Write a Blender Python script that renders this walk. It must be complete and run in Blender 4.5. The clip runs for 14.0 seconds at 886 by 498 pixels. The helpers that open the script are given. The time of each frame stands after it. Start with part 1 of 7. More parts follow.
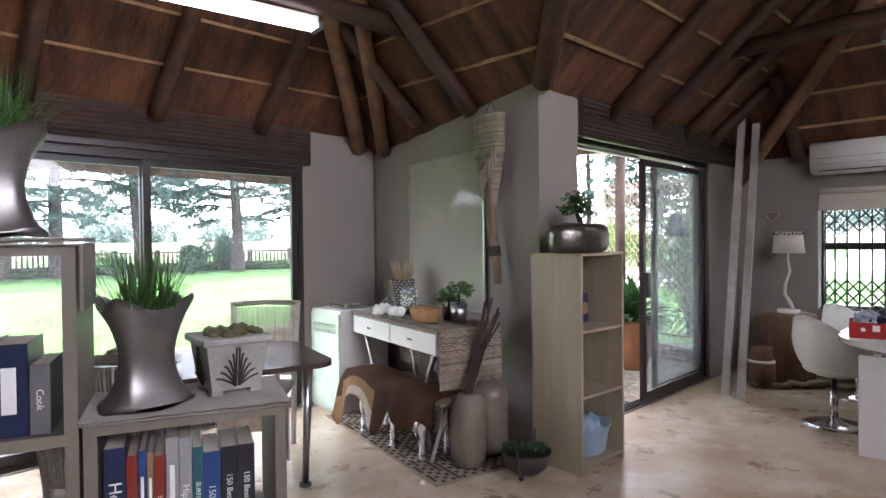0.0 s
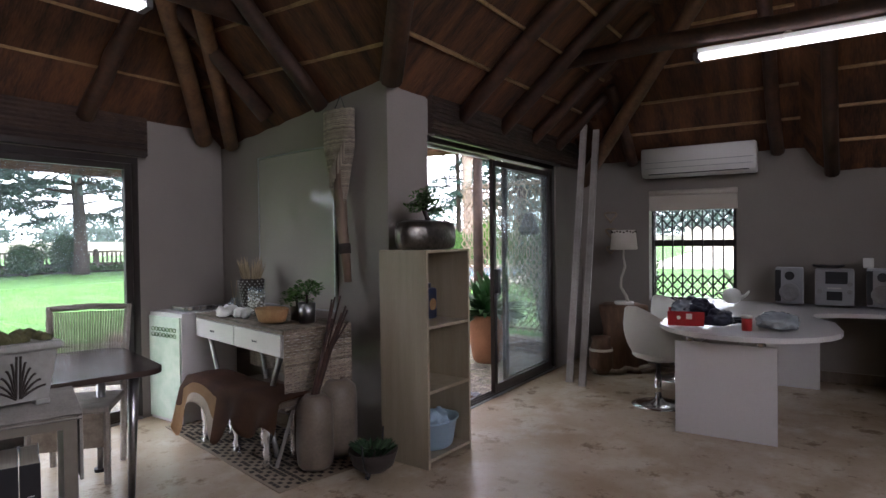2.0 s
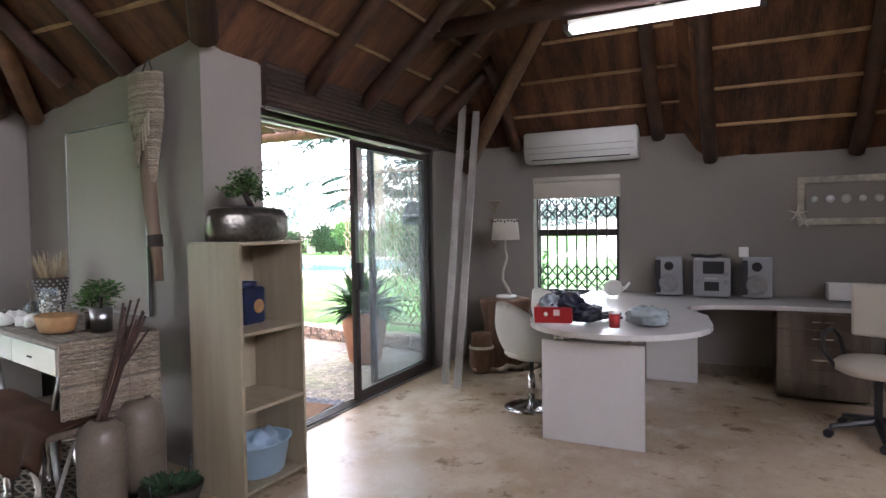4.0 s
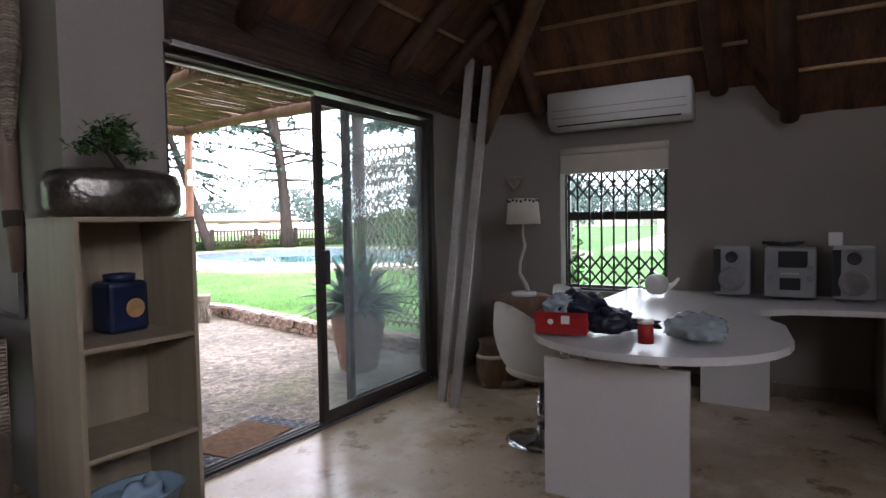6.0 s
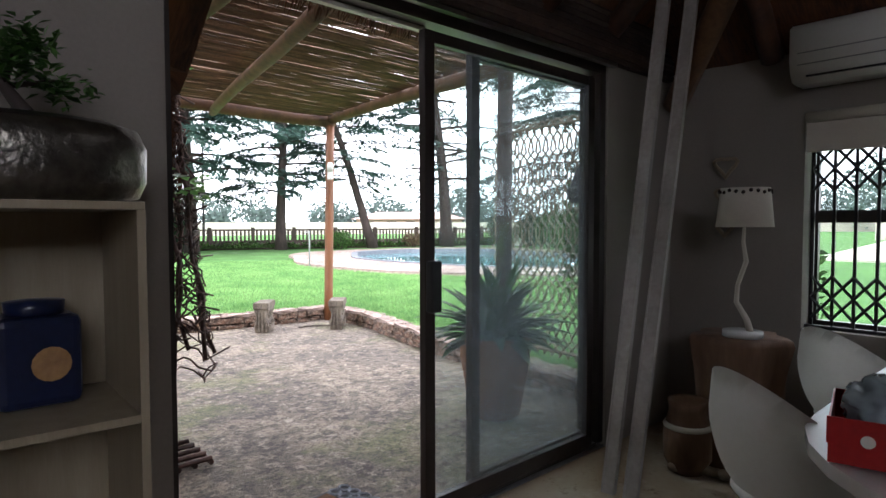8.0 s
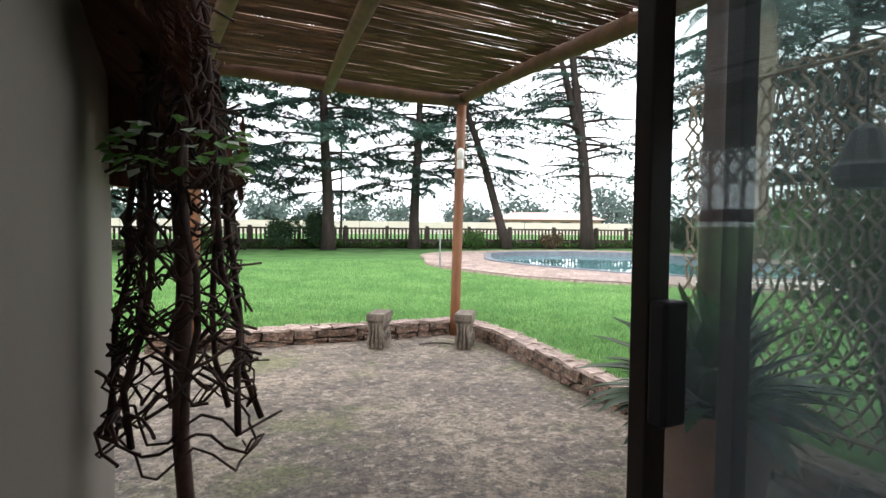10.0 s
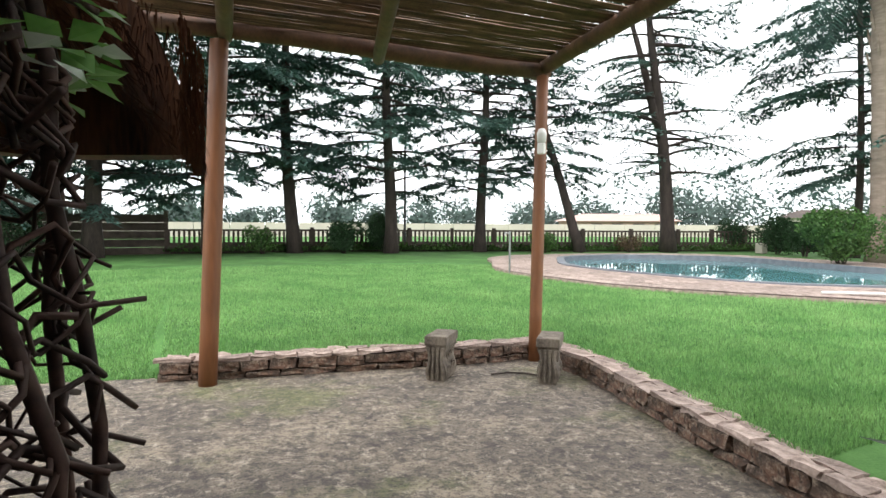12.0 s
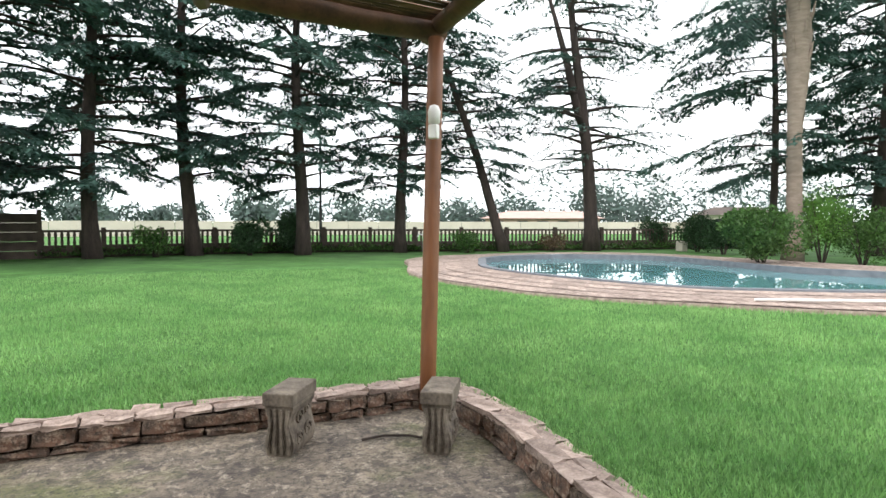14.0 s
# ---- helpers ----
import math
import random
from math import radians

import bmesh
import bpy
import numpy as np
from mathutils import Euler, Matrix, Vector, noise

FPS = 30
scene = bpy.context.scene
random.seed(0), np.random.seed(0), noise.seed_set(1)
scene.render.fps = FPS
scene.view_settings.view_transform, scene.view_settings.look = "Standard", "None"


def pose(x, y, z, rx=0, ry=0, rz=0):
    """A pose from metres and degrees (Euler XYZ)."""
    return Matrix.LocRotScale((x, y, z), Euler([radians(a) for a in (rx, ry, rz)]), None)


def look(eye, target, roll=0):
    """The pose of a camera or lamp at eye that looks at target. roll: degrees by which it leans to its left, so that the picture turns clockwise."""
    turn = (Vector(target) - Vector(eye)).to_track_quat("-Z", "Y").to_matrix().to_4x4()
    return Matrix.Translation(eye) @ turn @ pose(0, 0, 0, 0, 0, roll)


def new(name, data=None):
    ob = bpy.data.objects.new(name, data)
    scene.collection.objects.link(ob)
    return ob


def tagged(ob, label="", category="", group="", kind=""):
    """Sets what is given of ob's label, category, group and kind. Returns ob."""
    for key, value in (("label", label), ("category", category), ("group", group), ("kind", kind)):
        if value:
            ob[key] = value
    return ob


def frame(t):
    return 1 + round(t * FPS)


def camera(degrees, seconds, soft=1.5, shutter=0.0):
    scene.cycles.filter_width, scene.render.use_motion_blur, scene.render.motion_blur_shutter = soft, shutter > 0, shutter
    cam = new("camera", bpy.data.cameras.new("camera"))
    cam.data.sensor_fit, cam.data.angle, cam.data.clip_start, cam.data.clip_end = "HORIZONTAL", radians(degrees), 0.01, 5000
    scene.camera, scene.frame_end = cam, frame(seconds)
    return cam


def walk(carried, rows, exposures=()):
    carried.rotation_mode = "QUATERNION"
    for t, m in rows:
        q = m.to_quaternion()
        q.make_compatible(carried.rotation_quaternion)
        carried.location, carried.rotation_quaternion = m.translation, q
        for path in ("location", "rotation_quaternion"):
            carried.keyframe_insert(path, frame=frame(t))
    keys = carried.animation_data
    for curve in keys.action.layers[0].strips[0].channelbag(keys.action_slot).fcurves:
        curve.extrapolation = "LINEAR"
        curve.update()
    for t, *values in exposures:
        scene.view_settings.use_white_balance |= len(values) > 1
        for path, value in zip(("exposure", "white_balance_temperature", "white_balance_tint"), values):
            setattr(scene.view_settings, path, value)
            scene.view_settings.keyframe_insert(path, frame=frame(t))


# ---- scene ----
cam = camera(73.1, 14.0)
PATH = [
    (0, (0.531, 0.247, 1.438), (1.936, 1.67, 1.408), -0.6),
    (0.5, (0.538, 0.214, 1.438), (2.009, 1.568, 1.406), -0.5),
    (1, (0.566, 0.185, 1.438), (2.107, 1.458, 1.405), -0.5),
    (1.5, (0.606, 0.168, 1.434), (2.218, 1.352, 1.4), -0.6),
    (2, (0.665, 0.13, 1.42), (2.333, 1.232, 1.384), -0.7),
    (2.5, (0.746, 0.108, 1.414), (2.471, 1.119, 1.365), -0.8),
    (3, (0.888, 0.066, 1.404), (2.663, 0.986, 1.346), -0.8),
    (3.5, (1.125, -0.036, 1.413), (2.922, 0.839, 1.346), -0.9),
    (6, (2.543, 0.035, 1.31), (4.244, 1.085, 1.218), -1.0),
    (6.5, (2.872, 0.201, 1.314), (4.506, 1.351, 1.222), -0.8),
    (7, (3.175, 0.344, 1.313), (4.709, 1.624, 1.224), -0.6),
    (7.5, (3.442, 0.558, 1.309), (4.887, 1.937, 1.221), -0.3),
    (8, (3.686, 0.786, 1.299), (5.044, 2.252, 1.214), -0.1),
    (8.5, (3.916, 1.03, 1.293), (5.169, 2.586, 1.209), 0.1),
    (11, (4.793, 2.558, 1.236), (5.669, 4.353, 1.152), 0.5),
    (11.5, (4.907, 2.819, 1.218), (5.732, 4.638, 1.137), 0.3),
    (12, (5.055, 3.12, 1.236), (5.861, 4.949, 1.158), 0.3),
    (12.5, (5.262, 3.371, 1.27), (6.062, 5.202, 1.187), 0.4),
    (13, (5.504, 3.618, 1.269), (6.326, 5.44, 1.197), 0.4),
    (13.5, (5.747, 3.889, 1.27), (6.657, 5.669, 1.206), 0.2),
    (14, (6.028, 4.154, 1.31), (7.042, 5.875, 1.223), 0.1),
]
walk(cam, [(t, look(eye, target, roll)) for t, eye, target, roll in PATH],
     exposures=[(0, 1.75, 6200, 24), (0.5, 1.55, 6200, 24), (1.5, 0.85, 6200, 24), (2.5, 0.75, 6150, 24), (3.0, 1.3, 6150, 22), (3.5, 1.85, 6150, 22), (6, 0.65, 6150, 22),
                (7, 0.4, 6150, 20), (8.5, -0.3, 6200, 16), (11, -0.9, 6500, 12), (12.5, -1.05, 6500, 10), (14, -1.1, 6500, 10)])

# ---- world and lights ----
world = bpy.data.worlds.new("world")
scene.world = world
world.use_nodes = True
wn = world.node_tree
wn.nodes.clear()
sky = wn.nodes.new("ShaderNodeTexSky")
sky.sky_type, sky.sun_disc = "NISHITA", False
sky.sun_elevation, sky.sun_rotation = radians(50), radians(60)
sky.dust_density, sky.air_density = 6.0, 1.0
bg1 = wn.nodes.new("ShaderNodeBackground")
bg1.inputs["Strength"].default_value = 0.05
bg2 = wn.nodes.new("ShaderNodeBackground")   # the cloud layer
bg2.inputs["Color"].default_value, bg2.inputs["Strength"].default_value = (0.94, 0.965, 1.0, 1), 5.2
add = wn.nodes.new("ShaderNodeAddShader")
out = wn.nodes.new("ShaderNodeOutputWorld")
wn.links.new(sky.outputs[0], bg1.inputs["Color"])
wn.links.new(bg1.outputs[0], add.inputs[0])
wn.links.new(bg2.outputs[0], add.inputs[1])
wn.links.new(add.outputs[0], out.inputs[0])
sun_data = bpy.data.lights.new("sun", "SUN")
sun_data.energy, sun_data.angle, sun_data.color = 3.2, radians(25), (1.0, 0.96, 0.9)
sun = new("sun", sun_data)
sun.matrix_world = pose(0, 0, 30, 40, 0, -60)


# ---- materials ----
def material(name, a, b=None, rough=0.6, metal=0.0, scale=8.0, stretch=(1, 1, 1), bump=0.2, fine=60.0, stain=0.0, spec=0.5, emit=0.0,
             translucent=0.0, vary=0.0, coord="Object"):
    """Two colours mixed by coarse and fine noise, with a bump from the fine one."""
    m = bpy.data.materials.new(name)
    m.use_nodes = True
    nt = m.node_tree
    N, L = nt.nodes, nt.links
    p = N["Principled BSDF"]
    b = b or tuple(min(1, c * 0.8) for c in a)
    tc = N.new("ShaderNodeTexCoord")
    mp = N.new("ShaderNodeMapping")
    mp.inputs["Scale"].default_value = stretch
    L.new(tc.outputs[coord], mp.inputs["Vector"])
    n1 = N.new("ShaderNodeTexNoise")
    n1.inputs["Scale"].default_value, n1.inputs["Detail"].default_value = scale, 6
    n2 = N.new("ShaderNodeTexNoise")
    n2.inputs["Scale"].default_value, n2.inputs["Detail"].default_value = fine, 4
    L.new(mp.outputs[0], n1.inputs["Vector"])
    L.new(mp.outputs[0], n2.inputs["Vector"])
    mr = N.new("ShaderNodeMapRange")
    mr.inputs["From Min"].default_value, mr.inputs["From Max"].default_value = 0.33, 0.67
    mixf = N.new("ShaderNodeMath")
    mixf.operation = "MULTIPLY_ADD"
    mixf.inputs[1].default_value = 0.35
    half = N.new("ShaderNodeMath")
    half.operation = "MULTIPLY"
    half.inputs[1].default_value = 0.65
    L.new(n1.outputs[0], half.inputs[0])
    L.new(n2.outputs[0], mixf.inputs[0])
    L.new(half.outputs[0], mixf.inputs[2])
    L.new(mixf.outputs[0], mr.inputs[0])
    mx = N.new("ShaderNodeMix")
    mx.data_type = "RGBA"
    mx.inputs["A"].default_value, mx.inputs["B"].default_value = (*b, 1), (*a, 1)
    L.new(mr.outputs[0], mx.inputs["Factor"])
    col = mx.outputs["Result"]
    if stain:
        n3 = N.new("ShaderNodeTexNoise")
        n3.inputs["Scale"].default_value, n3.inputs["Detail"].default_value = scale * 0.22, 8
        L.new(tc.outputs[coord], n3.inputs["Vector"])
        m3 = N.new("ShaderNodeMapRange")
        m3.inputs["From Min"].default_value, m3.inputs["From Max"].default_value = 0.42, 0.62
        m3.inputs["To Min"].default_value, m3.inputs["To Max"].default_value = 1.0 - stain, 1.0
        L.new(n3.outputs[0], m3.inputs[0])
        mm = N.new("ShaderNodeMix")
        mm.data_type, mm.blend_type = "RGBA", "MULTIPLY"
        mm.inputs["Factor"].default_value = 1
        L.new(col, mm.inputs["A"])
        L.new(m3.outputs[0], mm.inputs["B"])
        col = mm.outputs["Result"]
    if vary:
        oi = N.new("ShaderNodeObjectInfo")
        ge = N.new("ShaderNodeNewGeometry")
        ad = N.new("ShaderNodeMath")
        ad.operation = "ADD"
        L.new(oi.outputs["Random"], ad.inputs[0])
        L.new(ge.outputs["Random Per Island"], ad.inputs[1])
        fr = N.new("ShaderNodeMath")
        fr.operation = "FRACT"
        L.new(ad.outputs[0], fr.inputs[0])
        mv = N.new("ShaderNodeMapRange")
        mv.inputs["To Min"].default_value, mv.inputs["To Max"].default_value = 1 - vary, 1 + vary
        L.new(fr.outputs[0], mv.inputs[0])
        mm = N.new("ShaderNodeMix")
        mm.data_type, mm.blend_type = "RGBA", "MULTIPLY"
        mm.inputs["Factor"].default_value = 1
        L.new(col, mm.inputs["A"])
        L.new(mv.outputs[0], mm.inputs["B"])
        col = mm.outputs["Result"]
    L.new(col, p.inputs["Base Color"])
    p.inputs["Roughness"].default_value, p.inputs["Metallic"].default_value = rough, metal
    p.inputs["Specular IOR Level"].default_value = spec
    if bump:
        bp = N.new("ShaderNodeBump")
        bp.inputs["Strength"].default_value, bp.inputs["Distance"].default_value = bump, 0.01
        L.new(mixf.outputs[0], bp.inputs["Height"])
        L.new(bp.outputs[0], p.inputs["Normal"])
    if emit:
        p.inputs["Emission Color"].default_value, p.inputs["Emission Strength"].default_value = (*a, 1), emit
    if translucent:
        tr = N.new("ShaderNodeBsdfTranslucent")
        L.new(col, tr.inputs["Color"])
        ms = N.new("ShaderNodeMixShader")
        ms.inputs[0].default_value = translucent
        L.new(p.outputs[0], ms.inputs[1])
        L.new(tr.outputs[0], ms.inputs[2])
        L.new(ms.outputs[0], N["Material Output"].inputs[0])
    return m


def glass_material(name, tint=(0.93, 0.97, 0.96), haze=0.07):
    m = bpy.data.materials.new(name)
    m.use_nodes = True
    N, L = m.node_tree.nodes, m.node_tree.links
    N.remove(N["Principled BSDF"])
    gl, tr, df = N.new("ShaderNodeBsdfGlossy"), N.new("ShaderNodeBsdfTransparent"), N.new("ShaderNodeBsdfDiffuse")
    gl.inputs["Roughness"].default_value = 0.0
    tr.inputs["Color"].default_value = (*tint, 1)
    df.inputs["Color"].default_value = (0.65, 0.75, 0.82, 1)
    lw = N.new("ShaderNodeLayerWeight")
    lw.inputs["Blend"].default_value = 0.5
    pw = N.new("ShaderNodeMath")
    pw.operation = "POWER"
    pw.inputs[1].default_value = 4.0
    fr = N.new("ShaderNodeMath")
    fr.operation = "MULTIPLY_ADD"
    fr.inputs[1].default_value, fr.inputs[2].default_value = 0.5, 0.03
    L.new(lw.outputs["Facing"], pw.inputs[0])
    L.new(pw.outputs[0], fr.inputs[0])
    m1, m2 = N.new("ShaderNodeMixShader"), N.new("ShaderNodeMixShader")
    m1.inputs[0].default_value = haze
    L.new(tr.outputs[0], m1.inputs[1])
    L.new(df.outputs[0], m1.inputs[2])
    L.new(fr.outputs[0], m2.inputs[0])
    L.new(m1.outputs[0], m2.inputs[1])
    L.new(gl.outputs[0], m2.inputs[2])
    L.new(m2.outputs[0], N["Material Output"].inputs[0])
    return m


def layered(name, base, layers, rough=0.8, bump=0.3, bump_scale=60.0):
    """A base colour with other colours laid over it where noise rises: (colour, scale, low, high, amount, roughness of the noise)."""
    m = bpy.data.materials.new(name)
    m.use_nodes = True
    N, L = m.node_tree.nodes, m.node_tree.links
    p = N["Principled BSDF"]
    tc = N.new("ShaderNodeTexCoord")
    col = None
    height = None
    for i, (c, scale, lo, hi, amount, nr) in enumerate(layers):
        n = N.new("ShaderNodeTexNoise")
        n.inputs["Scale"].default_value, n.inputs["Detail"].default_value, n.inputs["Roughness"].default_value = scale, 9, nr
        off = N.new("ShaderNodeMapping")
        off.inputs["Location"].default_value = (i * 7.3, i * 3.1, 0)
        L.new(tc.outputs["Object"], off.inputs["Vector"])
        L.new(off.outputs[0], n.inputs["Vector"])
        r = N.new("ShaderNodeMapRange")
        r.inputs["From Min"].default_value, r.inputs["From Max"].default_value, r.inputs["To Max"].default_value = lo, hi, amount
        L.new(n.outputs[0], r.inputs[0])
        mx = N.new("ShaderNodeMix")
        mx.data_type = "RGBA"
        mx.inputs["A"].default_value, mx.inputs["B"].default_value = (*base, 1), (*c, 1)
        if col:
            L.new(col, mx.inputs["A"])
        L.new(r.outputs[0], mx.inputs["Factor"])
        col = mx.outputs["Result"]
    L.new(col, p.inputs["Base Color"])
    p.inputs["Roughness"].default_value = rough
    n = N.new("ShaderNodeTexNoise")
    n.inputs["Scale"].default_value, n.inputs["Detail"].default_value, n.inputs["Roughness"].default_value = bump_scale, 6, 0.7
    L.new(tc.outputs["Object"], n.inputs["Vector"])
    bp = N.new("ShaderNodeBump")
    bp.inputs["Strength"].default_value, bp.inputs["Distance"].default_value = bump, 0.01
    L.new(n.outputs[0], bp.inputs["Height"])
    L.new(bp.outputs[0], p.inputs["Normal"])
    return m


def patio_material():
    return layered("patio", (0.33, 0.27, 0.2), [((0.13, 0.105, 0.085), 1.3, 0.42, 0.55, 0.8, 0.7), ((0.045, 0.037, 0.032), 8.0, 0.47, 0.56, 0.75, 0.85),
                   ((0.55, 0.47, 0.37), 13.0, 0.53, 0.6, 0.7, 0.85), ((0.15, 0.18, 0.045), 0.75, 0.52, 0.62, 0.5, 0.7), ((0.035, 0.03, 0.027), 48.0, 0.5, 0.58, 0.8, 0.8)], rough=0.75, bump=1.0, bump_scale=60.0)


def floor_material():
    return layered("floor", (0.5, 0.405, 0.30), [((0.36, 0.265, 0.17), 0.9, 0.42, 0.6, 0.85, 0.6), ((0.6, 0.52, 0.41), 2.2, 0.5, 0.62, 0.6, 0.65),
                   ((0.17, 0.11, 0.065), 3.3, 0.56, 0.63, 0.75, 0.75), ((0.24, 0.16, 0.1), 26.0, 0.56, 0.68, 0.45, 0.7)], rough=0.24, bump=0.07, bump_scale=14.0)


M = {}
M["plaster"] = material("plaster", (0.25, 0.222, 0.192), (0.215, 0.19, 0.165), rough=0.75, scale=1.5, fine=90, bump=0.12)
M["plaster_out"] = material("plaster_out", (0.62, 0.58, 0.5), (0.5, 0.46, 0.4), rough=0.85, scale=2, fine=80, bump=0.3, stain=0.2)
M["floor"] = floor_material()
M["patio"] = patio_material()
M["thatch"] = material("thatch", (0.185, 0.072, 0.026), (0.018, 0.007, 0.004), rough=0.85, scale=9, stretch=(1, 0.16, 0.16), fine=90, bump=1.0, stain=0.3)
M["thatch_side"] = material("thatch_side", (0.185, 0.072, 0.026), (0.018, 0.007, 0.004), rough=0.85, scale=9, stretch=(0.16, 1, 0.16), fine=90, bump=1.0, stain=0.3)
M["pole"] = material("pole", (0.075, 0.031, 0.015), (0.02, 0.009, 0.005), rough=0.6, scale=7, stretch=(1, 1, 1), fine=40, bump=0.3, vary=0.3)
M["pole_light"] = material("pole_light", (0.2, 0.1, 0.045), (0.08, 0.038, 0.02), rough=0.6, scale=7, fine=40, bump=0.3, vary=0.3)
M["beam_wood"] = material("beam_wood", (0.15, 0.07, 0.035), (0.06, 0.028, 0.016), rough=0.7, scale=7, fine=40, bump=0.4)
M["lath"] = material("lath", (0.4, 0.25, 0.12), (0.2, 0.11, 0.05), rough=0.7, scale=9, fine=50, bump=0.3, vary=0.3)
M["reed_dark"] = material("reed_dark", (0.06, 0.034, 0.022), (0.022, 0.012, 0.009), rough=0.7, scale=9, fine=50, bump=0.5, vary=0.4)
M["frame_dark"] = material("frame_dark", (0.035, 0.026, 0.022), (0.02, 0.015, 0.013), rough=0.35, scale=5, fine=60, bump=0.05)
M["glass"] = glass_material("glass", haze=0.1)
M["grass_ground"] = material("grass_ground", (0.115, 0.25, 0.07), (0.06, 0.15, 0.04), rough=0.9, scale=3, fine=60, bump=0.8, stain=0.25, spec=0.1)
M["stone"] = layered("stone", (0.085, 0.058, 0.043), [((0.2, 0.105, 0.065), 5.0, 0.48, 0.6, 0.7, 0.6), ((0.4, 0.31, 0.235), 16.0, 0.5, 0.6, 0.75, 0.75),
                                                          ((0.025, 0.018, 0.014), 30.0, 0.52, 0.62, 0.8, 0.7)], rough=0.85, bump=1.0, bump_scale=40.0)
M["coping"] = material("coping", (0.5, 0.39, 0.33), (0.15, 0.105, 0.085), rough=0.85, scale=11, fine=70, bump=0.6, vary=0.2)
M["mortar"] = material("mortar", (0.05, 0.035, 0.026), (0.02, 0.014, 0.011), rough=0.95, scale=12, fine=80, bump=0.6)
M["post_orange"] = material("post_orange", (0.25, 0.095, 0.035), (0.13, 0.05, 0.02), rough=0.5, scale=6, stretch=(1, 1, 0.15), fine=40, bump=0.25)
M["white_laminate"] = material("white_laminate", (0.64, 0.62, 0.6), (0.6, 0.58, 0.56), rough=0.25, scale=2, fine=50, bump=0.02)
M["white_plastic"] = material("white_plastic", (0.78, 0.77, 0.73), (0.72, 0.7, 0.66), rough=0.3, scale=2, fine=50, bump=0.02)
M["wood_pale"] = material("wood_pale", (0.34, 0.285, 0.2), (0.27, 0.22, 0.145), rough=0.5, scale=3, stretch=(6, 6, 0.5), fine=30, bump=0.1)
M["wood_grey"] = material("wood_grey", (0.2, 0.15, 0.11), (0.11, 0.08, 0.06), rough=0.5, scale=3, stretch=(6, 6, 0.6), fine=30, bump=0.12)
M["chrome"] = material("chrome", (0.75, 0.75, 0.76), rough=0.12, metal=1.0, scale=4, bump=0.0)
M["steel"] = material("steel", (0.42, 0.42, 0.42), (0.3, 0.3, 0.3), rough=0.32, metal=1.0, scale=6, fine=50, bump=0.05)
M["black"] = material("black", (0.02, 0.02, 0.022), rough=0.45, scale=5, bump=0.05)
M["trunk"] = material("trunk", (0.07, 0.05, 0.042), (0.022, 0.016, 0.014), rough=0.9, scale=6, stretch=(1, 1, 0.25), fine=30, bump=1.0)
M["needles"] = material("needles", (0.085, 0.165, 0.13), (0.035, 0.08, 0.07), rough=0.7, scale=0.8, fine=9, bump=0.0, vary=0.5, translucent=0.3)
M["leaf"] = material("leaf", (0.08, 0.19, 0.035), (0.04, 0.1, 0.02), rough=0.45, scale=4, fine=30, bump=0.0, vary=0.4, translucent=0.25)


# ---- mesh helpers ----
def part(name, bm, mat, parent=None, label="", smooth=False, kind=""):
    me = bpy.data.meshes.new(name)
    bm.normal_update()
    bm.to_mesh(me)
    bm.free()
    me.materials.append(M[mat] if isinstance(mat, str) else mat)
    if smooth:
        me.shade_smooth()
    ob = new(name, me)
    if parent:
        ob.parent = parent
    return tagged(ob, label, kind=kind)


def thing(name, label, category, x=0, y=0, z=0, rz=0, group="", kind=""):
    ob = new(name)
    ob.empty_display_size = 0.1
    ob.matrix_basis = pose(x, y, z, 0, 0, rz)
    return tagged(ob, label, category, group, kind)


def structure(name, bm, mat, label="", smooth=False, category=""):
    return tagged(part(name, bm, mat, None, label, smooth), category=category, kind="structure")


def box(bm, x0, x1, y0, y1, z0, z1, bevel=0.0, m=None):
    g = bmesh.ops.create_cube(bm, size=1)
    vs = g["verts"]
    bmesh.ops.transform(bm, verts=vs, matrix=Matrix.Translation(((x0 + x1) / 2, (y0 + y1) / 2, (z0 + z1) / 2)) @ Matrix.Diagonal((x1 - x0, y1 - y0, z1 - z0, 1)))
    if bevel:
        es = list({e for v in vs for e in v.link_edges})
        r = bmesh.ops.bevel(bm, geom=es, offset=bevel, segments=2, affect="EDGES", profile=0.5)
        vs = list({v for f in r["faces"] for v in f.verts} | {v for v in vs if v.is_valid})
    if m is not None:
        bmesh.ops.transform(bm, verts=vs, matrix=m)
    return bm


def B(*a, **k):
    return box(bmesh.new(), *a, **k)


def tube(bm, pts, radii, n=10, caps=True, squash=1.0):
    """A round bar along points, with a radius at each."""
    pts = [Vector(p) for p in pts]
    if not hasattr(radii, "__len__"):
        radii = [radii] * len(pts)
    rings, side = [], None
    for i, p in enumerate(pts):
        d = (pts[min(i + 1, len(pts) - 1)] - pts[max(i - 1, 0)]).normalized()
        if side is None:
            side = d.cross(Vector((0, 0, 1)) if abs(d.z) < 0.9 else Vector((1, 0, 0))).normalized()
        else:
            side = (side - d * side.dot(d)).normalized()
        up = side.cross(d)
        rings.append([bm.verts.new(p + radii[i] * (math.cos(a) * side + squash * math.sin(a) * up)) for a in (2 * math.pi * k / n for k in range(n))])
    for r0, r1 in zip(rings, rings[1:]):
        for k in range(n):
            bm.faces.new((r0[k], r0[(k + 1) % n], r1[(k + 1) % n], r1[k]))
    if caps:
        bm.faces.new(rings[0][::-1])
        bm.faces.new(rings[-1])
    return bm


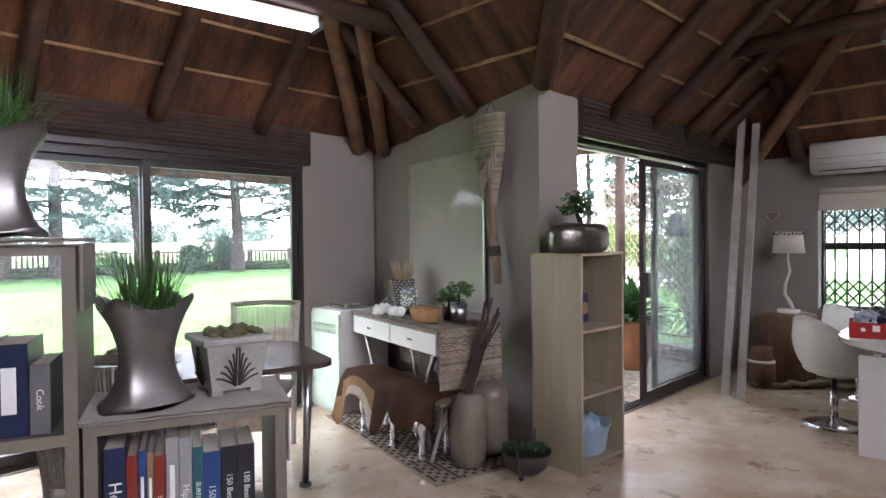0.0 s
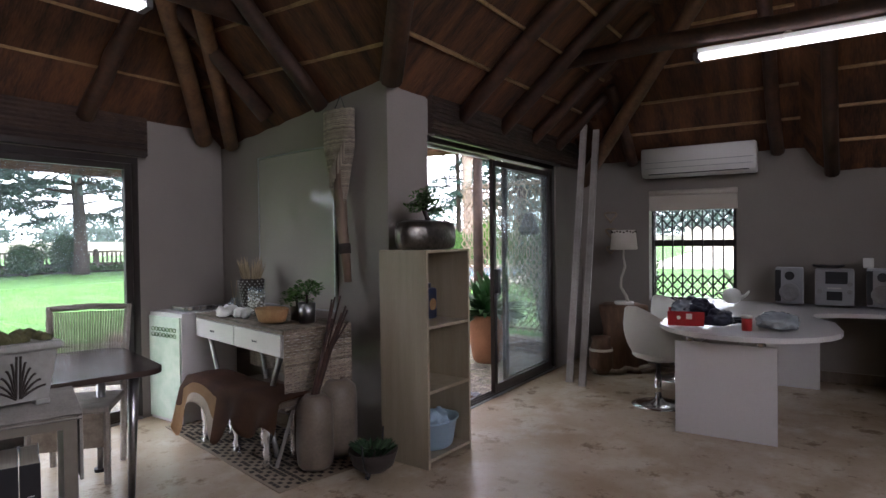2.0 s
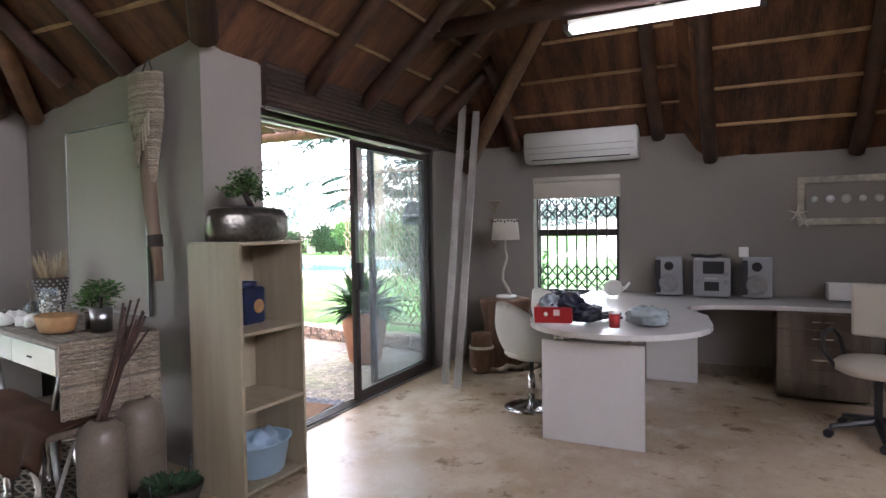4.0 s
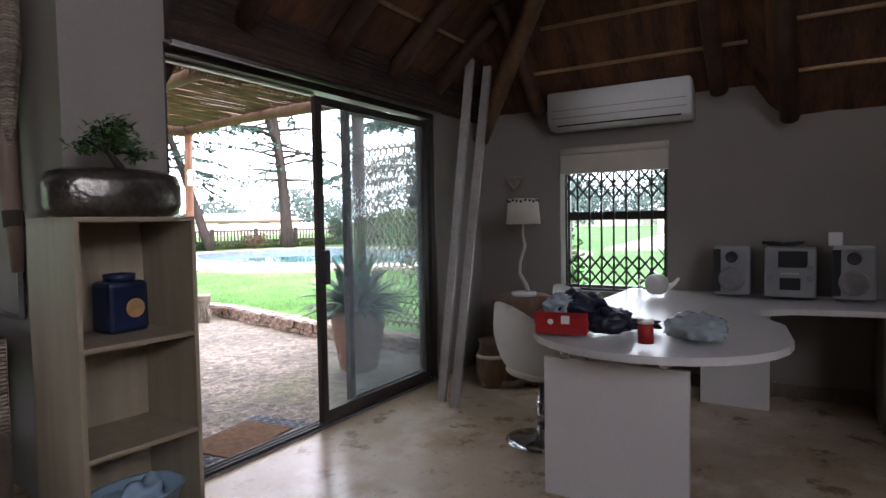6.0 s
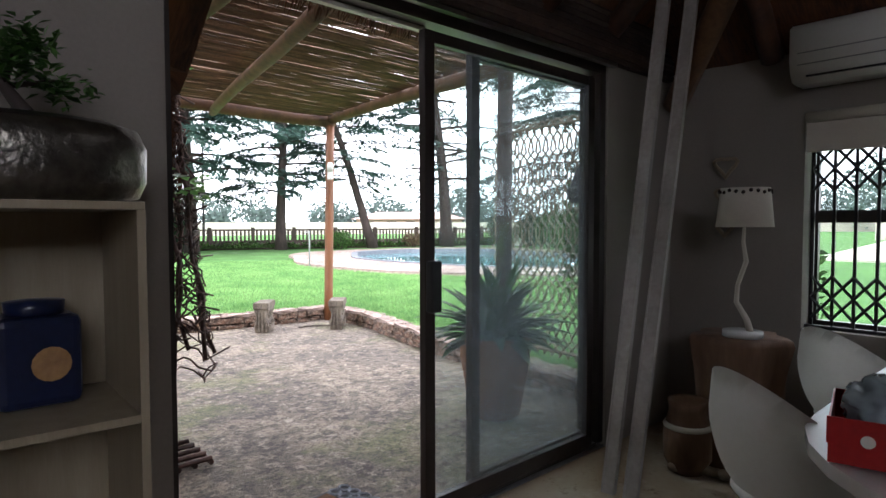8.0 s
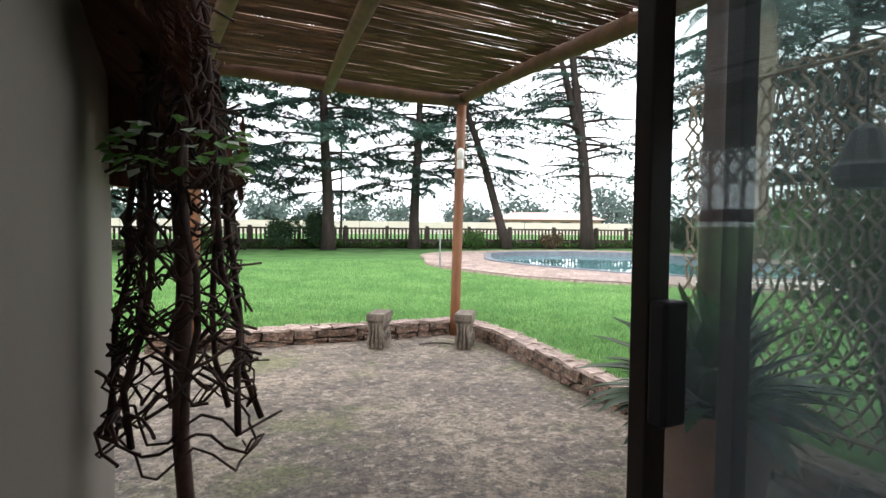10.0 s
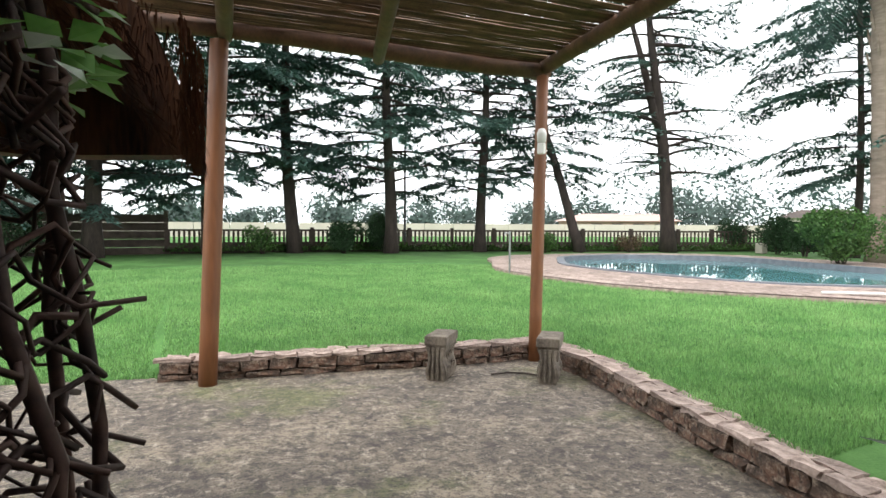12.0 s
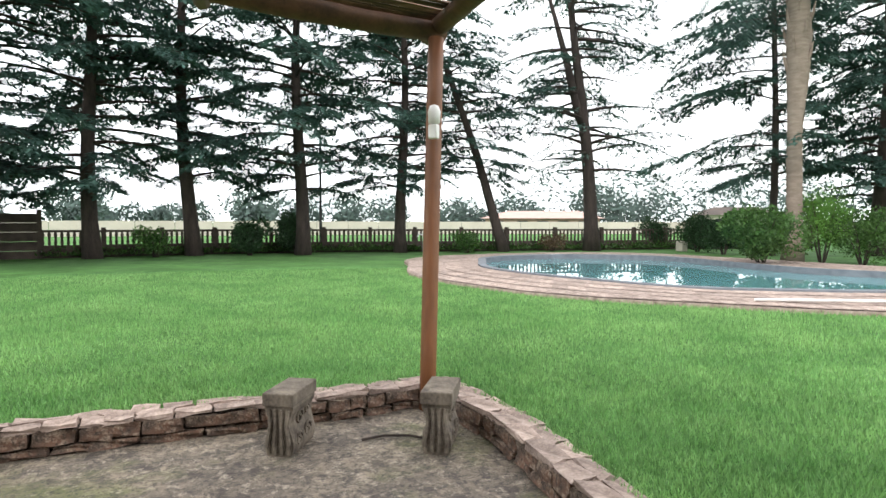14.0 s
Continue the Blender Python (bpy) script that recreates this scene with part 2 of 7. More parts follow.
def lathe(bm, profile, n=32, cx=0, cy=0, sx=1, sy=1, wob=None):
    """Turned shape from (radius, height) pairs."""
    rings = []
    for i, (r, z) in enumerate(profile):
        rings.append([bm.verts.new((cx + sx * r * math.cos(2 * math.pi * k / n) * (wob(k / n, z) if wob else 1), cy + sy * r * math.sin(2 * math.pi * k / n) * (wob(k / n, z) if wob else 1), z)) for k in range(n)])
    for r0, r1 in zip(rings, rings[1:]):
        for k in range(n):
            bm.faces.new((r0[k], r0[(k + 1) % n], r1[(k + 1) % n], r1[k]))
    if profile[0][0] > 1e-4:
        bm.faces.new(rings[0][::-1])
    if profile[-1][0] > 1e-4:
        bm.faces.new(rings[-1])
    bmesh.ops.remove_doubles(bm, verts=bm.verts, dist=1e-5)
    return bm


def prism(bm, outline, z0, z1):
    """A plate of any outline (counterclockwise)."""
    lo = [bm.verts.new((x, y, z0)) for x, y in outline]
    hi = [bm.verts.new((x, y, z1)) for x, y in outline]
    n = len(outline)
    for k in range(n):
        bm.faces.new((lo[k], lo[(k + 1) % n], hi[(k + 1) % n], hi[k]))
    bm.faces.new(lo[::-1])
    bm.faces.new(hi)
    return bm


def wall(name, x0, y0, x1, y1, z0, z1, t, mat="plaster", holes=(), label=""):
    """A wall from (x0,y0) to (x1,y1), thickness t to the left of that way, with holes (s0, s1, z0, z1) along it."""
    d = Vector((x1 - x0, y1 - y0, 0))
    L = d.length
    ang = math.atan2(d.y, d.x)
    m = Matrix.Translation((x0, y0, 0)) @ Matrix.Rotation(ang, 4, "Z")
    bm = bmesh.new()
    s = 0
    for a, b, c, e in sorted(holes):
        if a > s:
            box(bm, s, a, 0, t, z0, z1, m=m)
        if c > z0:
            box(bm, a, b, 0, t, z0, c, m=m)
        if e < z1:
            box(bm, a, b, 0, t, e, z1, m=m)
        s = b
    if s < L:
        box(bm, s, L, 0, t, z0, z1, m=m)
    return structure(name, bm, mat, label)


# ---- large structure ----
# room: main part y up to 2.65, x up to 7.37; a wing to y 4.78, x up to 3.8
bm = prism(bmesh.new(), [(-2.7, -3.4), (7.6, -3.4), (7.6, 2.72), (4.34, 2.72), (4.34, 4.86), (-2.7, 4.86)], -0.12, 0.0)
structure("floor", bm, "floor", "cream screeded cement floor with worn brown patches")
wall("wall_door_side", 7.50, 2.66, 4.29, 2.66, 0, 2.45, -0.16, holes=[(0.80, 3.20, 0, 2.19)], label="grey-plastered wall around the sliding patio door")
wall("wall_window_side", 7.47, -3.2, 7.47, 2.66, 0, 2.40, -0.22, holes=[(3.2 + 1.0, 3.2 + 1.88, 0.70, 1.90)], label="grey-plastered wall with a small barred window")
wall("wall_garden_side", 4.10, 4.80, -2.5, 4.80, 0, 2.4, -0.2, holes=[(0.78, 3.4, 0, 2.09)], label="grey-plastered wall with a wide sliding door to the lawn")
bm = prism(bmesh.new(), [(3.83, 2.66), (4.29, 2.66), (4.32, 2.82), (4.56, 5.0), (4.09, 5.0), (4.12, 4.80)], 0, 2.62)
structure("wall_nib", bm, "plaster", "grey-plastered wall with a square end")
# unseen walls, made near-black to cut the light bounced back into the room
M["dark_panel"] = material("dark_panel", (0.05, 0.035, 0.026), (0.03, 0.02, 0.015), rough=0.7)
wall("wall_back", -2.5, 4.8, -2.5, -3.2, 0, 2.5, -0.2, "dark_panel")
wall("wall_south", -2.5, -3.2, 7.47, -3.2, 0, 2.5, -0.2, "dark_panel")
structure("pavement", prism(bmesh.new(), [(4.36, 2.66), (8.3, 2.66), (8.3, 8.0), (6.9, 8.12), (4.93, 8.43), (0.5, 9.3), (0.5, 5.0), (4.36, 5.0)], -0.14, -0.01), "patio", "weathered concrete patio slab with moss and dark stains")

# roof
K = 0.85


def roof_z(x, y):
    low = 0.24 * min(1, max(0, (y - 0.25) / 0.15))
    d, e = 2.46 + K * (2.66 - y), 2.02 + low + K * (7.47 - x)
    s, w = 2.46 + K * (y + 3.2), 2.46 + K * (x + 2.5)
    n, v = 2.40 + K * (4.8 - y), 2.40 + K * (3.95 - x)
    return max(min(d, e, s, w), min(n, v, w))


def roof():
    st = 0.1
    xs, ys = np.arange(-2.9, 7.95, st), np.arange(-3.6, 5.45, st)
    bm = bmesh.new()
    inside = lambda x, y: (x < 7.9 and y < 3.0) or (x < min(5.14, 4.64 + 0.34 * max(0, y - 3.55)) and y < 5.05) or (x < 4.3 and y < 5.4)
    low, high = {}, {}
    for i, x in enumerate(xs):
        for j, y in enumerate(ys):
            if inside(x, y):
                z = roof_z(x, y) + 0.012 * noise.noise((x * 6, y * 6, 0))
                low[i, j], high[i, j] = bm.verts.new((x, y, z)), bm.verts.new((x - 0.14 * (x > 4.9), y, z + 0.32))
    border = {}
    for (i, j) in low:
        q = [(i, j), (i + 1, j), (i + 1, j + 1), (i, j + 1)]
        if all(k in low for k in q):
            bm.faces.new([low[k] for k in q][::-1])
            bm.faces.new([high[k] for k in q])
            for a, b in zip(q, q[1:] + q[:1]):
                if (b, a) in border:
                    border.pop((b, a))
                else:
                    border[a, b] = 1
    for a, b in border:
        bm.faces.new((low[a], low[b], high[b], high[a]))
    for f in bm.faces:
        f.normal_update()
        f.material_index = 1 if abs(f.normal.x) > abs(f.normal.y) else 0
    ob = structure("ceiling", bm, "thatch", "brown thatched roof seen from below")
    ob.data.materials.append(M["thatch_side"])


roof()


def thatch_fringe():
    """Loose straw ends along the cut edges over the patio."""
    rng = random.Random(61)
    V, F = [], []
    edges = [((4.62, 3.55), (5.06, 4.80), 1500), ((5.06, 4.80), (5.12, 5.03), 900), ((4.3, 4.92), (5.12, 4.92), 900), ((4.35, 2.98), (7.8, 2.98), 2600)]
    for (x0, y0), (x1, y1), n in edges:
        d = Vector((x1 - x0, y1 - y0, 0)).normalized()
        out = Vector((d.y, -d.x, 0)) if y0 < 4.8 and y1 > 3.0 else Vector((0, 1, 0))
        for _ in range(n):
            u, h = rng.random(), rng.random()
            x, y = x0 + (x1 - x0) * u, y0 + (y1 - y0) * u
            p = Vector((x, y, roof_z(x, y) + 0.3 * h ** 1.5 - 0.01)) - out * (0.03 + 0.1 * h * (x > 4.9))
            a = (out * rng.uniform(0.2, 1.0) + Vector((rng.uniform(-0.3, 0.3), rng.uniform(-0.3, 0.3), -rng.uniform(0.5, 1.3)))).normalized()
            s = a.cross(Vector((rng.random(), rng.random(), 0.2))).normalized() * rng.uniform(0.002, 0.004)
            L = rng.uniform(0.03, 0.08)
            k = len(V)
            V.extend([tuple(p - s), tuple(p + s), tuple(p + a * L)])
            F.append((k, k + 1, k + 2))
    me = bpy.data.meshes.new("thatch_edge")
    me.from_pydata(V, [], F)
    me.materials.append(M["thatch"])
    tagged(new("thatch_edge", me), "shaggy dark straw ends along the thatched eave", "thatch", kind="stuff")


thatch_fringe()


def thatch_end():
    """The thick hanging end of the eave beyond the wall's corner."""
    bm = bmesh.new()
    pts = [(4.30, 1.45), (4.7, 1.41), (5.10, 1.43), (5.06, 1.62), (4.98, 1.80), (4.6, 2.15), (4.30, 2.42)]
    a = [bm.verts.new((x, 4.94, z)) for x, z in pts]
    b = [bm.verts.new((x, 5.07, z)) for x, z in pts]
    for k in range(len(pts)):
        bm.faces.new((a[k], b[k], b[(k + 1) % len(pts)], a[(k + 1) % len(pts)]))
    bm.faces.new(a)
    bm.faces.new(b[::-1])
    tagged(structure("thatch_end", bm, "thatch", "dark hanging end of the thatched eave"), category="thatch")


thatch_end()


def rafter(a, b, r=0.06, mat="pole"):
    a, b = Vector(a), Vector(b)
    n = 7
    pts = [a.lerp(b, i / n) + Vector((noise.noise(a + Vector((i, 0, 0))), noise.noise(a + Vector((0, i, 5))), 0)) * 0.02 for i in range(n + 1)]
    return tagged(structure("rafter", tube(bmesh.new(), pts, [r * (1.05 - 0.2 * i / n) for i in range(n + 1)]), mat, "dark gum-pole rafter under the thatch", True), category="roof beam")


def rafters():
    def run(x, y, dx, dy, lo, r=0.06, mat="pole"):
        """From the eave point up the slope until the roof's fall changes."""
        z0 = roof_z(x, y)
        s = 0
        while s < 6 and roof_z(x + dx * (s + 0.1), y + dy * (s + 0.1)) > roof_z(x + dx * s, y + dy * s) + 0.04:
            s += 0.1
        if s > 0.4:
            off = Vector((0, 0, -r - 0.03))
            a = Vector((x - dx * lo, y - dy * lo, z0 - K * lo)) + off
            b = Vector((x + dx * s, y + dy * s, z0 + K * s)) + off
            rafter(a, b, r, mat)
    for x in (4.75, 5.45, 6.1, 6.7):
        run(x, 2.6, 0, -1, 0.05)
    for x in (-1.3, -0.4, 0.5, 1.3, 2.1, 2.9):
        run(x, 4.75, 0, -1, 0.0)
    for y in (3.3, 3.9, 4.4):
        run(3.85, y, -1, 0, 0.0)
    for y in (-2.7, -1.9, -0.95, 0.18, 0.62, 2.02):
        run(7.40, y, -1, 0, 0.0)
    for x in (-1, 0, 1, 2, 3, 4, 5, 6):
        run(x, -3.15, 0, 1, 0.0)
    # hips and the valley
    d = Vector((-1, -1, K))
    for a, n, r, m in (((3.9, 4.76, 2.3), 2.9, 0.07, "pole_light"), ((4.02, 4.55, 2.25), 2.8, 0.06, "pole_light"), ((7.4, 2.6, 2.05), 2.6, 0.07, "pole_light"),
                       ((3.82, 2.62, 2.48), 2.8, 0.075, "pole")):
        rafter(a, Vector(a) + d * n, r, m)


rafters()


def laths():
    bm = bmesh.new()
    def run(pts):
        tube(bm, pts, 0.016, 5)
    for k in range(1, 11):
        h = 0.3 * k
        z = K * h - 0.012
        run([(3.9 - h, 2.66 - h, 2.46 + z), (7.1 - h, 2.66 - h, 2.46 + z)])
        run([(7.47 - h, -3.1 + h, 2.02 + z), (7.47 - h, min(0.24, 2.3 - h), 2.02 + z)])
        if h < 1.9:
            run([(7.47 - h, 0.42, 2.26 + z), (7.47 - h, 2.4 - h, 2.26 + z)])
        run([(3.95 - h, 2.8 - h, 2.42 + z), (3.95 - h, 4.8 - h, 2.42 + z)])
        run([(-2.4 + h, 4.8 - h, 2.42 + z), (3.9 - h, 4.8 - h, 2.42 + z)])
    tagged(structure("roof_laths", bm, "lath", "thin split laths tied under the thatch"), category="roof laths")


laths()


def beam(name, a, b, r, mat="pole"):
    return tagged(structure(name, tube(bmesh.new(), [Vector(a).lerp(Vector(b), i / 6) + Vector((0, 0, 0.015 * math.sin(i * 2))) for i in range(7)], r, 12), mat, "dark round gum-pole tie beam", True), category="roof beam")


beam("tie_beam", (5.72, 2.2, 2.97), (5.7, -3.1, 2.97), 0.07)
beam("tie_beam", (-1.5, 3.85, 2.98), (3.75, 3.38, 2.93), 0.07)

# garden
def ground_z(x, y):
    z = 0.14
    if y > 2 or x > 4:
        if x < 6.5 and y > 7.5 and y < 20:
            z = 0.0 + 0.14 * min(1, max(0, (x - 3) / 3.5))
            z = max(z, min(0.14, 0.06 * (y - 8.0)))
    if x < 4.9 and y > 4.9:
        z = min(0.14, 0.03 * max(0.0, y - 8.6))
    return z


POOL = [(13.47, 18.25), (12.2, 15.6), (12.09, 12.86), (12.46, 11.09), (13.51, 9.46), (14.88, 7.75), (17.5, 6.2), (21.5, 6.3), (24.0, 8.6), (23.5, 11.2), (23.5, 13.6), (23.66, 15.5), (23.3, 19.4), (20.6, 21.2), (16.5, 21.3), (14.4, 20.1)]
WATER = [(15.6, 18.0), (14.6, 16.4), (14.3, 14.9), (14.37, 13.15), (14.86, 10.86), (16.06, 9.59), (17.3, 8.73), (19.2, 8.0), (21.3, 8.6), (21.3, 10.3), (20.9, 12.0), (21.2, 13.9), (22.0, 17.2), (20.3, 19.4), (18.2, 19.9), (16.6, 19.3)]


def smooth_loop(pts, n=6):
    res = []
    for i in range(len(pts)):
        p0, p1, p2, p3 = (Vector(pts[(i + k - 1) % len(pts)]) for k in range(4))
        for j in range(n):
            t = j / n
            res.append(0.5 * ((2 * p1) + (-p0 + p2) * t + (2 * p0 - 5 * p1 + 4 * p2 - p3) * t * t + (-p0 + 3 * p1 - 3 * p2 + p3) * t * t * t))
    return res


def in_loop(x, y, pts):
    c = False
    for i in range(len(pts)):
        (x0, y0), (x1, y1) = pts[i - 1], pts[i]
        if (y0 > y) != (y1 > y) and x < (x1 - x0) * (y - y0) / (y1 - y0) + x0:
            c = not c
    return c


KERB = [(4.93, 8.40), (5.4, 8.28), (6.1, 8.2), (6.9, 8.09), (7.5, 8.01), (8.22, 7.96), (8.18, 7.0), (8.02, 6.3), (7.86, 5.6), (7.72, 4.95), (7.62, 4.2), (7.5, 3.5), (7.42, 2.90)]


PAD = [(-2.7, -3.4), (7.69, -3.4), (7.69, 2.7), (7.5, 2.9), (7.56, 3.5), (7.68, 4.2), (7.78, 4.95), (7.92, 5.6), (8.08, 6.3), (8.24, 7.0), (8.28, 8.02), (7.5, 8.07), (6.9, 8.15), (6.1, 8.26), (5.4, 8.34), (4.9, 8.42), (0.5, 9.28), (0.5, 5.0), (-2.7, 5.0)]


def ground():
    # fine near, coarse far
    xs = sorted(set([-900, -300, -120, -60, -30] + [round(-15 + 0.5 * i, 2) for i in range(0, 131)] + [round(4.06 + 0.12 * i, 2) for i in range(40)] + [70, 100, 200, 400, 900, 2000]))
    ys = sorted(set([-900, -200, -60, -20, -8] + [round(-5 + 0.5 * i, 2) for i in range(0, 86)] + [round(2.56 + 0.12 * i, 2) for i in range(52)] + [45, 60, 90, 150, 300, 600, 1200, 2500]))
    pad = PAD
    bm = bmesh.new()
    loop = [tuple(p) for p in smooth_loop(WATER)]
    v = {}
    for i, x in enumerate(xs):
        for j, y in enumerate(ys):
            z = ground_z(x, y) + (0.012 * noise.noise((x * 0.7, y * 0.7, 0)) if abs(x) < 60 else 0)
            if in_loop(x, y, pad):
                z = -0.2
            if in_loop(x, y, loop):
                z = -1.0
            v[i, j] = bm.verts.new((x, y, z))
    for i in range(len(xs) - 1):
        for j in range(len(ys) - 1):
            bm.faces.new((v[i, j], v[i + 1, j], v[i + 1, j + 1], v[i, j + 1]))
    structure("ground", bm, "grass_ground", "mown green lawn", True)


ground()


# ---- pool, kerb, pergola ----
def pool():
    outer, inner = [Vector(p) for p in smooth_loop(POOL)], [Vector(p) for p in smooth_loop(WATER)]
    n = len(inner)
    c = sum(inner, Vector((0, 0))) / n
    pl = thing("swimming_pool", "freeform swimming pool with clear water and stone paving round it", "swimming pool", c.x, c.y, 0)
    sh = lambda pts, k=1.0: [(p - c) * k for p in pts]
    def band(bm, a, za, b, zb):
        va, vb = [bm.verts.new((*p, za)) for p in a], [bm.verts.new((*p, zb)) for p in b]
        for k in range(n):
            bm.faces.new((va[k], va[(k + 1) % n], vb[(k + 1) % n], vb[k]))
    bm = bmesh.new()
    band(bm, sh(outer, 1.03), 0.1, sh(outer, 1.03), 0.2)
    band(bm, sh(outer, 1.03), 0.2, sh(inner, 1.04), 0.21)
    part("paving", bm, "coping", pl, "pinkish sandstone paving")
    rng = random.Random(19)
    flag = bmesh.new()
    for k in range(n):
        for j in range(4):
            u0, u1 = j / 4 + 0.012, (j + 1) / 4 - 0.012
            q = []
            for kk, uu in ((k, u0), (k + 1, u0), (k + 1, u1), (k, u1)):
                o, i = sh(outer, 1.03)[kk % n], sh(inner, 1.05)[kk % n]
                q.append(o.lerp(i, uu))
            m = sum(q, Vector((0, 0))) / 4
            q = [m + (p - m) * 0.965 for p in q]
            z = 0.218 + rng.uniform(-0.003, 0.003)
            flag.faces.new([flag.verts.new((*p, z)) for p in q])
    part("flagging", flag, "coping", pl, "flat pink sandstone slabs", kind="stuff")
    bm = bmesh.new()
    band(bm, sh(inner, 1.05), 0.245, sh(inner, 1.0), 0.245)
    band(bm, sh(inner, 1.05), 0.2, sh(inner, 1.05), 0.245)
    band(bm, sh(inner, 1.0), 0.245, sh(inner, 1.0), -0.9)
    part("rim", bm, "pool_rim", pl, "grey bullnose brick rim")
    for name, z, mat in (("water", 0.09, "water"), ("basin", -0.9, "basin")):
        bm = bmesh.new()
        bm.faces.new([bm.verts.new((*p, z)) for p in sh(inner)])
        bmesh.ops.triangulate(bm, faces=bm.faces[:])
        part(name, bm, mat, pl)


M["pool_rim"] = material("pool_rim", (0.2, 0.22, 0.24), (0.1, 0.11, 0.13), rough=0.7, scale=6, bump=0.3)
M["basin"] = material("basin", (0.25, 0.5, 0.5), (0.2, 0.42, 0.44), rough=0.7, scale=1, bump=0.0)
M["water"] = material("water", (0.14, 0.32, 0.33), (0.1, 0.27, 0.29), rough=0.01, scale=1.5, fine=4, bump=0.05, spec=1.0)
pool()


def along(path):
    """Yields (start, unit way, length) for each leg."""
    for a, b in zip(path, path[1:]):
        a, b = Vector(a), Vector(b)
        yield a, (b - a).normalized(), (b - a).length


def kerb():
    k = thing("stone_kerb", "low rough stone retaining kerb with sloped capping between patio and lawn", "kerb", kind="structure")
    core = bmesh.new()
    for a, d, L in along(KERB):
        ang = math.atan2(d.y, d.x)
        m = Matrix.Translation((a.x, a.y, 0)) @ Matrix.Rotation(ang, 4, "Z")
        box(core, -0.02, L + 0.02, -0.072, 0.085, -0.1, 0.132, m=m)
    part("mortar", core, "mortar", k)
    rng = random.Random(3)
    def stone(sx, sy, sz, mat, name, m):
        bm = B(-sx / 2, sx / 2, -sy / 2, sy / 2, -sz / 2, sz / 2)
        bmesh.ops.subdivide_edges(bm, edges=bm.edges[:], cuts=1, use_grid_fill=True)
        for v in bm.verts:
            v.co += Vector([rng.uniform(-1, 1) * 0.012 for _ in range(3)])
            v.co *= 1 - 0.04 * (v.co.length / (sx / 2 + sy / 2) > 0.95)
        ob = part(name, bm, mat, k)
        ob.matrix_basis = m
    for a, d, L in along(KERB):
        ang = math.atan2(d.y, d.x)
        base = Matrix.Translation((a.x, a.y, 0)) @ Matrix.Rotation(ang, 4, "Z")
        for z0, z1, lo, hi in ((-0.008, 0.044, 0.14, 0.38), (0.050, 0.134, 0.12, 0.34)):
            s = -rng.uniform(0, 0.15)
            while s < L:
                w = rng.uniform(lo, hi)
                e = min(s + w, L + 0.03)
                if e - s > 0.07:
                    stone(e - s - 0.02, 0.065, z1 - z0 - 0.008, "stone", "stone", base @ Matrix.Translation(((s + e) / 2, -0.082 + rng.uniform(-0.012, 0.012), (z0 + z1) / 2)) @ Matrix.Rotation(rng.uniform(-0.03, 0.03), 4, "Y"))
                s += w
        for y, depth, z in ((-0.055, 0.11, 0.150), (0.055, 0.095, 0.146)):
            s = -rng.uniform(0, 0.1)
            while s < L:
                w = rng.uniform(0.16, 0.34)
                e = min(s + w, L + 0.02)
                if e - s > 0.06:
                    stone(e - s - 0.018, depth, 0.03, "coping", "capping_stone", base @ Matrix.Translation(((s + e) / 2, y, z + rng.uniform(-0.004, 0.004))) @ Matrix.Rotation(rng.uniform(-0.05, 0.05), 4, "X"))
                s += w


kerb()


def pergola():
    p = thing("pergola", "wooden pole pergola with a split-reed roof over the patio", "pergola", kind="structure")
    for x, y, tx, ty, r in ((5.24, 8.06, 5.35, 8.08, 0.07), (8.06, 7.82, 8.22, 7.98, 0.058)):
        part("post", tube(bmesh.new(), [(x + (tx - x) * i / 6, y + (ty - y) * i / 6, 2.68 * i / 6 - 0.03) for i in range(7)], r, 16), "post_orange", p, "orange-brown varnished round pole", True)
    part("post", tube(bmesh.new(), [(7.3, 3.98, 0), (7.34, 3.99, 2.68)], 0.062, 16), "reed_dark", p, "dark brown round pole", True)
    bm = lambda a, b, r: part("beam", tube(bmesh.new(), [Vector(a).lerp(Vector(b), i / 6) + Vector((0, 0, 0.02 * math.sin(i))) for i in range(7)], r, 12), "beam_wood", p, "", True)
    bm((4.7, 8.12, 2.74), (8.30, 8.02, 2.72), 0.075)
    bm((8.3, 8.25, 2.75), (7.35, 2.95, 2.62), 0.07)
    bm((6.65, 8.15, 2.68), (5.40, 3.3, 2.52), 0.055)
    bm((5.4, 8.2, 2.72), (5.05, 3.4, 2.60), 0.06)
    bm((4.4, 3.3, 2.38), (7.6, 3.2, 2.42), 0.08)
    rng = random.Random(8)
    y = 3.1
    while y < 8.15:
        x0, x1 = 4.75 + rng.uniform(-0.1, 0.1) + (y - 3.1) * 0.02, 7.35 + (y - 3.1) * 0.2 + rng.uniform(-0.06, 0.06)
        z = 2.70 + (y - 3.1) * 0.02
        ph, am = rng.uniform(0, 6), rng.uniform(0.004, 0.02)
        b = tube(bmesh.new(), [(x0 + (x1 - x0) * i / 9, y + am * math.sin(ph + i * rng.uniform(0.7, 1.2)), z + 0.008 * math.sin(ph + i)) for i in range(10)], [0.0105 * rng.uniform(0.7, 1.1) for _ in range(10)], 4)
        part("reed", b, "reed_roof", p)
        y += rng.choice((0.018, 0.019, 0.02, 0.021, 0.021, 0.024, 0.034))


M["reed_roof"] = material("reed_roof", (0.17, 0.095, 0.05), (0.06, 0.032, 0.018), rough=0.7, scale=7, fine=50, bump=0.3, vary=0.4)
pergola()


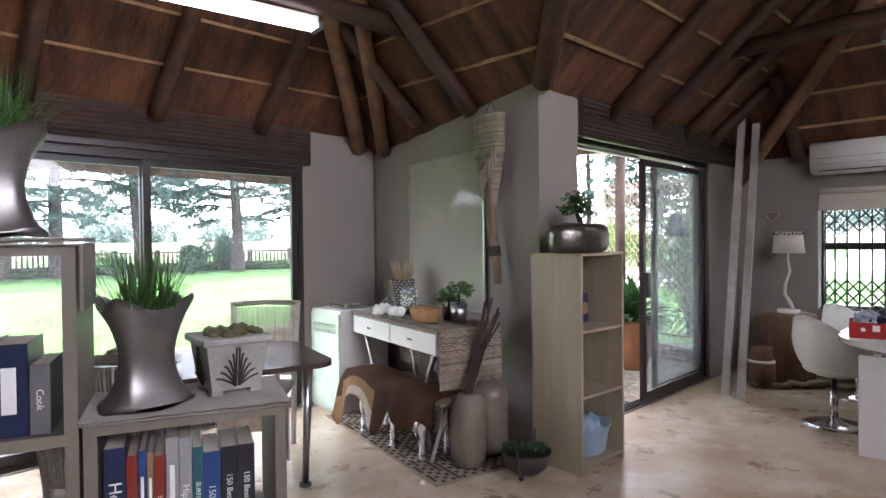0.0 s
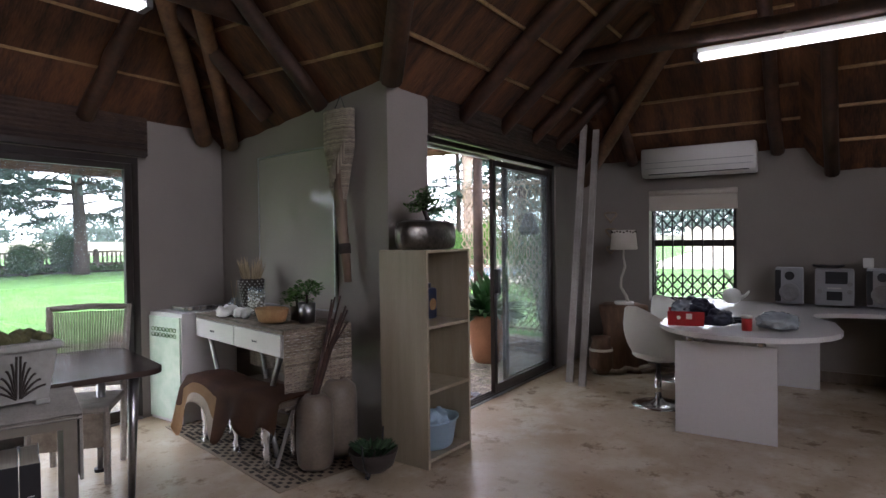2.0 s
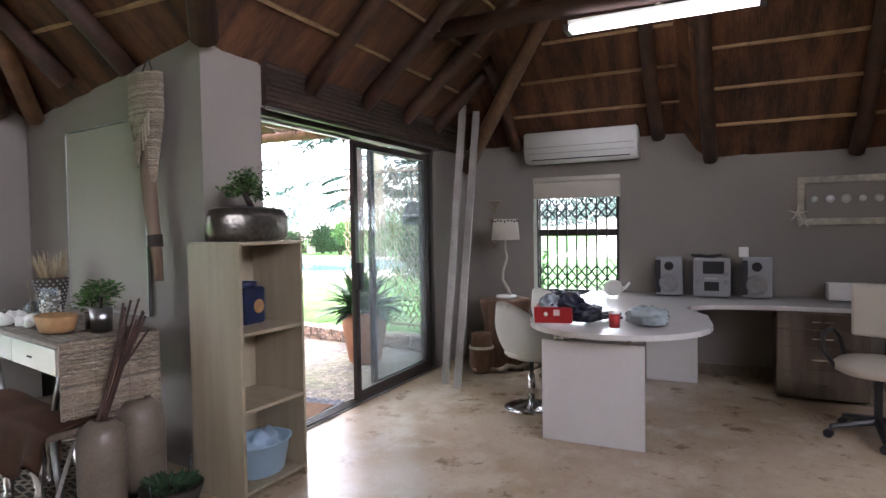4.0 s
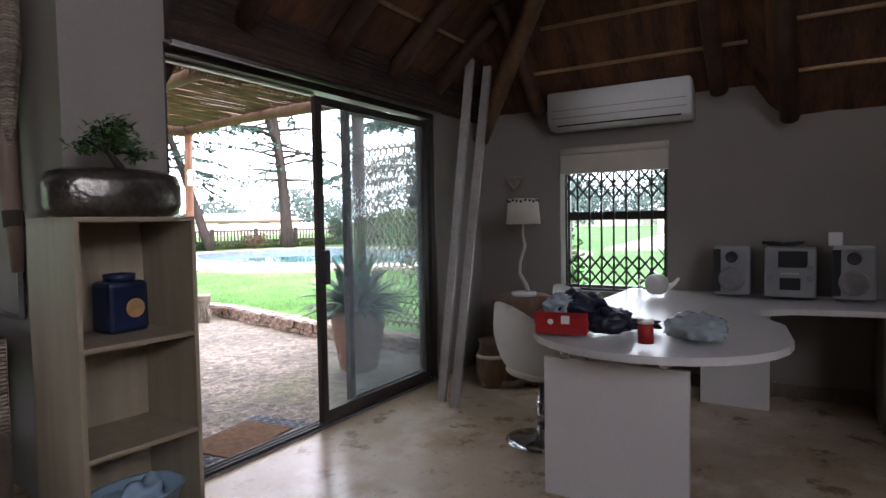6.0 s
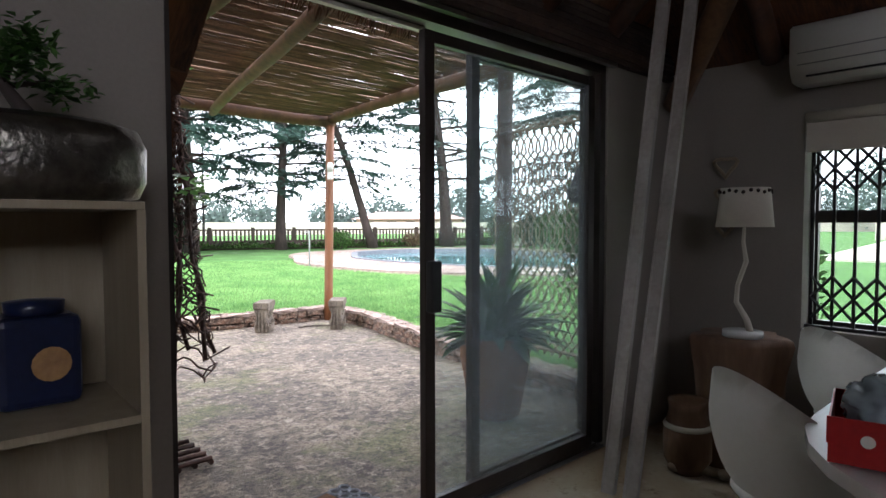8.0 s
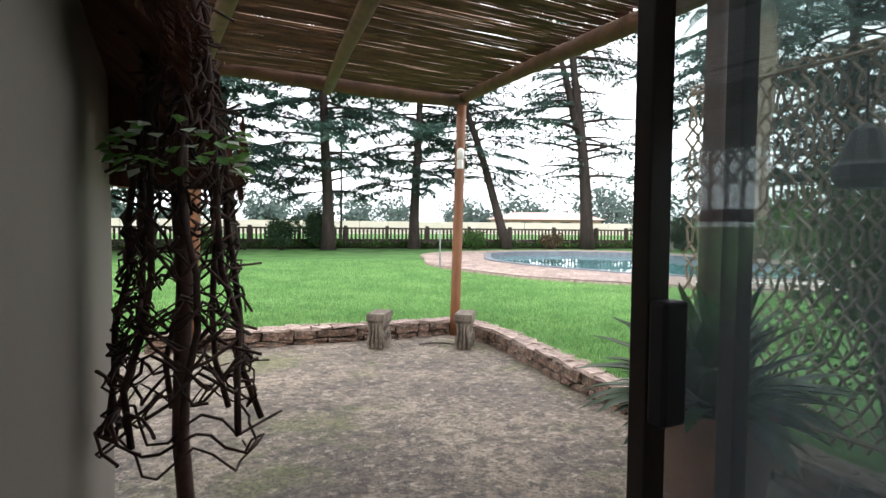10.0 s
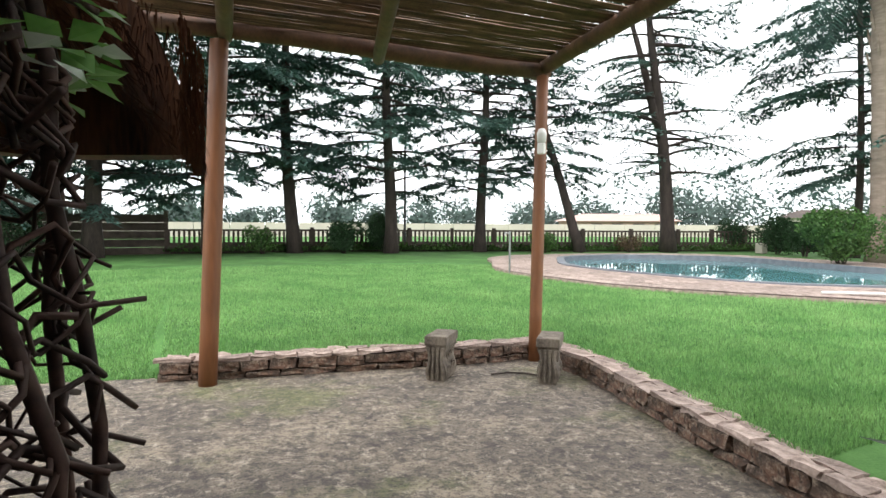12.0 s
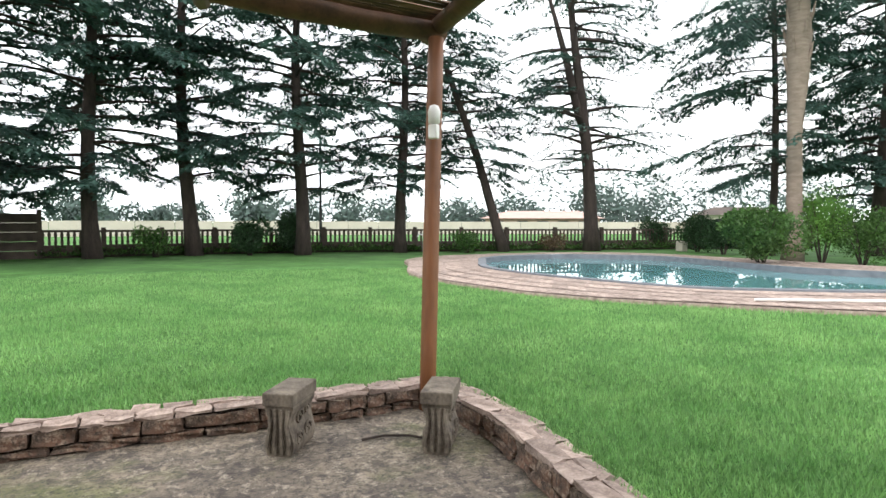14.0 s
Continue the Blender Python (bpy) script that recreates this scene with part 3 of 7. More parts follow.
# ---- doors and windows ----
def sliding_panel(name, x0, x1, y, z0, z1, handle=None, sw=0.055, parent=None):
    t = thing(name, "dark bronze aluminium sliding glass door panel", "door", x0, y, z0, kind="structure")
    w, h = x1 - x0, z1 - z0
    for lab, a in (("stile", (0, sw, -0.02, 0.02, 0, h)), ("stile", (w - sw, w, -0.02, 0.02, 0, h)), ("rail", (sw, w - sw, -0.018, 0.018, 0, 0.07)), ("rail", (sw, w - sw, -0.018, 0.018, h - 0.05, h))):
        part(lab, B(*a, bevel=0.003), "frame_dark", t)
    g = part("pane", B(sw - 0.005, w - sw + 0.005, -0.003, 0.003, 0.065, h - 0.045), "glass", t, "clear glass")
    g.visible_shadow = False
    if handle:
        part("handle", B(0.0, 0.06, -0.06, -0.02, handle - 0.11, handle + 0.11, bevel=0.008), "black", t, "black plastic door handle")
    return t


def door_frame(name, x0, x1, y, z1, d=0.1):
    t = thing(name, "dark bronze aluminium sliding door frame", "door frame", x0, y, 0, kind="structure")
    w = x1 - x0
    for a in ((0, 0.05, 0, d, 0.03, z1 - 0.05), (w - 0.05, w, 0, d, 0.03, z1 - 0.05)):
        part("jamb", B(*a), "frame_dark", t)
    part("head", B(0, w, 0, d, z1 - 0.05, z1), "frame_dark", t)
    part("sill", B(0, w, -0.01, d + 0.01, 0, 0.012), "steel", t, "grey aluminium sill")
    for k in range(3):
        part("track", B(0.05, w - 0.05, 0.01 + k * 0.035, 0.016 + k * 0.035, 0.012, 0.03), "frame_dark", t)
    return t


door_frame("door_frame", 4.27, 6.70, 2.675, 2.19, 0.10)
# added white strip: the bright reflection on the head track, put in as colour
structure("trim", B(4.32, 5.40, 2.742, 2.77, 2.122, 2.139), "white_plastic", "thin white strip standing in for light reflected under the door head")
sliding_panel("door_1", 5.34, 6.60, 2.70, 0.032, 2.11, handle=1.0)
sliding_panel("door_2", 5.68, 6.65, 2.76, 0.032, 2.11)
door_frame("door_frame", 0.70, 3.32, 4.80, 2.09, 0.12)
sliding_panel("door_3", 2.02, 3.27, 4.83, 0.032, 2.04, handle=1.0)
sliding_panel("door_4", 0.75, 2.07, 4.88, 0.032, 2.04)


def small_window():
    t = thing("window_1", "small dark steel window behind a folding security trellis", "window", 7.60, 1.0, 0.70, kind="structure")
    w, h = 0.88, 1.2
    for a in ((0, 0.04, 0, 0.04, 0, h), (0, 0.04, w - 0.04, w, 0, h), (0, 0.04, 0.04, w - 0.04, 0, 0.04), (0, 0.04, 0.04, w - 0.04, h - 0.04, h), (-0.005, 0.045, 0.04, w - 0.04, 0.60, 0.67)):
        part("frame", B(*a), "frame_dark", t)
    g = part("pane", B(0.018, 0.022, 0.04, w - 0.04, 0.04, h - 0.04), "glass", t, "clear glass")
    g.visible_shadow = False
    g = thing("security_trellis", "black folding steel security trellis across the window", "security gate", 7.54, 1.0, 0.70)
    n = 8
    for k in range(n + 1):
        y = 0.03 + (w - 0.06) * k / n
        part("bar", B(-0.007, 0.007, y - 0.008, y + 0.008, 0.01, h - 0.02), "black", g)
    for z in (0.12, 0.24, 0.84, 0.96):
        for k in range(n):
            y0, y1 = 0.03 + (w - 0.06) * k / n, 0.03 + (w - 0.06) * (k + 1) / n
            for s in (1, -1):
                part("lattice", tube(bmesh.new(), [(-0.013, y0, z - s * 0.06), (-0.013, y1, z + s * 0.06)], 0.0085, 4), "black", g)
    part("track", B(-0.015, 0.015, 0, w, -0.0, 0.02), "black", g)
    part("track", B(-0.015, 0.015, 0, w, h - 0.03, h), "black", g)
    bl = thing("roller_blind", "rolled-up cream fabric blind over the window", "blind", 7.44, 0.985, 1.69)
    part("fabric", B(-0.01, 0.02, 0, 0.88, 0, 0.16, bevel=0.006), "cream_cloth", bl)
    part("roll", tube(bmesh.new(), [(0.0, 0, 0.19), (0, 0.88, 0.19)], 0.03, 12), "cream_cloth", bl, "", True)


M["cream_cloth"] = material("cream_cloth", (0.55, 0.5, 0.42), (0.48, 0.43, 0.36), rough=0.9, scale=4, fine=120, bump=0.2)
small_window()


# ---- desk corner ----
def desk():
    t = thing("desk", "white laminate desk with a rounded peninsula and a long wall counter", "desk", 0.15, 0.015, 0)
    pts = [(7.36, 1.27), (5.75, 1.30)]
    pts += [(5.50 + 0.6 * math.cos(a) * 1.0, 0.69 + 0.61 * math.sin(a)) for a in [math.pi * (0.5 + k / 14) for k in range(0, 15)]]
    pts += [(5.95, 0.13), (6.12, 0.22), (6.3, 0.3), (6.45, 0.28), (6.58, 0.1), (6.65, -0.2), (6.66, -0.6), (6.66, -3.1), (7.36, -3.1)]
    part("worktop", prism(bmesh.new(), pts, 0.705, 0.74), "white_laminate", t, "white laminate top with a rounded end")
    part("end_panel", B(5.04, 5.07, 0.45, 1.10, 0.0, 0.66, bevel=0.002), "white_laminate", t)
    part("end_panel", B(6.90, 6.93, 0.25, 0.68, 0.0, 0.705, bevel=0.002), "white_laminate", t)
    for x, y in ((5.055, 1.0), (5.055, 0.55)):
        part("spacer", tube(bmesh.new(), [(x, y, 0.66), (x, y, 0.705)], 0.025, 12), "chrome", t, "chrome spacer", True)
    part("rail", B(5.07, 6.9, 0.66, 0.69, 0.5, 0.66), "white_laminate", t)
    part("plinth", B(7.30, 7.36, -3.0, 0.9, 0.0, 0.1), "wood_grey", t)


desk()


def drawers():
    t = thing("drawer_unit", "grey-brown wood-grain drawer pedestal under the counter", "drawer unit", 6.82, -0.95, 0)
    part("body", B(0, 0.55, 0, 0.62, 0.02, 0.70), "wood_grey", t)
    for z0, z1 in ((0.57, 0.69), (0.43, 0.565), (0.24, 0.425), (0.03, 0.235)):
        d = part("drawer_front", B(-0.02, 0.0, 0.005, 0.615, z0, z1, bevel=0.002), "wood_grey", t)
        part("handle", B(-0.045, -0.035, 0.24, 0.38, (z0 + z1) / 2 - 0.005, (z0 + z1) / 2 + 0.005), "chrome", d, "slim chrome handle")


drawers()


def tub_chair(x, y, rz):
    t = thing("tub_chair", "white moulded tub chair on a chrome pedestal base", "chair", x, y, 0, rz, group="white tub chairs")
    bm = bmesh.new()
    n, rows, vs = 36, 12, []
    for i in range(rows + 1):
        v = i / rows
        ring = []
        for k in range(n):
            a = 2 * math.pi * k / n      # 0 = back (+x)
            c, q = math.cos(a), math.sin(a)
            top = 0.52 + 0.33 * (0.5 + 0.5 * c) ** 1.45
            bulge = math.sin(min(1.0, v * 1.12) * math.pi / 2) ** 0.62
            r = 0.05 + 0.205 * bulge - 0.02 * max(0, v - 0.8) / 0.2
            lean = 0.035 * v * v * (0.5 + 0.5 * c)
            ring.append(bm.verts.new((r * c * 1.02 + lean, r * q * 1.08, 0.37 + (top - 0.37) * (0.25 * v + 0.75 * v ** 2.0))))
        vs.append(ring)
    for r0, r1 in zip(vs, vs[1:]):
        for k in range(n):
            bm.faces.new((r0[k], r0[(k + 1) % n], r1[(k + 1) % n], r1[k]))
    bm.faces.new(vs[0][::-1])
    bmesh.ops.solidify(bm, geom=bm.faces[:], thickness=0.03)
    part("shell", bm, "white_plastic", t, "glossy white moulded shell", True)
    part("cushion", lathe(bmesh.new(), [(0.0, 0.47), (0.15, 0.475), (0.2, 0.46), (0.21, 0.43), (0.19, 0.41), (0.0, 0.405)], 24), "white_plastic", t, "white seat cushion", True)
    part("column", tube(bmesh.new(), [(0, 0, 0.02), (0, 0, 0.26), (0, 0, 0.26), (0, 0, 0.40)], [0.028, 0.028, 0.018, 0.018], 16), "chrome", t, "chrome gas column", True)
    part("base", lathe(bmesh.new(), [(0.21, 0.0), (0.215, 0.008), (0.17, 0.022), (0.06, 0.035), (0.035, 0.06), (0.0, 0.06)], 32), "chrome", t, "round chrome base", True)
    return t


tub_chair(5.81, 1.385, 148)
tub_chair(6.84, 1.42, 148)


# ---- poles, air conditioner, lamps ----
def slats():
    for k, (a, b) in enumerate((((6.18, 2.32, 0.0), (6.78, 2.37, 2.60)), ((6.085, 2.155, 0.0), (6.91, 2.28, 2.56)))):
        d = Vector(b) - Vector(a)
        t = tagged(new("aluminium_rail"), "pale scuffed aluminium track rail leaning against the wall", "rail", "leaning rails")
        t.matrix_basis = Matrix.Translation(a) @ d.to_track_quat("Z", "Y").to_matrix().to_4x4()
        L = d.length
        part("channel", B(-0.028, 0.028, -0.006, 0.0, 0, L), "rail_white", t)
        for s in (-1, 1):
            part("flange", B(s * 0.028 - 0.004, s * 0.028 + 0.004, -0.03, 0.006, 0, L), "rail_white", t)
        part("groove", B(-0.012, 0.012, -0.012, -0.006, 0.02, L - 0.02), "steel", t)


M["rail_white"] = material("rail_white", (0.5, 0.46, 0.42), (0.34, 0.3, 0.27), rough=0.4, scale=5, fine=40, bump=0.1, stain=0.35)
slats()


def aircon():
    t = thing("air_conditioner", "white wall-mounted split air conditioner", "air conditioner", 7.235, 0.80, 2.045)
    bm = bmesh.new()
    prof = [(0.23, 0.0), (0.06, 0.0), (0.015, 0.05), (0.0, 0.12), (0.0, 0.285), (0.03, 0.305), (0.23, 0.305)]
    a = [bm.verts.new((x, 0, z)) for x, z in prof]
    b = [bm.verts.new((x, 1.10, z)) for x, z in prof]
    for k in range(len(prof)):
        bm.faces.new((a[k], b[k], b[(k + 1) % len(prof)], a[(k + 1) % len(prof)]))
    bm.faces.new(a)
    bm.faces.new(b[::-1])
    bmesh.ops.bevel(bm, geom=bm.edges[:], offset=0.008, segments=2, affect="EDGES")
    part("casing", bm, "white_plastic", t, "", True)
    part("louvre", B(0.01, 0.03, 0.06, 1.02, 0.022, 0.03), "black", t, "dark air outlet slot")
    part("groove", B(-0.002, 0.004, 0.02, 1.06, 0.145, 0.15), "steel", t)
    part("groove", B(-0.002, 0.006, 0.02, 1.06, 0.085, 0.089), "steel", t)


aircon()


def tube_light(x, y, z, rz):
    t = thing("fluorescent_light", "twin-tube fluorescent batten light, switched on", "light fitting", x, y, z, rz, group="fluorescent lights")
    part("batten", B(-0.62, 0.62, -0.03, 0.03, 0.05, 0.09, bevel=0.004), "white_plastic", t)
    for s in (-0.045, 0.045):
        part("tube", tube(bmesh.new(), [(-0.6, s, 0.02), (0.6, s, 0.02)], 0.014, 12), "tube_glow", t, "glowing white tube", True)
    for e in (-0.62, 0.62):
        part("end_cap", B(e - 0.02, e + 0.02, -0.07, 0.07, 0.0, 0.05, bevel=0.004), "steel", t)
    part("wire", tube(bmesh.new(), [(0, 0, 0.09), (0, 0, 0.14)], 0.03, 12), "cream_cloth", t, "round ceiling rose", True)


M["tube_glow"] = material("tube_glow", (0.98, 0.98, 1.0), rough=0.4, bump=0.0, emit=4.2)
tube_light(5.72, 0.43, 2.79, 90)
tube_light(2.05, 3.62, 2.78, -8)


# ---- shelf by the door ----
def open_shelf(name, label, x, y, rz, w, d, h, levels, mat="wood_pale", back=True):
    t = thing(name, label, "shelf", x, y, 0, rz)
    th = 0.018
    part("side", B(0, th, 0, d, 0, h), mat, t)
    part("side", B(w - th, w, 0, d, 0, h), mat, t)
    for z in levels:
        part("shelf", B(th, w - th, 0.004, d - 0.004, z, z + th), mat, t)
    part("top", B(0, w, 0, d, h, h + th, bevel=0.002), mat, t)
    if back:
        part("back", B(th, w - th, d - 0.008, d - 0.003, 0.02, h), mat, t)
    return t


open_shelf("narrow_bookcase", "narrow pale-wood open bookcase against the end of the wall", 3.635, 2.215, -3, 0.465, 0.385, 1.33, (0.04, 0.46, 0.86))


def planter_bowl():
    t = thing("bonsai_pot", "dark dimpled metal oval planter with a small bonsai on the bookcase", "plant pot", 3.895, 2.395, 1.348, -4)
    part("pot", lathe(bmesh.new(), [(0.2, 0), (0.245, 0.012), (0.262, 0.05), (0.264, 0.13), (0.245, 0.172), (0.19, 0.188), (0.18, 0.17), (0.19, 0.15), (0.0, 0.14)], 40, sx=1.0, sy=0.55), "dimpled", t, "dark dimpled metal", True)
    rng = random.Random(4)
    bm, lf = bmesh.new(), bmesh.new()
    tube(bm, [(0, 0, 0.14), (0.02, 0, 0.2), (-0.03, 0, 0.27), (0.0, 0.01, 0.33)], [0.022, 0.018, 0.012, 0.006], 8)
    for c in ((-0.05, 0, 0.36), (0.03, 0.02, 0.4), (-0.1, 0.01, 0.3), (0.1, 0, 0.28), (0.0, -0.04, 0.32)):
        tube(bm, [(-0.02, 0, 0.25), c], [0.008, 0.003], 5)
        for _ in range(110):
            p = Vector(c) * 0.88 + Vector((0, 0, 0.01)) + Vector((rng.gauss(0, 0.032), rng.gauss(0, 0.032), rng.gauss(0, 0.02)))
            leaf_quad(lf, p, Vector((rng.uniform(-1, 1), rng.uniform(-1, 1), rng.uniform(-0.3, 0.8))), 0.032, 0.018, rng)
    part("stem", bm, "trunk", t, "", True)
    part("leaves", lf, "leaf", t, "small dark green leaves", kind="stuff")


def leaf_quad(bm, p, d, l, w, rng, bend=0.2):
    d = d.normalized()
    s = d.cross(Vector((rng.uniform(-0.4, 0.4), rng.uniform(-0.4, 0.4), 1))).normalized()
    u = s.cross(d)
    a, b, c, e = p, p + d * l * 0.5 + s * w / 2 + u * 0.0, p + d * l - u * l * bend, p + d * l * 0.5 - s * w / 2
    bm.faces.new([bm.verts.new(q) for q in (a, b, c, e)])


M["dimpled"] = material("dimpled", (0.22, 0.2, 0.17), (0.12, 0.11, 0.095), rough=0.28, metal=0.9, scale=30, fine=55, bump=0.6)
planter_bowl()


# ---- trees and garden ----
M["palm_trunk"] = material("palm_trunk", (0.3, 0.24, 0.19), (0.17, 0.13, 0.1), rough=0.9, scale=3, stretch=(1, 1, 4), fine=20, bump=0.8)
M["far_leaf"] = material("far_leaf", (0.075, 0.115, 0.095), (0.035, 0.06, 0.05), rough=0.8, scale=0.5, fine=4, bump=0.0, vary=0.4)
M["bush"] = material("bush", (0.08, 0.17, 0.035), (0.035, 0.085, 0.02), rough=0.6, scale=2, fine=12, bump=0.0, vary=0.5, translucent=0.3)
M["bush_bright"] = material("bush_bright", (0.14, 0.3, 0.05), (0.07, 0.17, 0.03), rough=0.6, scale=2, fine=12, bump=0.0, vary=0.5, translucent=0.35)
M["bush_dark"] = material("bush_dark", (0.035, 0.08, 0.03), (0.018, 0.045, 0.018), rough=0.6, scale=2, fine=12, bump=0.0, vary=0.5, translucent=0.2)
M["red_bush"] = material("red_bush", (0.16, 0.09, 0.06), (0.08, 0.06, 0.03), rough=0.7, scale=2, fine=12, bump=0.0, vary=0.4)
M["grass"] = material("grass", (0.28, 0.48, 0.17), (0.12, 0.28, 0.08), rough=0.7, scale=1.2, fine=9, bump=0.0, vary=0.35, translucent=0.3)


def mesh_part(name, verts, faces, mat, parent, label="", kind="stuff"):
    me = bpy.data.meshes.new(name)
    me.from_pydata(verts, [], faces)
    me.materials.append(M[mat])
    ob = new(name, me)
    ob.parent = parent
    return tagged(ob, label, kind=kind)


def spray(verts, faces, p, d, length, rng, dens=1.0, droop=0.25, leaf=(0.17, 0.032)):
    """A flat, drooping fan of needle tufts along a twig."""
    n = max(4, int(length * 21 * dens))
    side = Vector((-d.y, d.x, 0)).normalized()
    for i in range(n):
        t = rng.random() ** 0.7
        w = 0.42 * length * (1 - 0.6 * t)
        q = p + d * length * t + side * rng.uniform(-w, w) + Vector((0, 0, -droop * length * t * t + rng.uniform(-0.05, 0.04)))
        a = (d * rng.uniform(0.2, 1) + side * rng.uniform(-1, 1) + Vector((0, 0, rng.uniform(-0.5, 0.15)))).normalized()
        b = a.cross(Vector((rng.uniform(-0.4, 0.4), rng.uniform(-0.4, 0.4), 1))).normalized()
        L, W = leaf[0] * rng.uniform(0.7, 1.6), leaf[1] * rng.uniform(0.7, 1.5)
        k = len(verts)
        verts.extend([tuple(q), tuple(q + a * L * 0.5 + b * W), tuple(q + a * L), tuple(q + a * L * 0.45 - b * W)])
        faces.append((k, k + 1, k + 2, k + 3))


def cedar(name, x, y, h, r, seed, lean=(0, 0), first=3.0, spread=4.0, dens=1.0, fork=False, label="tall dark cedar with tiers of flat drooping foliage on the lawn", density_low=1.0):
    rng = random.Random(seed)
    t = thing(name, label, "tree", x, y, 0.1, group="cedar trees")
    n = 12
    def axis(z):
        u = z / h
        return Vector((lean[0] * u + 0.12 * math.sin(u * 7 + seed), lean[1] * u + 0.12 * math.cos(u * 6 + seed), z))
    bm = bmesh.new()
    tube(bm, [axis(h * i / n) for i in range(n + 1)], [r * 1.25] + [r * (1 - 0.8 * i / n) for i in range(1, n + 1)], 10)
    if fork:
        tube(bm, [axis(5.2), axis(6.2) + Vector((-0.2, 0.12, 0)), axis(8.0) + Vector((-0.36, 0.22, 0)), axis(11) + Vector((-0.8, 0.5, 0))], [r * 0.7, r * 0.6, r * 0.45, r * 0.2], 8)
    part("trunk", bm, "trunk", t, "dark ridged bark", True)
    limbs = bmesh.new()
    V, F = [], []
    z = first
    while z < h - 0.3:
        for _ in range(3):
            a = rng.uniform(0, 2 * math.pi)
            L = spread * (0.55 + 0.45 * math.sin(math.pi * min(1, (z - first * 0.5) / (h - first * 0.5)))) * rng.uniform(0.55, 1.1)
            L *= 1 - 0.45 * max(0, (z / h - 0.6)) / 0.4
            d = Vector((math.cos(a), math.sin(a), rng.uniform(0.0, 0.35)))
            pts, radii, p = [], [], axis(z)
            segs = 6
            for i in range(segs + 1):
                pts.append(p.copy())
                radii.append(max(0.006, r * 0.24 * (1 - i / segs) * min(1, L / 3)))
                d.z -= 0.07
                d.x += rng.uniform(-0.1, 0.1)
                d.y += rng.uniform(-0.1, 0.1)
                p = p + d.normalized() * L / segs
            tube(limbs, pts, radii, 4, caps=False)
            if rng.random() < 0.06:
                continue
            for i in range(2, segs + 1):
                for s in (-1, 1):
                    dd = (pts[i] - pts[i - 1]).normalized()
                    sd = (dd + Vector((-dd.y, dd.x, 0)) * s * rng.uniform(0.5, 1.2)).normalized()
                    ln = rng.uniform(0.5, 1.15) * (0.42 + 0.16 * L)
                    if rng.random() < 0.85:
                        spray(V, F, pts[i], sd, ln, rng, 1.25 * dens * (density_low if z < h * 0.4 else 1))
                        if rng.random() < 0.5:
                            tube(limbs, [pts[i], pts[i] + sd * ln * 0.6 + Vector((0, 0, -0.04))], [0.014, 0.005], 3, caps=False)
        z += rng.uniform(0.26, 0.48)
    part("branchwork", limbs, "trunk", t, "thin crooked limbs", kind="stuff")
    mesh_part("crown", V, F, "needles", t, "blue-green needle sprays")
    return t


cedar("cedar_tree", 16.7, 25.4, 13, 0.24, 11, first=2.6, spread=3.8, dens=3.2)
cedar("cedar_tree", 20.7, 23.9, 12, 0.23, 12, lean=(-3.4, 2.2), first=3.2, spread=3.2, dens=2.4)
cedar("cedar_tree", 24.3, 22.7, 14, 0.32, 13, lean=(-1.1, 0.7), first=3.4, spread=3.9, dens=2.0, fork=True, density_low=0.6)
cedar("cedar_tree", 12.6, 25.6, 13, 0.26, 14, first=2.4, spread=4.4, dens=3.6)
cedar("cedar_tree", 9.1, 27.0, 14, 0.27, 15, lean=(-0.35, 0.2), first=2.8, spread=3.4, dens=2.8)
cedar("cedar_tree", 6.1, 26.6, 14, 0.27, 16, first=2.2, spread=4.8, dens=3.8)
cedar("cedar_tree", 2.6, 25.2, 14, 0.3, 17, first=1.8, spread=5.0, dens=3.8)
cedar("cedar_tree", -1.0, 24.6, 14, 0.3, 18, first=2.0, spread=4.6, dens=3.6)
cedar("cedar_tree", -5.0, 23.0, 13, 0.28, 24, first=2.0, spread=4.4, dens=3.0)
cedar("cedar_tree", 30.6, 14.7, 15, 0.34, 19, first=2.2, spread=4.2, dens=3.4)
cedar("cedar_tree", 27.4, 16.9, 15, 0.15, 20, first=3.0, spread=4.6, dens=3.6)
cedar("cedar_tree", 33.5, 14.0, 15, 0.3, 21, first=3.0, spread=4.5, dens=2.4)


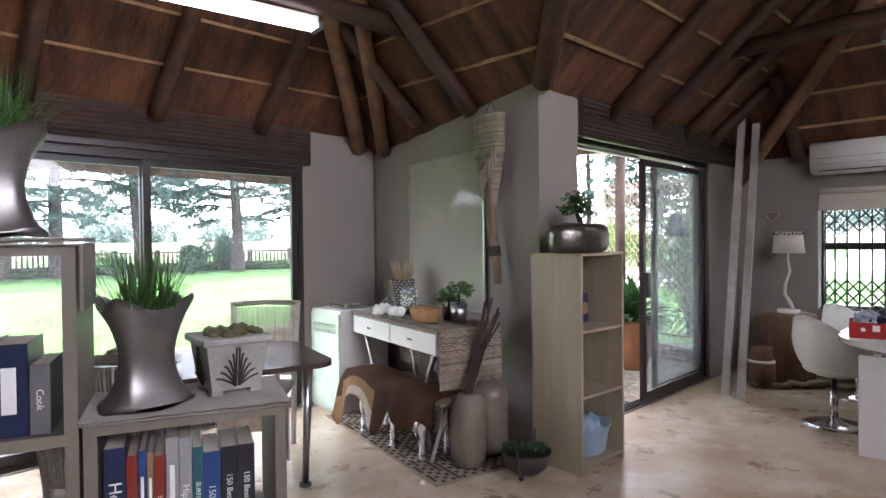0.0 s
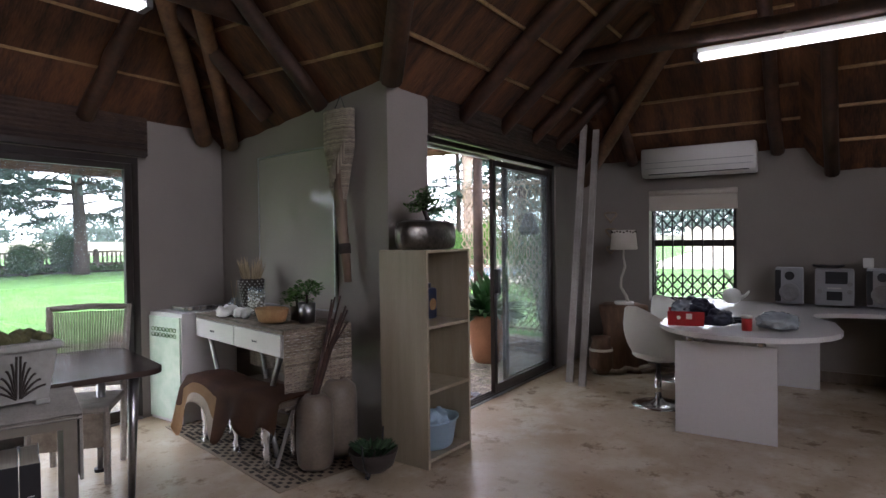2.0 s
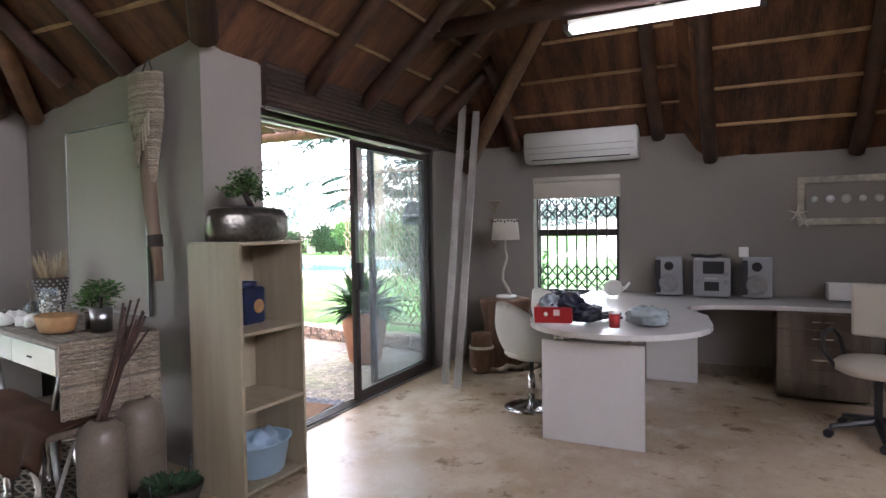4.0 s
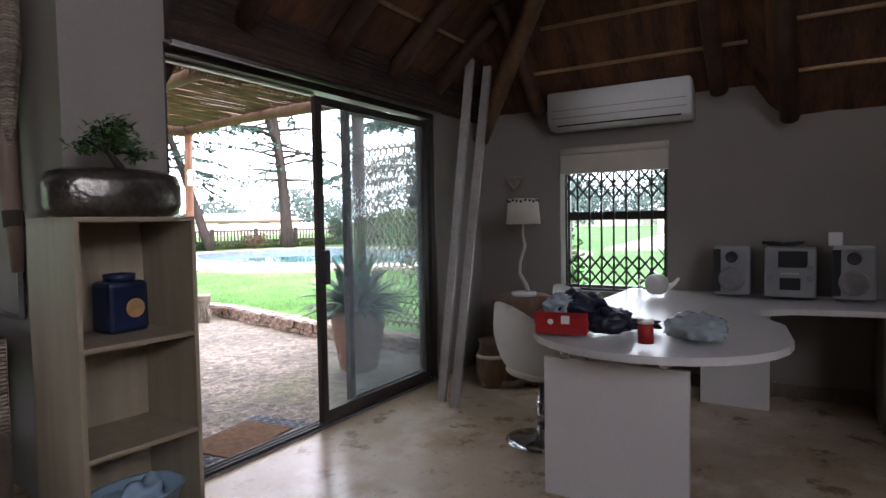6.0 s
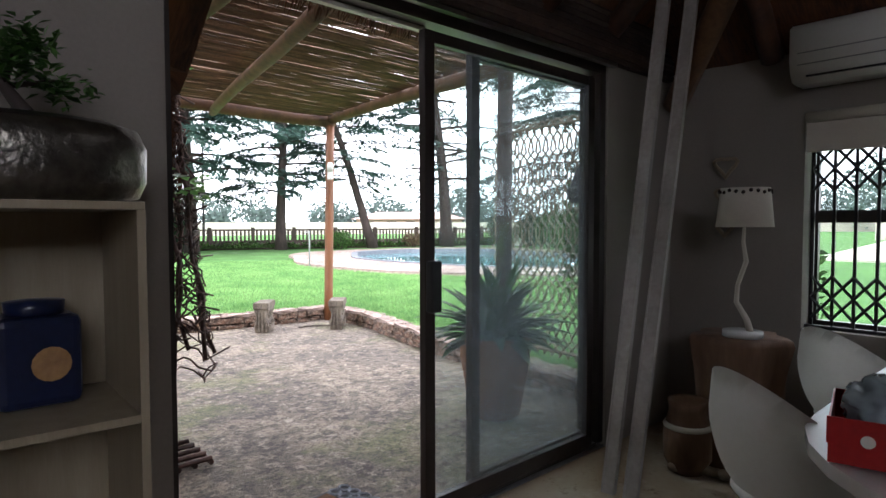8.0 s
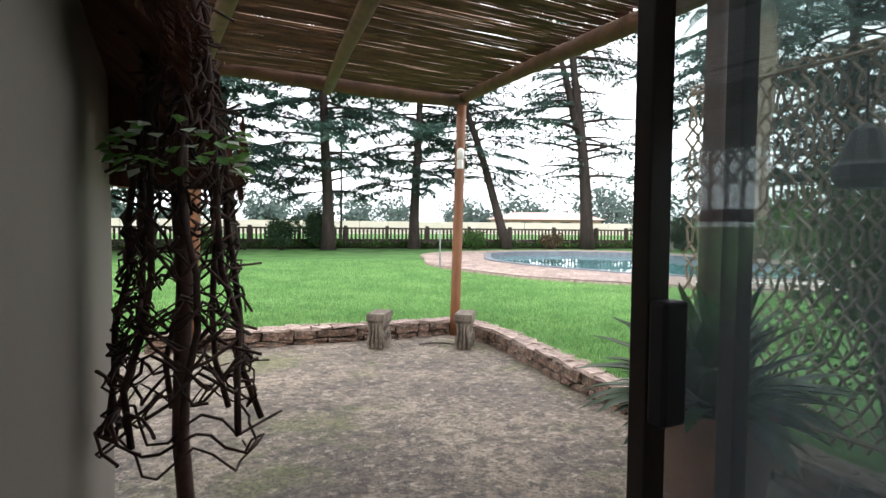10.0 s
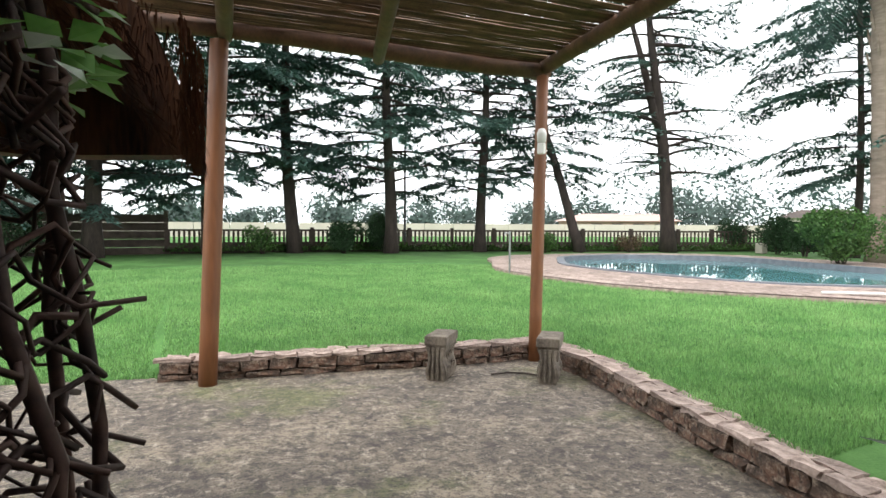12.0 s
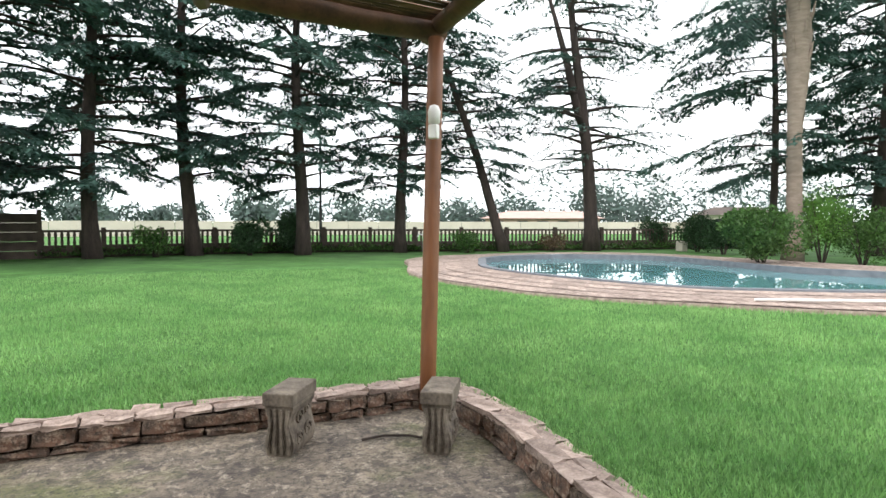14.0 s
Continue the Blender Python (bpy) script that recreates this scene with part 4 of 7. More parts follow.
def palm(x, y):
    t = thing("palm_tree", "tall grey-trunked palm beside the pool with drooping fronds", "tree", x, y, 0.15)
    part("trunk", tube(bmesh.new(), [(0.05 * math.sin(i), 0, i * 0.78) for i in range(13)], [0.34, 0.26, 0.23, 0.22, 0.22, 0.21, 0.24, 0.3, 0.34, 0.33, 0.3, 0.28, 0.2], 16), "palm_trunk", t, "ringed grey trunk", True)
    rng = random.Random(5)
    bm = bmesh.new()
    for k in range(24):
        z0 = 5.6 + k * 0.15
        a = k * 2.4
        c = Vector((math.cos(a), math.sin(a), 0))
        bm2 = [Vector((0, 0, z0)) + c * 0.25, Vector((0, 0, z0 + 0.3)) + c * 0.36, Vector((0, 0, z0 + 0.62)) + c * 0.42]
        tube(bm, bm2, [0.07, 0.05, 0.02], 5)
    part("boot_fibre", bm, "palm_trunk", t, "dry brown leaf bases", kind="stuff")
    V, F = [], []
    for k in range(40):
        a, el = rng.uniform(0, 6.28), rng.uniform(0.1, 1.2)
        d, p = Vector((math.cos(a) * math.cos(el), math.sin(a) * math.cos(el), math.sin(el))), Vector((0, 0, 8.5))
        for i in range(34):
            p = p + d * 0.11
            d = (d + Vector((0, 0, -0.075))).normalized()
            s = d.cross(Vector((0, 0, 1))).normalized()
            for sg in (-1, 1):
                q = p + s * sg * 0.45 + d * 0.2 + Vector((0, 0, -0.25 - rng.random() * 0.1))
                n = len(V)
                V.extend([tuple(p), tuple(p + d * 0.035), tuple(q)])
                F.append((n, n + 1, n + 2))
    mesh_part("fronds", V, F, "needles", t, "green drooping fronds")


palm(24.4, 14.4)


def bush(x, y, r, h, seed, mat="bush", name="bush", label="rounded leafy green garden bush", n=1500, leaf=0.09, z=0.1, cat="bush"):
    rng = random.Random(seed)
    t = thing(name, label, cat, x, y, z, group=name + "s")
    st = bmesh.new()
    for k in range(6):
        a = k * 1.05
        tube(st, [(0.05 * math.cos(a), 0.05 * math.sin(a), 0), (r * 0.3 * math.cos(a), r * 0.3 * math.sin(a), h * 0.5), (r * 0.6 * math.cos(a), r * 0.6 * math.sin(a), h * 0.8)], [0.03, 0.02, 0.008], 4, caps=False)
    part("stem_growth", st, "trunk", t)
    V, F = [], []
    lobes = [(rng.uniform(-0.5, 0.5) * r, rng.uniform(-0.5, 0.5) * r, h * rng.uniform(0.35, 0.72), rng.uniform(0.35, 0.62) * r) for _ in range(9)]
    for _ in range(n):
        lx, ly, lz, lr = rng.choice(lobes)
        v = Vector((rng.gauss(0, 1), rng.gauss(0, 1), rng.gauss(0, 1))).normalized() * lr * rng.uniform(0.6, 1.08)
        p = Vector((lx, ly, lz)) + Vector((v.x, v.y, v.z * h / r * 0.6))
        p.z = max(0.03, p.z)
        a = Vector((rng.uniform(-1, 1), rng.uniform(-1, 1), rng.uniform(-0.6, 1))).normalized()
        b = a.cross(Vector((rng.random(), rng.random(), 0.3))).normalized()
        L = leaf * rng.uniform(0.6, 1.4)
        k = len(V)
        V.extend([tuple(p), tuple(p + a * L * 0.5 + b * L * 0.25), tuple(p + a * L), tuple(p + a * L * 0.5 - b * L * 0.25)])
        F.append((k, k + 1, k + 2, k + 3))
    mesh_part("leaves", V, F, mat, t)
    return t


bush(22.2, 14.05, 1.2, 1.75, 1, n=8000, leaf=0.1, label="large bright green leafy bush beside the pool")
bush(24.9, 13.8, 1.15, 2.5, 2, "bush_bright", n=6500, leaf=0.07, label="tall light green feathery bush with small red flowers")
bush(24.9, 12.7, 1.1, 1.7, 3, n=5000, leaf=0.08)
bush(28.4, 23.0, 0.8, 1.5, 4, "bush_dark", n=4500, label="dark rounded bush by the fence")
bush(27.5, 20.0, 0.85, 1.6, 5, "bush_dark", n=5500, label="dark rounded bush by the fence")
bush(26.6, 18.2, 0.75, 1.45, 6, "bush_dark", n=4500, label="dark rounded bush by the fence")
bush(10.9, 26.0, 0.75, 1.5, 7, "bush_dark", n=5000, label="dark rounded bush by the fence")
bush(12.7, 26.4, 0.8, 1.8, 8, "bush_dark", n=5500, label="dark rounded bush by the fence")
bush(7.9, 26.4, 0.8, 1.2, 9, "bush", n=1500, label="low yellow-green bush by the fence")
bush(0.5, 25.0, 0.9, 1.5, 10, "bush_dark", n=2000, label="dark rounded bush by the fence")
bush(18.8, 24.0, 0.7, 1.0, 25, "bush", n=1200, label="low scrubby bush by the fence")
bush(22.6, 23.3, 0.6, 0.8, 26, "red_bush", n=900, label="low reddish shrub by the fence")


def shrubs_at_fence():
    t = thing("flower_border", "low creeping green border plants along the fence", "plants", 0, 0, 0.15, kind="stuff")
    rng = random.Random(15)
    V, F = [], []
    for _ in range(5000):
        s = rng.random()
        x, y = fence_point(s)
        p = Vector((x + rng.uniform(-0.2, 0.2), y - rng.uniform(0.1, 0.7), rng.uniform(0.02, 0.3) * rng.random() + 0.05))
        a = Vector((rng.uniform(-1, 1), rng.uniform(-1, 1), rng.uniform(0, 1))).normalized()
        b = a.cross(Vector((0.1, 0.3, 1))).normalized()
        k = len(V)
        V.extend([tuple(p), tuple(p + a * 0.07 + b * 0.04), tuple(p + a * 0.14), tuple(p + a * 0.07 - b * 0.04)])
        F.append((k, k + 1, k + 2, k + 3))
    mesh_part("leaves", V, F, "bush", t)


FENCE = [(4.6, 27.3), (10.0, 27.6), (14.0, 27.0), (17.5, 25.9), (21.2, 24.6), (25.5, 23.4), (30.0, 21.9), (35.0, 19.5)]
FENCE_L = [(4.6, 27.3), (1.5, 27.0), (-4, 26.2), (-12, 25)]


def fence_point(s):
    k = min(len(FENCE) - 2, int(s * (len(FENCE) - 1)))
    u = s * (len(FENCE) - 1) - k
    (x0, y0), (x1, y1) = FENCE[k], FENCE[k + 1]
    return x0 + (x1 - x0) * u, y0 + (y1 - y0) * u


shrubs_at_fence()
M["precast"] = material("precast", (0.11, 0.082, 0.066), (0.05, 0.037, 0.03), rough=0.9, scale=4, fine=40, bump=0.5, stain=0.3)


def baluster_fence():
    f = thing("baluster_fence", "weathered precast concrete fence with short balusters along the top", "fence", 0, 0, 0, kind="structure")
    bal = None
    post_me = None
    for a, d, L in along(FENCE):
        m = Matrix.Translation((a.x, a.y, 0)) @ Matrix.Rotation(math.atan2(d.y, d.x), 4, "Z")
        bm = box(bmesh.new(), 0, L, -0.03, 0.03, 0.1, 0.56, m=m)
        part("panel", bm, "precast", f)
        bm = box(bmesh.new(), 0, L, -0.05, 0.05, 0.98, 1.06, m=m)
        part("coping_rail", bm, "precast", f)
        n = int(L / 1.5)
        for i in range(n + 1):
            if post_me is None:
                o = part("fence_post", B(-0.07, 0.07, -0.07, 0.07, 0.1, 1.14), "precast", f)
                post_me = o.data
            else:
                o = new("fence_post", post_me)
                o.parent = f
            o.matrix_basis = m @ Matrix.Translation((i * L / n, 0, 0))
        n = int(L / 0.17)
        for i in range(n):
            if bal is None:
                o = part("baluster", lathe(bmesh.new(), [(0.035, 0.56), (0.05, 0.64), (0.035, 0.76), (0.05, 0.9), (0.035, 0.98)], 6), "precast", f)
                bal = o.data
            else:
                o = new("baluster", bal)
                o.parent = f
            o.matrix_basis = m @ Matrix.Translation(((i + 0.5) * L / n, 0, 0))
    w = thing("boundary_wall", "dark weathered precast slab wall at the side of the garden", "wall", 0, 0, 0, kind="structure")
    for a, d, L in along(FENCE_L):
        m = Matrix.Translation((a.x, a.y, 0)) @ Matrix.Rotation(math.atan2(d.y, d.x), 4, "Z")
        n = max(1, int(L / 1.6))
        for i in range(n):
            for k in range(5):
                part("slab", box(bmesh.new(), i * L / n + 0.07, (i + 1) * L / n - 0.07, -0.02, 0.02, 0.1 + 0.3 * k, 0.39 + 0.3 * k, m=m), "precast", w)
            part("wall_post", box(bmesh.new(), i * L / n - 0.07, i * L / n + 0.07, -0.06, 0.06, 0.1, 1.72, m=m), "precast", w)


def far_things():
    # pale wall beyond the fence
    w = thing("field_wall", "long pale cream boundary wall far beyond the garden", "wall", 0, 0, 0, kind="structure")
    for a, d, L in along([(-60, 58), (0, 62), (40, 58), (75, 42), (100, 20)]):
        m = Matrix.Translation((a.x, a.y, 0)) @ Matrix.Rotation(math.atan2(d.y, d.x), 4, "Z")
        n = int(L / 3)
        for i in range(n):
            part("wall_panel", box(bmesh.new(), i * L / n + 0.05, (i + 1) * L / n, -0.05, 0.05, 0, 1.45, m=m), "plaster_far", w)
    h = thing("house", "single-storey brick bungalow with a pale red hipped roof", "house", 57, 65, 0, -42)
    part("wall", B(-7, 7, -4, 4, 0, 1.9), "brick_far", h)
    bm = bmesh.new()
    v = [bm.verts.new(p) for p in ((-7.6, -4.6, 1.9), (7.6, -4.6, 1.9), (7.6, 4.6, 1.9), (-7.6, 4.6, 1.9), (-4.5, 0, 2.9), (4.5, 0, 2.9))]
    for f in ((0, 1, 5, 4), (1, 2, 5), (2, 3, 4, 5), (3, 0, 4), (3, 2, 1, 0)):
        bm.faces.new([v[i] for i in f])
    part("roof", bm, "roof_far", h, "pale red metal roof")
    for x in (-6, -3, -0.5, 2, 4.5):
        wd = part("window", B(x, x + 1.3, -4.06, -4.0, 0.7, 1.6), "black", h, "dark window")
        part("window_frame", B(x - 0.06, x + 1.36, -4.1, -4.06, 0.62, 0.7), "white_laminate", wd)
    h2 = thing("house", "small cream house with a low grey roof", "house", 66, 44, 0, -50)
    part("wall", B(-4, 4, -3, 3, 0, 2.2), "plaster_far", h2)
    bm = bmesh.new()
    v = [bm.verts.new(p) for p in ((-4.5, -3.5, 2.2), (4.5, -3.5, 2.2), (4.5, 3.5, 2.2), (-4.5, 3.5, 2.2), (-2, 0, 3.1), (2, 0, 3.1))]
    for f in ((0, 1, 5, 4), (1, 2, 5), (2, 3, 4, 5), (3, 0, 4), (3, 2, 1, 0)):
        bm.faces.new([v[i] for i in f])
    part("roof", bm, "precast", h2)
    part("window", B(-2, -0.5, -3.05, -3.0, 0.9, 1.8), "black", h2, "dark window")
    rng = random.Random(33)
    V, F = [], []
    t = thing("distant_trees", "hazy belt of distant trees on the horizon", "trees", 0, 0, 0, kind="stuff")
    for k in range(150):
        ang = radians(rng.uniform(8, 150))
        R = rng.uniform(90, 135)
        cx, cy, s = R * math.cos(ang), R * math.sin(ang), rng.uniform(1.6, 3.1) * (1 if rng.random() < 0.8 else 1.35) * (1.6 if ang > 1.75 else 1.8 if ang < 0.85 else 1)
        s *= 1.25 if rng.random() < 0.2 else 1
        for _ in range(420):
            v = Vector((rng.gauss(0, 1), rng.gauss(0, 1), rng.gauss(0, 1))).normalized() * s * rng.uniform(0.5, 1.0)
            p = Vector((cx + v.x * 1.2, cy + v.y * 1.2, max(0.1, s * 1.0 + v.z * 0.95 + 0.3 * math.sin(v.x * 2))))
            a = Vector((rng.uniform(-1, 1), rng.uniform(-1, 1), rng.uniform(-1, 1))).normalized()
            b = a.orthogonal().normalized()
            q = len(V)
            L = 0.42
            V.extend([tuple(p), tuple(p + a * L + b * L * 0.5), tuple(p + a * 2 * L), tuple(p + a * L - b * L * 0.5)])
            F.append((q, q + 1, q + 2, q + 3))
    mesh_part("leaves", V, F, "far_leaf", t)


M["plaster_far"] = material("plaster_far", (0.6, 0.54, 0.46), (0.5, 0.45, 0.38), rough=0.9, scale=0.5, fine=6, bump=0.0)
M["brick_far"] = material("brick_far", (0.45, 0.3, 0.24), (0.36, 0.24, 0.2), rough=0.9, scale=2, fine=20, bump=0.0)
M["roof_far"] = material("roof_far", (0.5, 0.32, 0.27), (0.42, 0.27, 0.23), rough=0.7, scale=1, fine=6, bump=0.0)
baluster_fence()
far_things()


def garden_bits():
    t = thing("utility_pole", "dark slender pole beyond the fence", "pole", 14.9, 30.0, 0)
    part("mast", tube(bmesh.new(), [(0, 0, 0), (0, 0, 5.2)], [0.07, 0.05], 8), "black", t)
    part("lamp_head", B(-0.25, 0.25, -0.12, 0.12, 5.2, 5.45, bevel=0.03), "black", t)
    t = thing("tap_standpipe", "thin grey standpipe with a tap beside the pool", "tap", 11.9, 14.9, 0.165)
    part("pipe", tube(bmesh.new(), [(0, 0, 0), (0, 0, 0.95)], 0.022, 8), "steel", t)
    part("tap", tube(bmesh.new(), [(0, 0, 0.9), (-0.12, 0.0, 0.92), (-0.14, 0, 0.86)], 0.016, 6), "steel", t)
    t = thing("pool_pole", "long white pool-cleaning pole lying on the paving", "pole", 14.0, 9.1, 0.25)
    part("rod", tube(bmesh.new(), [(0, 0, 0), (2.6, -1.9, 0)], 0.02, 8), "white_plastic", t)
    t = thing("garden_stone", "small pale stone pedestal by the fence", "pedestal", 27.3, 20.6, 0.15)
    part("block", B(-0.17, 0.17, -0.17, 0.17, 0, 0.42, bevel=0.03), "plaster_far", t)
    for x, y, rz in ((7.02, 7.60, 50), (7.80, 7.18, 50)):
        t = thing("bench_leg", "weathered scrolled concrete bench leg standing on the patio", "bench leg", x, y, -0.01, rz, group="bench legs")
        bm = bmesh.new()
        prof = [(0.0, -0.085), (0.03, -0.1), (0.07, -0.108), (0.11, -0.1), (0.15, -0.08), (0.185, -0.068), (0.22, -0.075), (0.25, -0.098), (0.275, -0.108), (0.29, -0.1)]
        pts = [(y2 * 0.8, z2) for z2, y2 in prof] + [(-y2 * 0.8, z2) for z2, y2 in reversed(prof)]
        a = [bm.verts.new((-0.16, p, z)) for p, z in pts]
        b = [bm.verts.new((0.16, p, z)) for p, z in pts]
        for k in range(len(pts)):
            bm.faces.new((a[k], b[k], b[(k + 1) % len(pts)], a[(k + 1) % len(pts)]))
        bm.faces.new(a)
        bm.faces.new(b[::-1])
        part("leg", bm, "bench_stone", t)
        part("cap", B(-0.18, 0.18, -0.092, 0.092, 0.29, 0.365, bevel=0.008), "bench_stone", t)
        for s in (-1, 1):
            for (cx, cz, r0) in ((-0.07, 0.08, 0.045), (0.05, 0.1, 0.05), (-0.02, 0.19, 0.05), (0.09, 0.21, 0.035)):
                part("scroll", tube(bmesh.new(), [(cx + r0 * (1 - k / 16) * math.cos(k * 0.7), s * (0.083 if cz < 0.15 else 0.062), cz + r0 * (1 - k / 16) * math.sin(k * 0.7)) for k in range(13)], 0.009, 5), "bench_stone", t, "carved scroll")
            for q in (-0.058, -0.02, 0.02, 0.058):
                part("rib", tube(bmesh.new(), [(s * 0.163, q, 0.02), (s * 0.172, q * 1.15, 0.07), (s * 0.168, q * 0.8, 0.18), (s * 0.163, q, 0.27)], 0.013, 6), "bench_stone", t)
    t = thing("twig", "curved dry twig on the patio", "twig", 7.56, 7.36, -0.005)
    part("stick", tube(bmesh.new(), [(-0.15, 0.1, 0.01), (0, 0.09, 0.012), (0.12, 0.02, 0.012), (0.2, -0.08, 0.01)], 0.008, 5), "trunk", t)
    t = thing("post_light", "small white bulkhead lamp fixed to the pergola post", "lamp", 8.12, 7.83, 2.02, -60)
    part("holder", B(-0.035, 0.035, -0.03, 0.02, -0.12, -0.02, bevel=0.01), "white_plastic", t)
    part("globe", lathe(bmesh.new(), [(0.0, -0.02), (0.04, -0.01), (0.045, 0.07), (0.03, 0.11), (0, 0.12)], 12), "white_plastic", t, "", True)


M["bench_stone"] = material("bench_stone", (0.3, 0.25, 0.19), (0.07, 0.054, 0.042), rough=0.9, scale=11, fine=60, bump=0.6, stain=0.3)
garden_bits()


def blades():
    """Grass blades on the near lawn."""
    rng = random.Random(21)
    V, F = [], []
    def blade(x, y, h):
        z = ground_z(x, y)
        a = rng.uniform(0, 6.28)
        w = 0.006 + 0.004 * rng.random()
        lx, ly = rng.uniform(-0.025, 0.025), rng.uniform(-0.025, 0.025)
        k = len(V)
        V.extend([(x - w * math.cos(a), y - w * math.sin(a), z - 0.012), (x + w * math.cos(a), y + w * math.sin(a), z - 0.01), (x + lx, y + ly, z + h)])
        F.append((k, k + 1, k + 2))
    pad = PAD
    n = 0
    loop = [tuple(p) for p in smooth_loop(POOL, 3)]
    while n < 230000:
        r = 1.5 + 13 * rng.random() ** 1.15
        a = radians(rng.uniform(5, 145))
        x, y = 6.2 + r * math.cos(a), 4.8 + r * math.sin(a)
        if y < 3 or (x < 8.5 and in_loop(x, y, pad)) or (x > 11 and y > 5 and in_loop(x, y, loop)):
            continue
        blade(x, y, rng.uniform(0.02, 0.05) * (1 if r < 6 else 1.3))
        n += 1
    t = thing("grass", "short mown lawn grass blades", "grass", 0, 0, 0, kind="stuff")
    mesh_part("blades", V, F, "grass", t)


blades()


# ---- patio things ----
def obelisk():
    t = thing("twig_obelisk", "tall woven vine-twig topiary cone on a stem with an ivy garland", "garden ornament", 4.75, 4.12, 0)
    rng = random.Random(9)
    def rad(z):
        if z < 1.35:
            return 0.235 - 0.09 * ((z - 0.58) / 0.77) ** 0.8
        return 0.03 + 0.115 * (1 - (z - 1.35) / 1.0)
    bm = tube(bmesh.new(), [(0.01 * math.sin(i * 2), 0.01 * math.cos(i * 3), 0.02 + i * 0.26) for i in range(10)], 0.028, 8)
    part("stem", bm, "twig", t, "rough bark stem", True)
    for k in range(8):
        bm = bmesh.new()
        a = k * 2 * math.pi / 8
        tube(bm, [(rad(z) * (1 + 0.08 * math.sin(z * 14 + k * 2)) * math.cos(a + 0.16 * math.sin(z * 8 + k)), rad(z) * (1 + 0.08 * math.sin(z * 14 + k * 2)) * math.sin(a + 0.16 * math.sin(z * 8 + k)), z) for z in [0.58 + 0.175 * i for i in range(11)]], 0.012, 6)
        part("upright", bm, "twig", t, "", True)
    
    bm = bmesh.new()
    for k in range(105):
        z0 = 0.58 + 1.6 * (k / 105) + rng.uniform(-0.03, 0.03)
        a0, sw, sl = rng.uniform(0, 6.28), rng.uniform(1.5, 4.5), rng.uniform(-0.12, 0.12)
        m = 16
        pts = []
        for i in range(m + 1):
            a = a0 + sw * i / m
            z = z0 + sl * i / m + 0.045 * math.sin(i * 1.1 + k)
            r = rad(max(0.58, min(2.3, z))) + 0.028 * math.sin(i * 1.6 + k * 1.7) + (0.07 if i in (0, m) and rng.random() < 0.3 else 0)
            pts.append((r * math.cos(a), r * math.sin(a), z))
        tube(bm, pts, rng.uniform(0.003, 0.0065), 5)
    part("weave", bm, "twig", t, "tangled woven vine twigs", True, kind="stuff")
    for k in range(5):
        part("foot_stick", tube(bmesh.new(), [(-0.17 + 0.085 * k, -0.17, 0.02), (-0.17 + 0.085 * k, 0.17, 0.02)], 0.014, 6), "twig", t)
        part("foot_stick", tube(bmesh.new(), [(-0.17, -0.17 + 0.085 * k, 0.045), (0.17, -0.17 + 0.085 * k, 0.045)], 0.014, 6), "twig", t)
    lf, fl = bmesh.new(), bmesh.new()
    for zc, n in ((1.5, 120), (2.06, 16)):
        for k in range(n):
            a = rng.uniform(0, 6.28)
            r = rad(zc) + 0.03 + rng.uniform(0, 0.05)
            p = Vector((r * math.cos(a), r * math.sin(a), zc + rng.uniform(-0.07, 0.07)))
            d = Vector((math.cos(a), math.sin(a), rng.uniform(-0.6, 0.6)))
            leaf_quad(lf if k % 3 else fl, p, d, 0.052, 0.05, rng)
    part("ivy_leaves", lf, "ivy", t, "green ivy leaves", kind="stuff")
    part("garland_bloom", fl, "pale_flower", t, "pale white-green flowers", kind="stuff")


M["twig"] = material("twig", (0.1, 0.05, 0.036), (0.022, 0.012, 0.01), rough=0.7, scale=9, fine=50, bump=0.4, vary=0.35)
M["ivy"] = material("ivy", (0.2, 0.42, 0.1), (0.1, 0.26, 0.05), rough=0.45, scale=20, bump=0.0, vary=0.3, translucent=0.3)
M["pale_flower"] = material("pale_flower", (0.7, 0.76, 0.66), (0.55, 0.65, 0.5), rough=0.7, bump=0.0, translucent=0.2)
obelisk()


def potted_clivia():
    t = thing("potted_plant", "strap-leaved dark green plant in a tall terracotta pot on the patio", "potted plant", 6.68, 3.50, -0.01)
    part("pot", lathe(bmesh.new(), [(0.13, 0), (0.17, 0.03), (0.235, 0.4), (0.24, 0.52), (0.225, 0.55), (0.2, 0.55), (0.2, 0.5), (0.0, 0.48)], 32), "terracotta", t, "tall terracotta pot", True)
    rng = random.Random(2)
    bm = bmesh.new()
    for k in range(150):
        a, el = rng.uniform(0, 6.28), rng.uniform(0.35, 1.45)
        d = Vector((math.cos(a) * math.cos(el), math.sin(a) * math.cos(el), math.sin(el)))
        p = Vector((rng.uniform(-0.09, 0.09), rng.uniform(-0.09, 0.09), 0.5))
        L, n, w = rng.uniform(0.36, 0.62), 7, rng.uniform(0.03, 0.044)
        s = d.cross(Vector((0, 0, 1))).normalized()
        prev = None
        for i in range(n + 1):
            ww = w * math.sin(math.pi * (0.12 + 0.86 * (i / n) ** 1.5))
            v = (bm.verts.new(p - s * ww), bm.verts.new(p + Vector((0, 0, -ww * 0.4))), bm.verts.new(p + s * ww))
            if prev:
                bm.faces.new((prev[0], prev[1], v[1], v[0]))
                bm.faces.new((prev[1], prev[2], v[2], v[1]))
            prev = v
            p = p + d * L / n
            d = (d + Vector((0, 0, -0.17))).normalized()
    part("leaves", bm, "strap_leaf", t, "long dark strap leaves", True, kind="stuff")


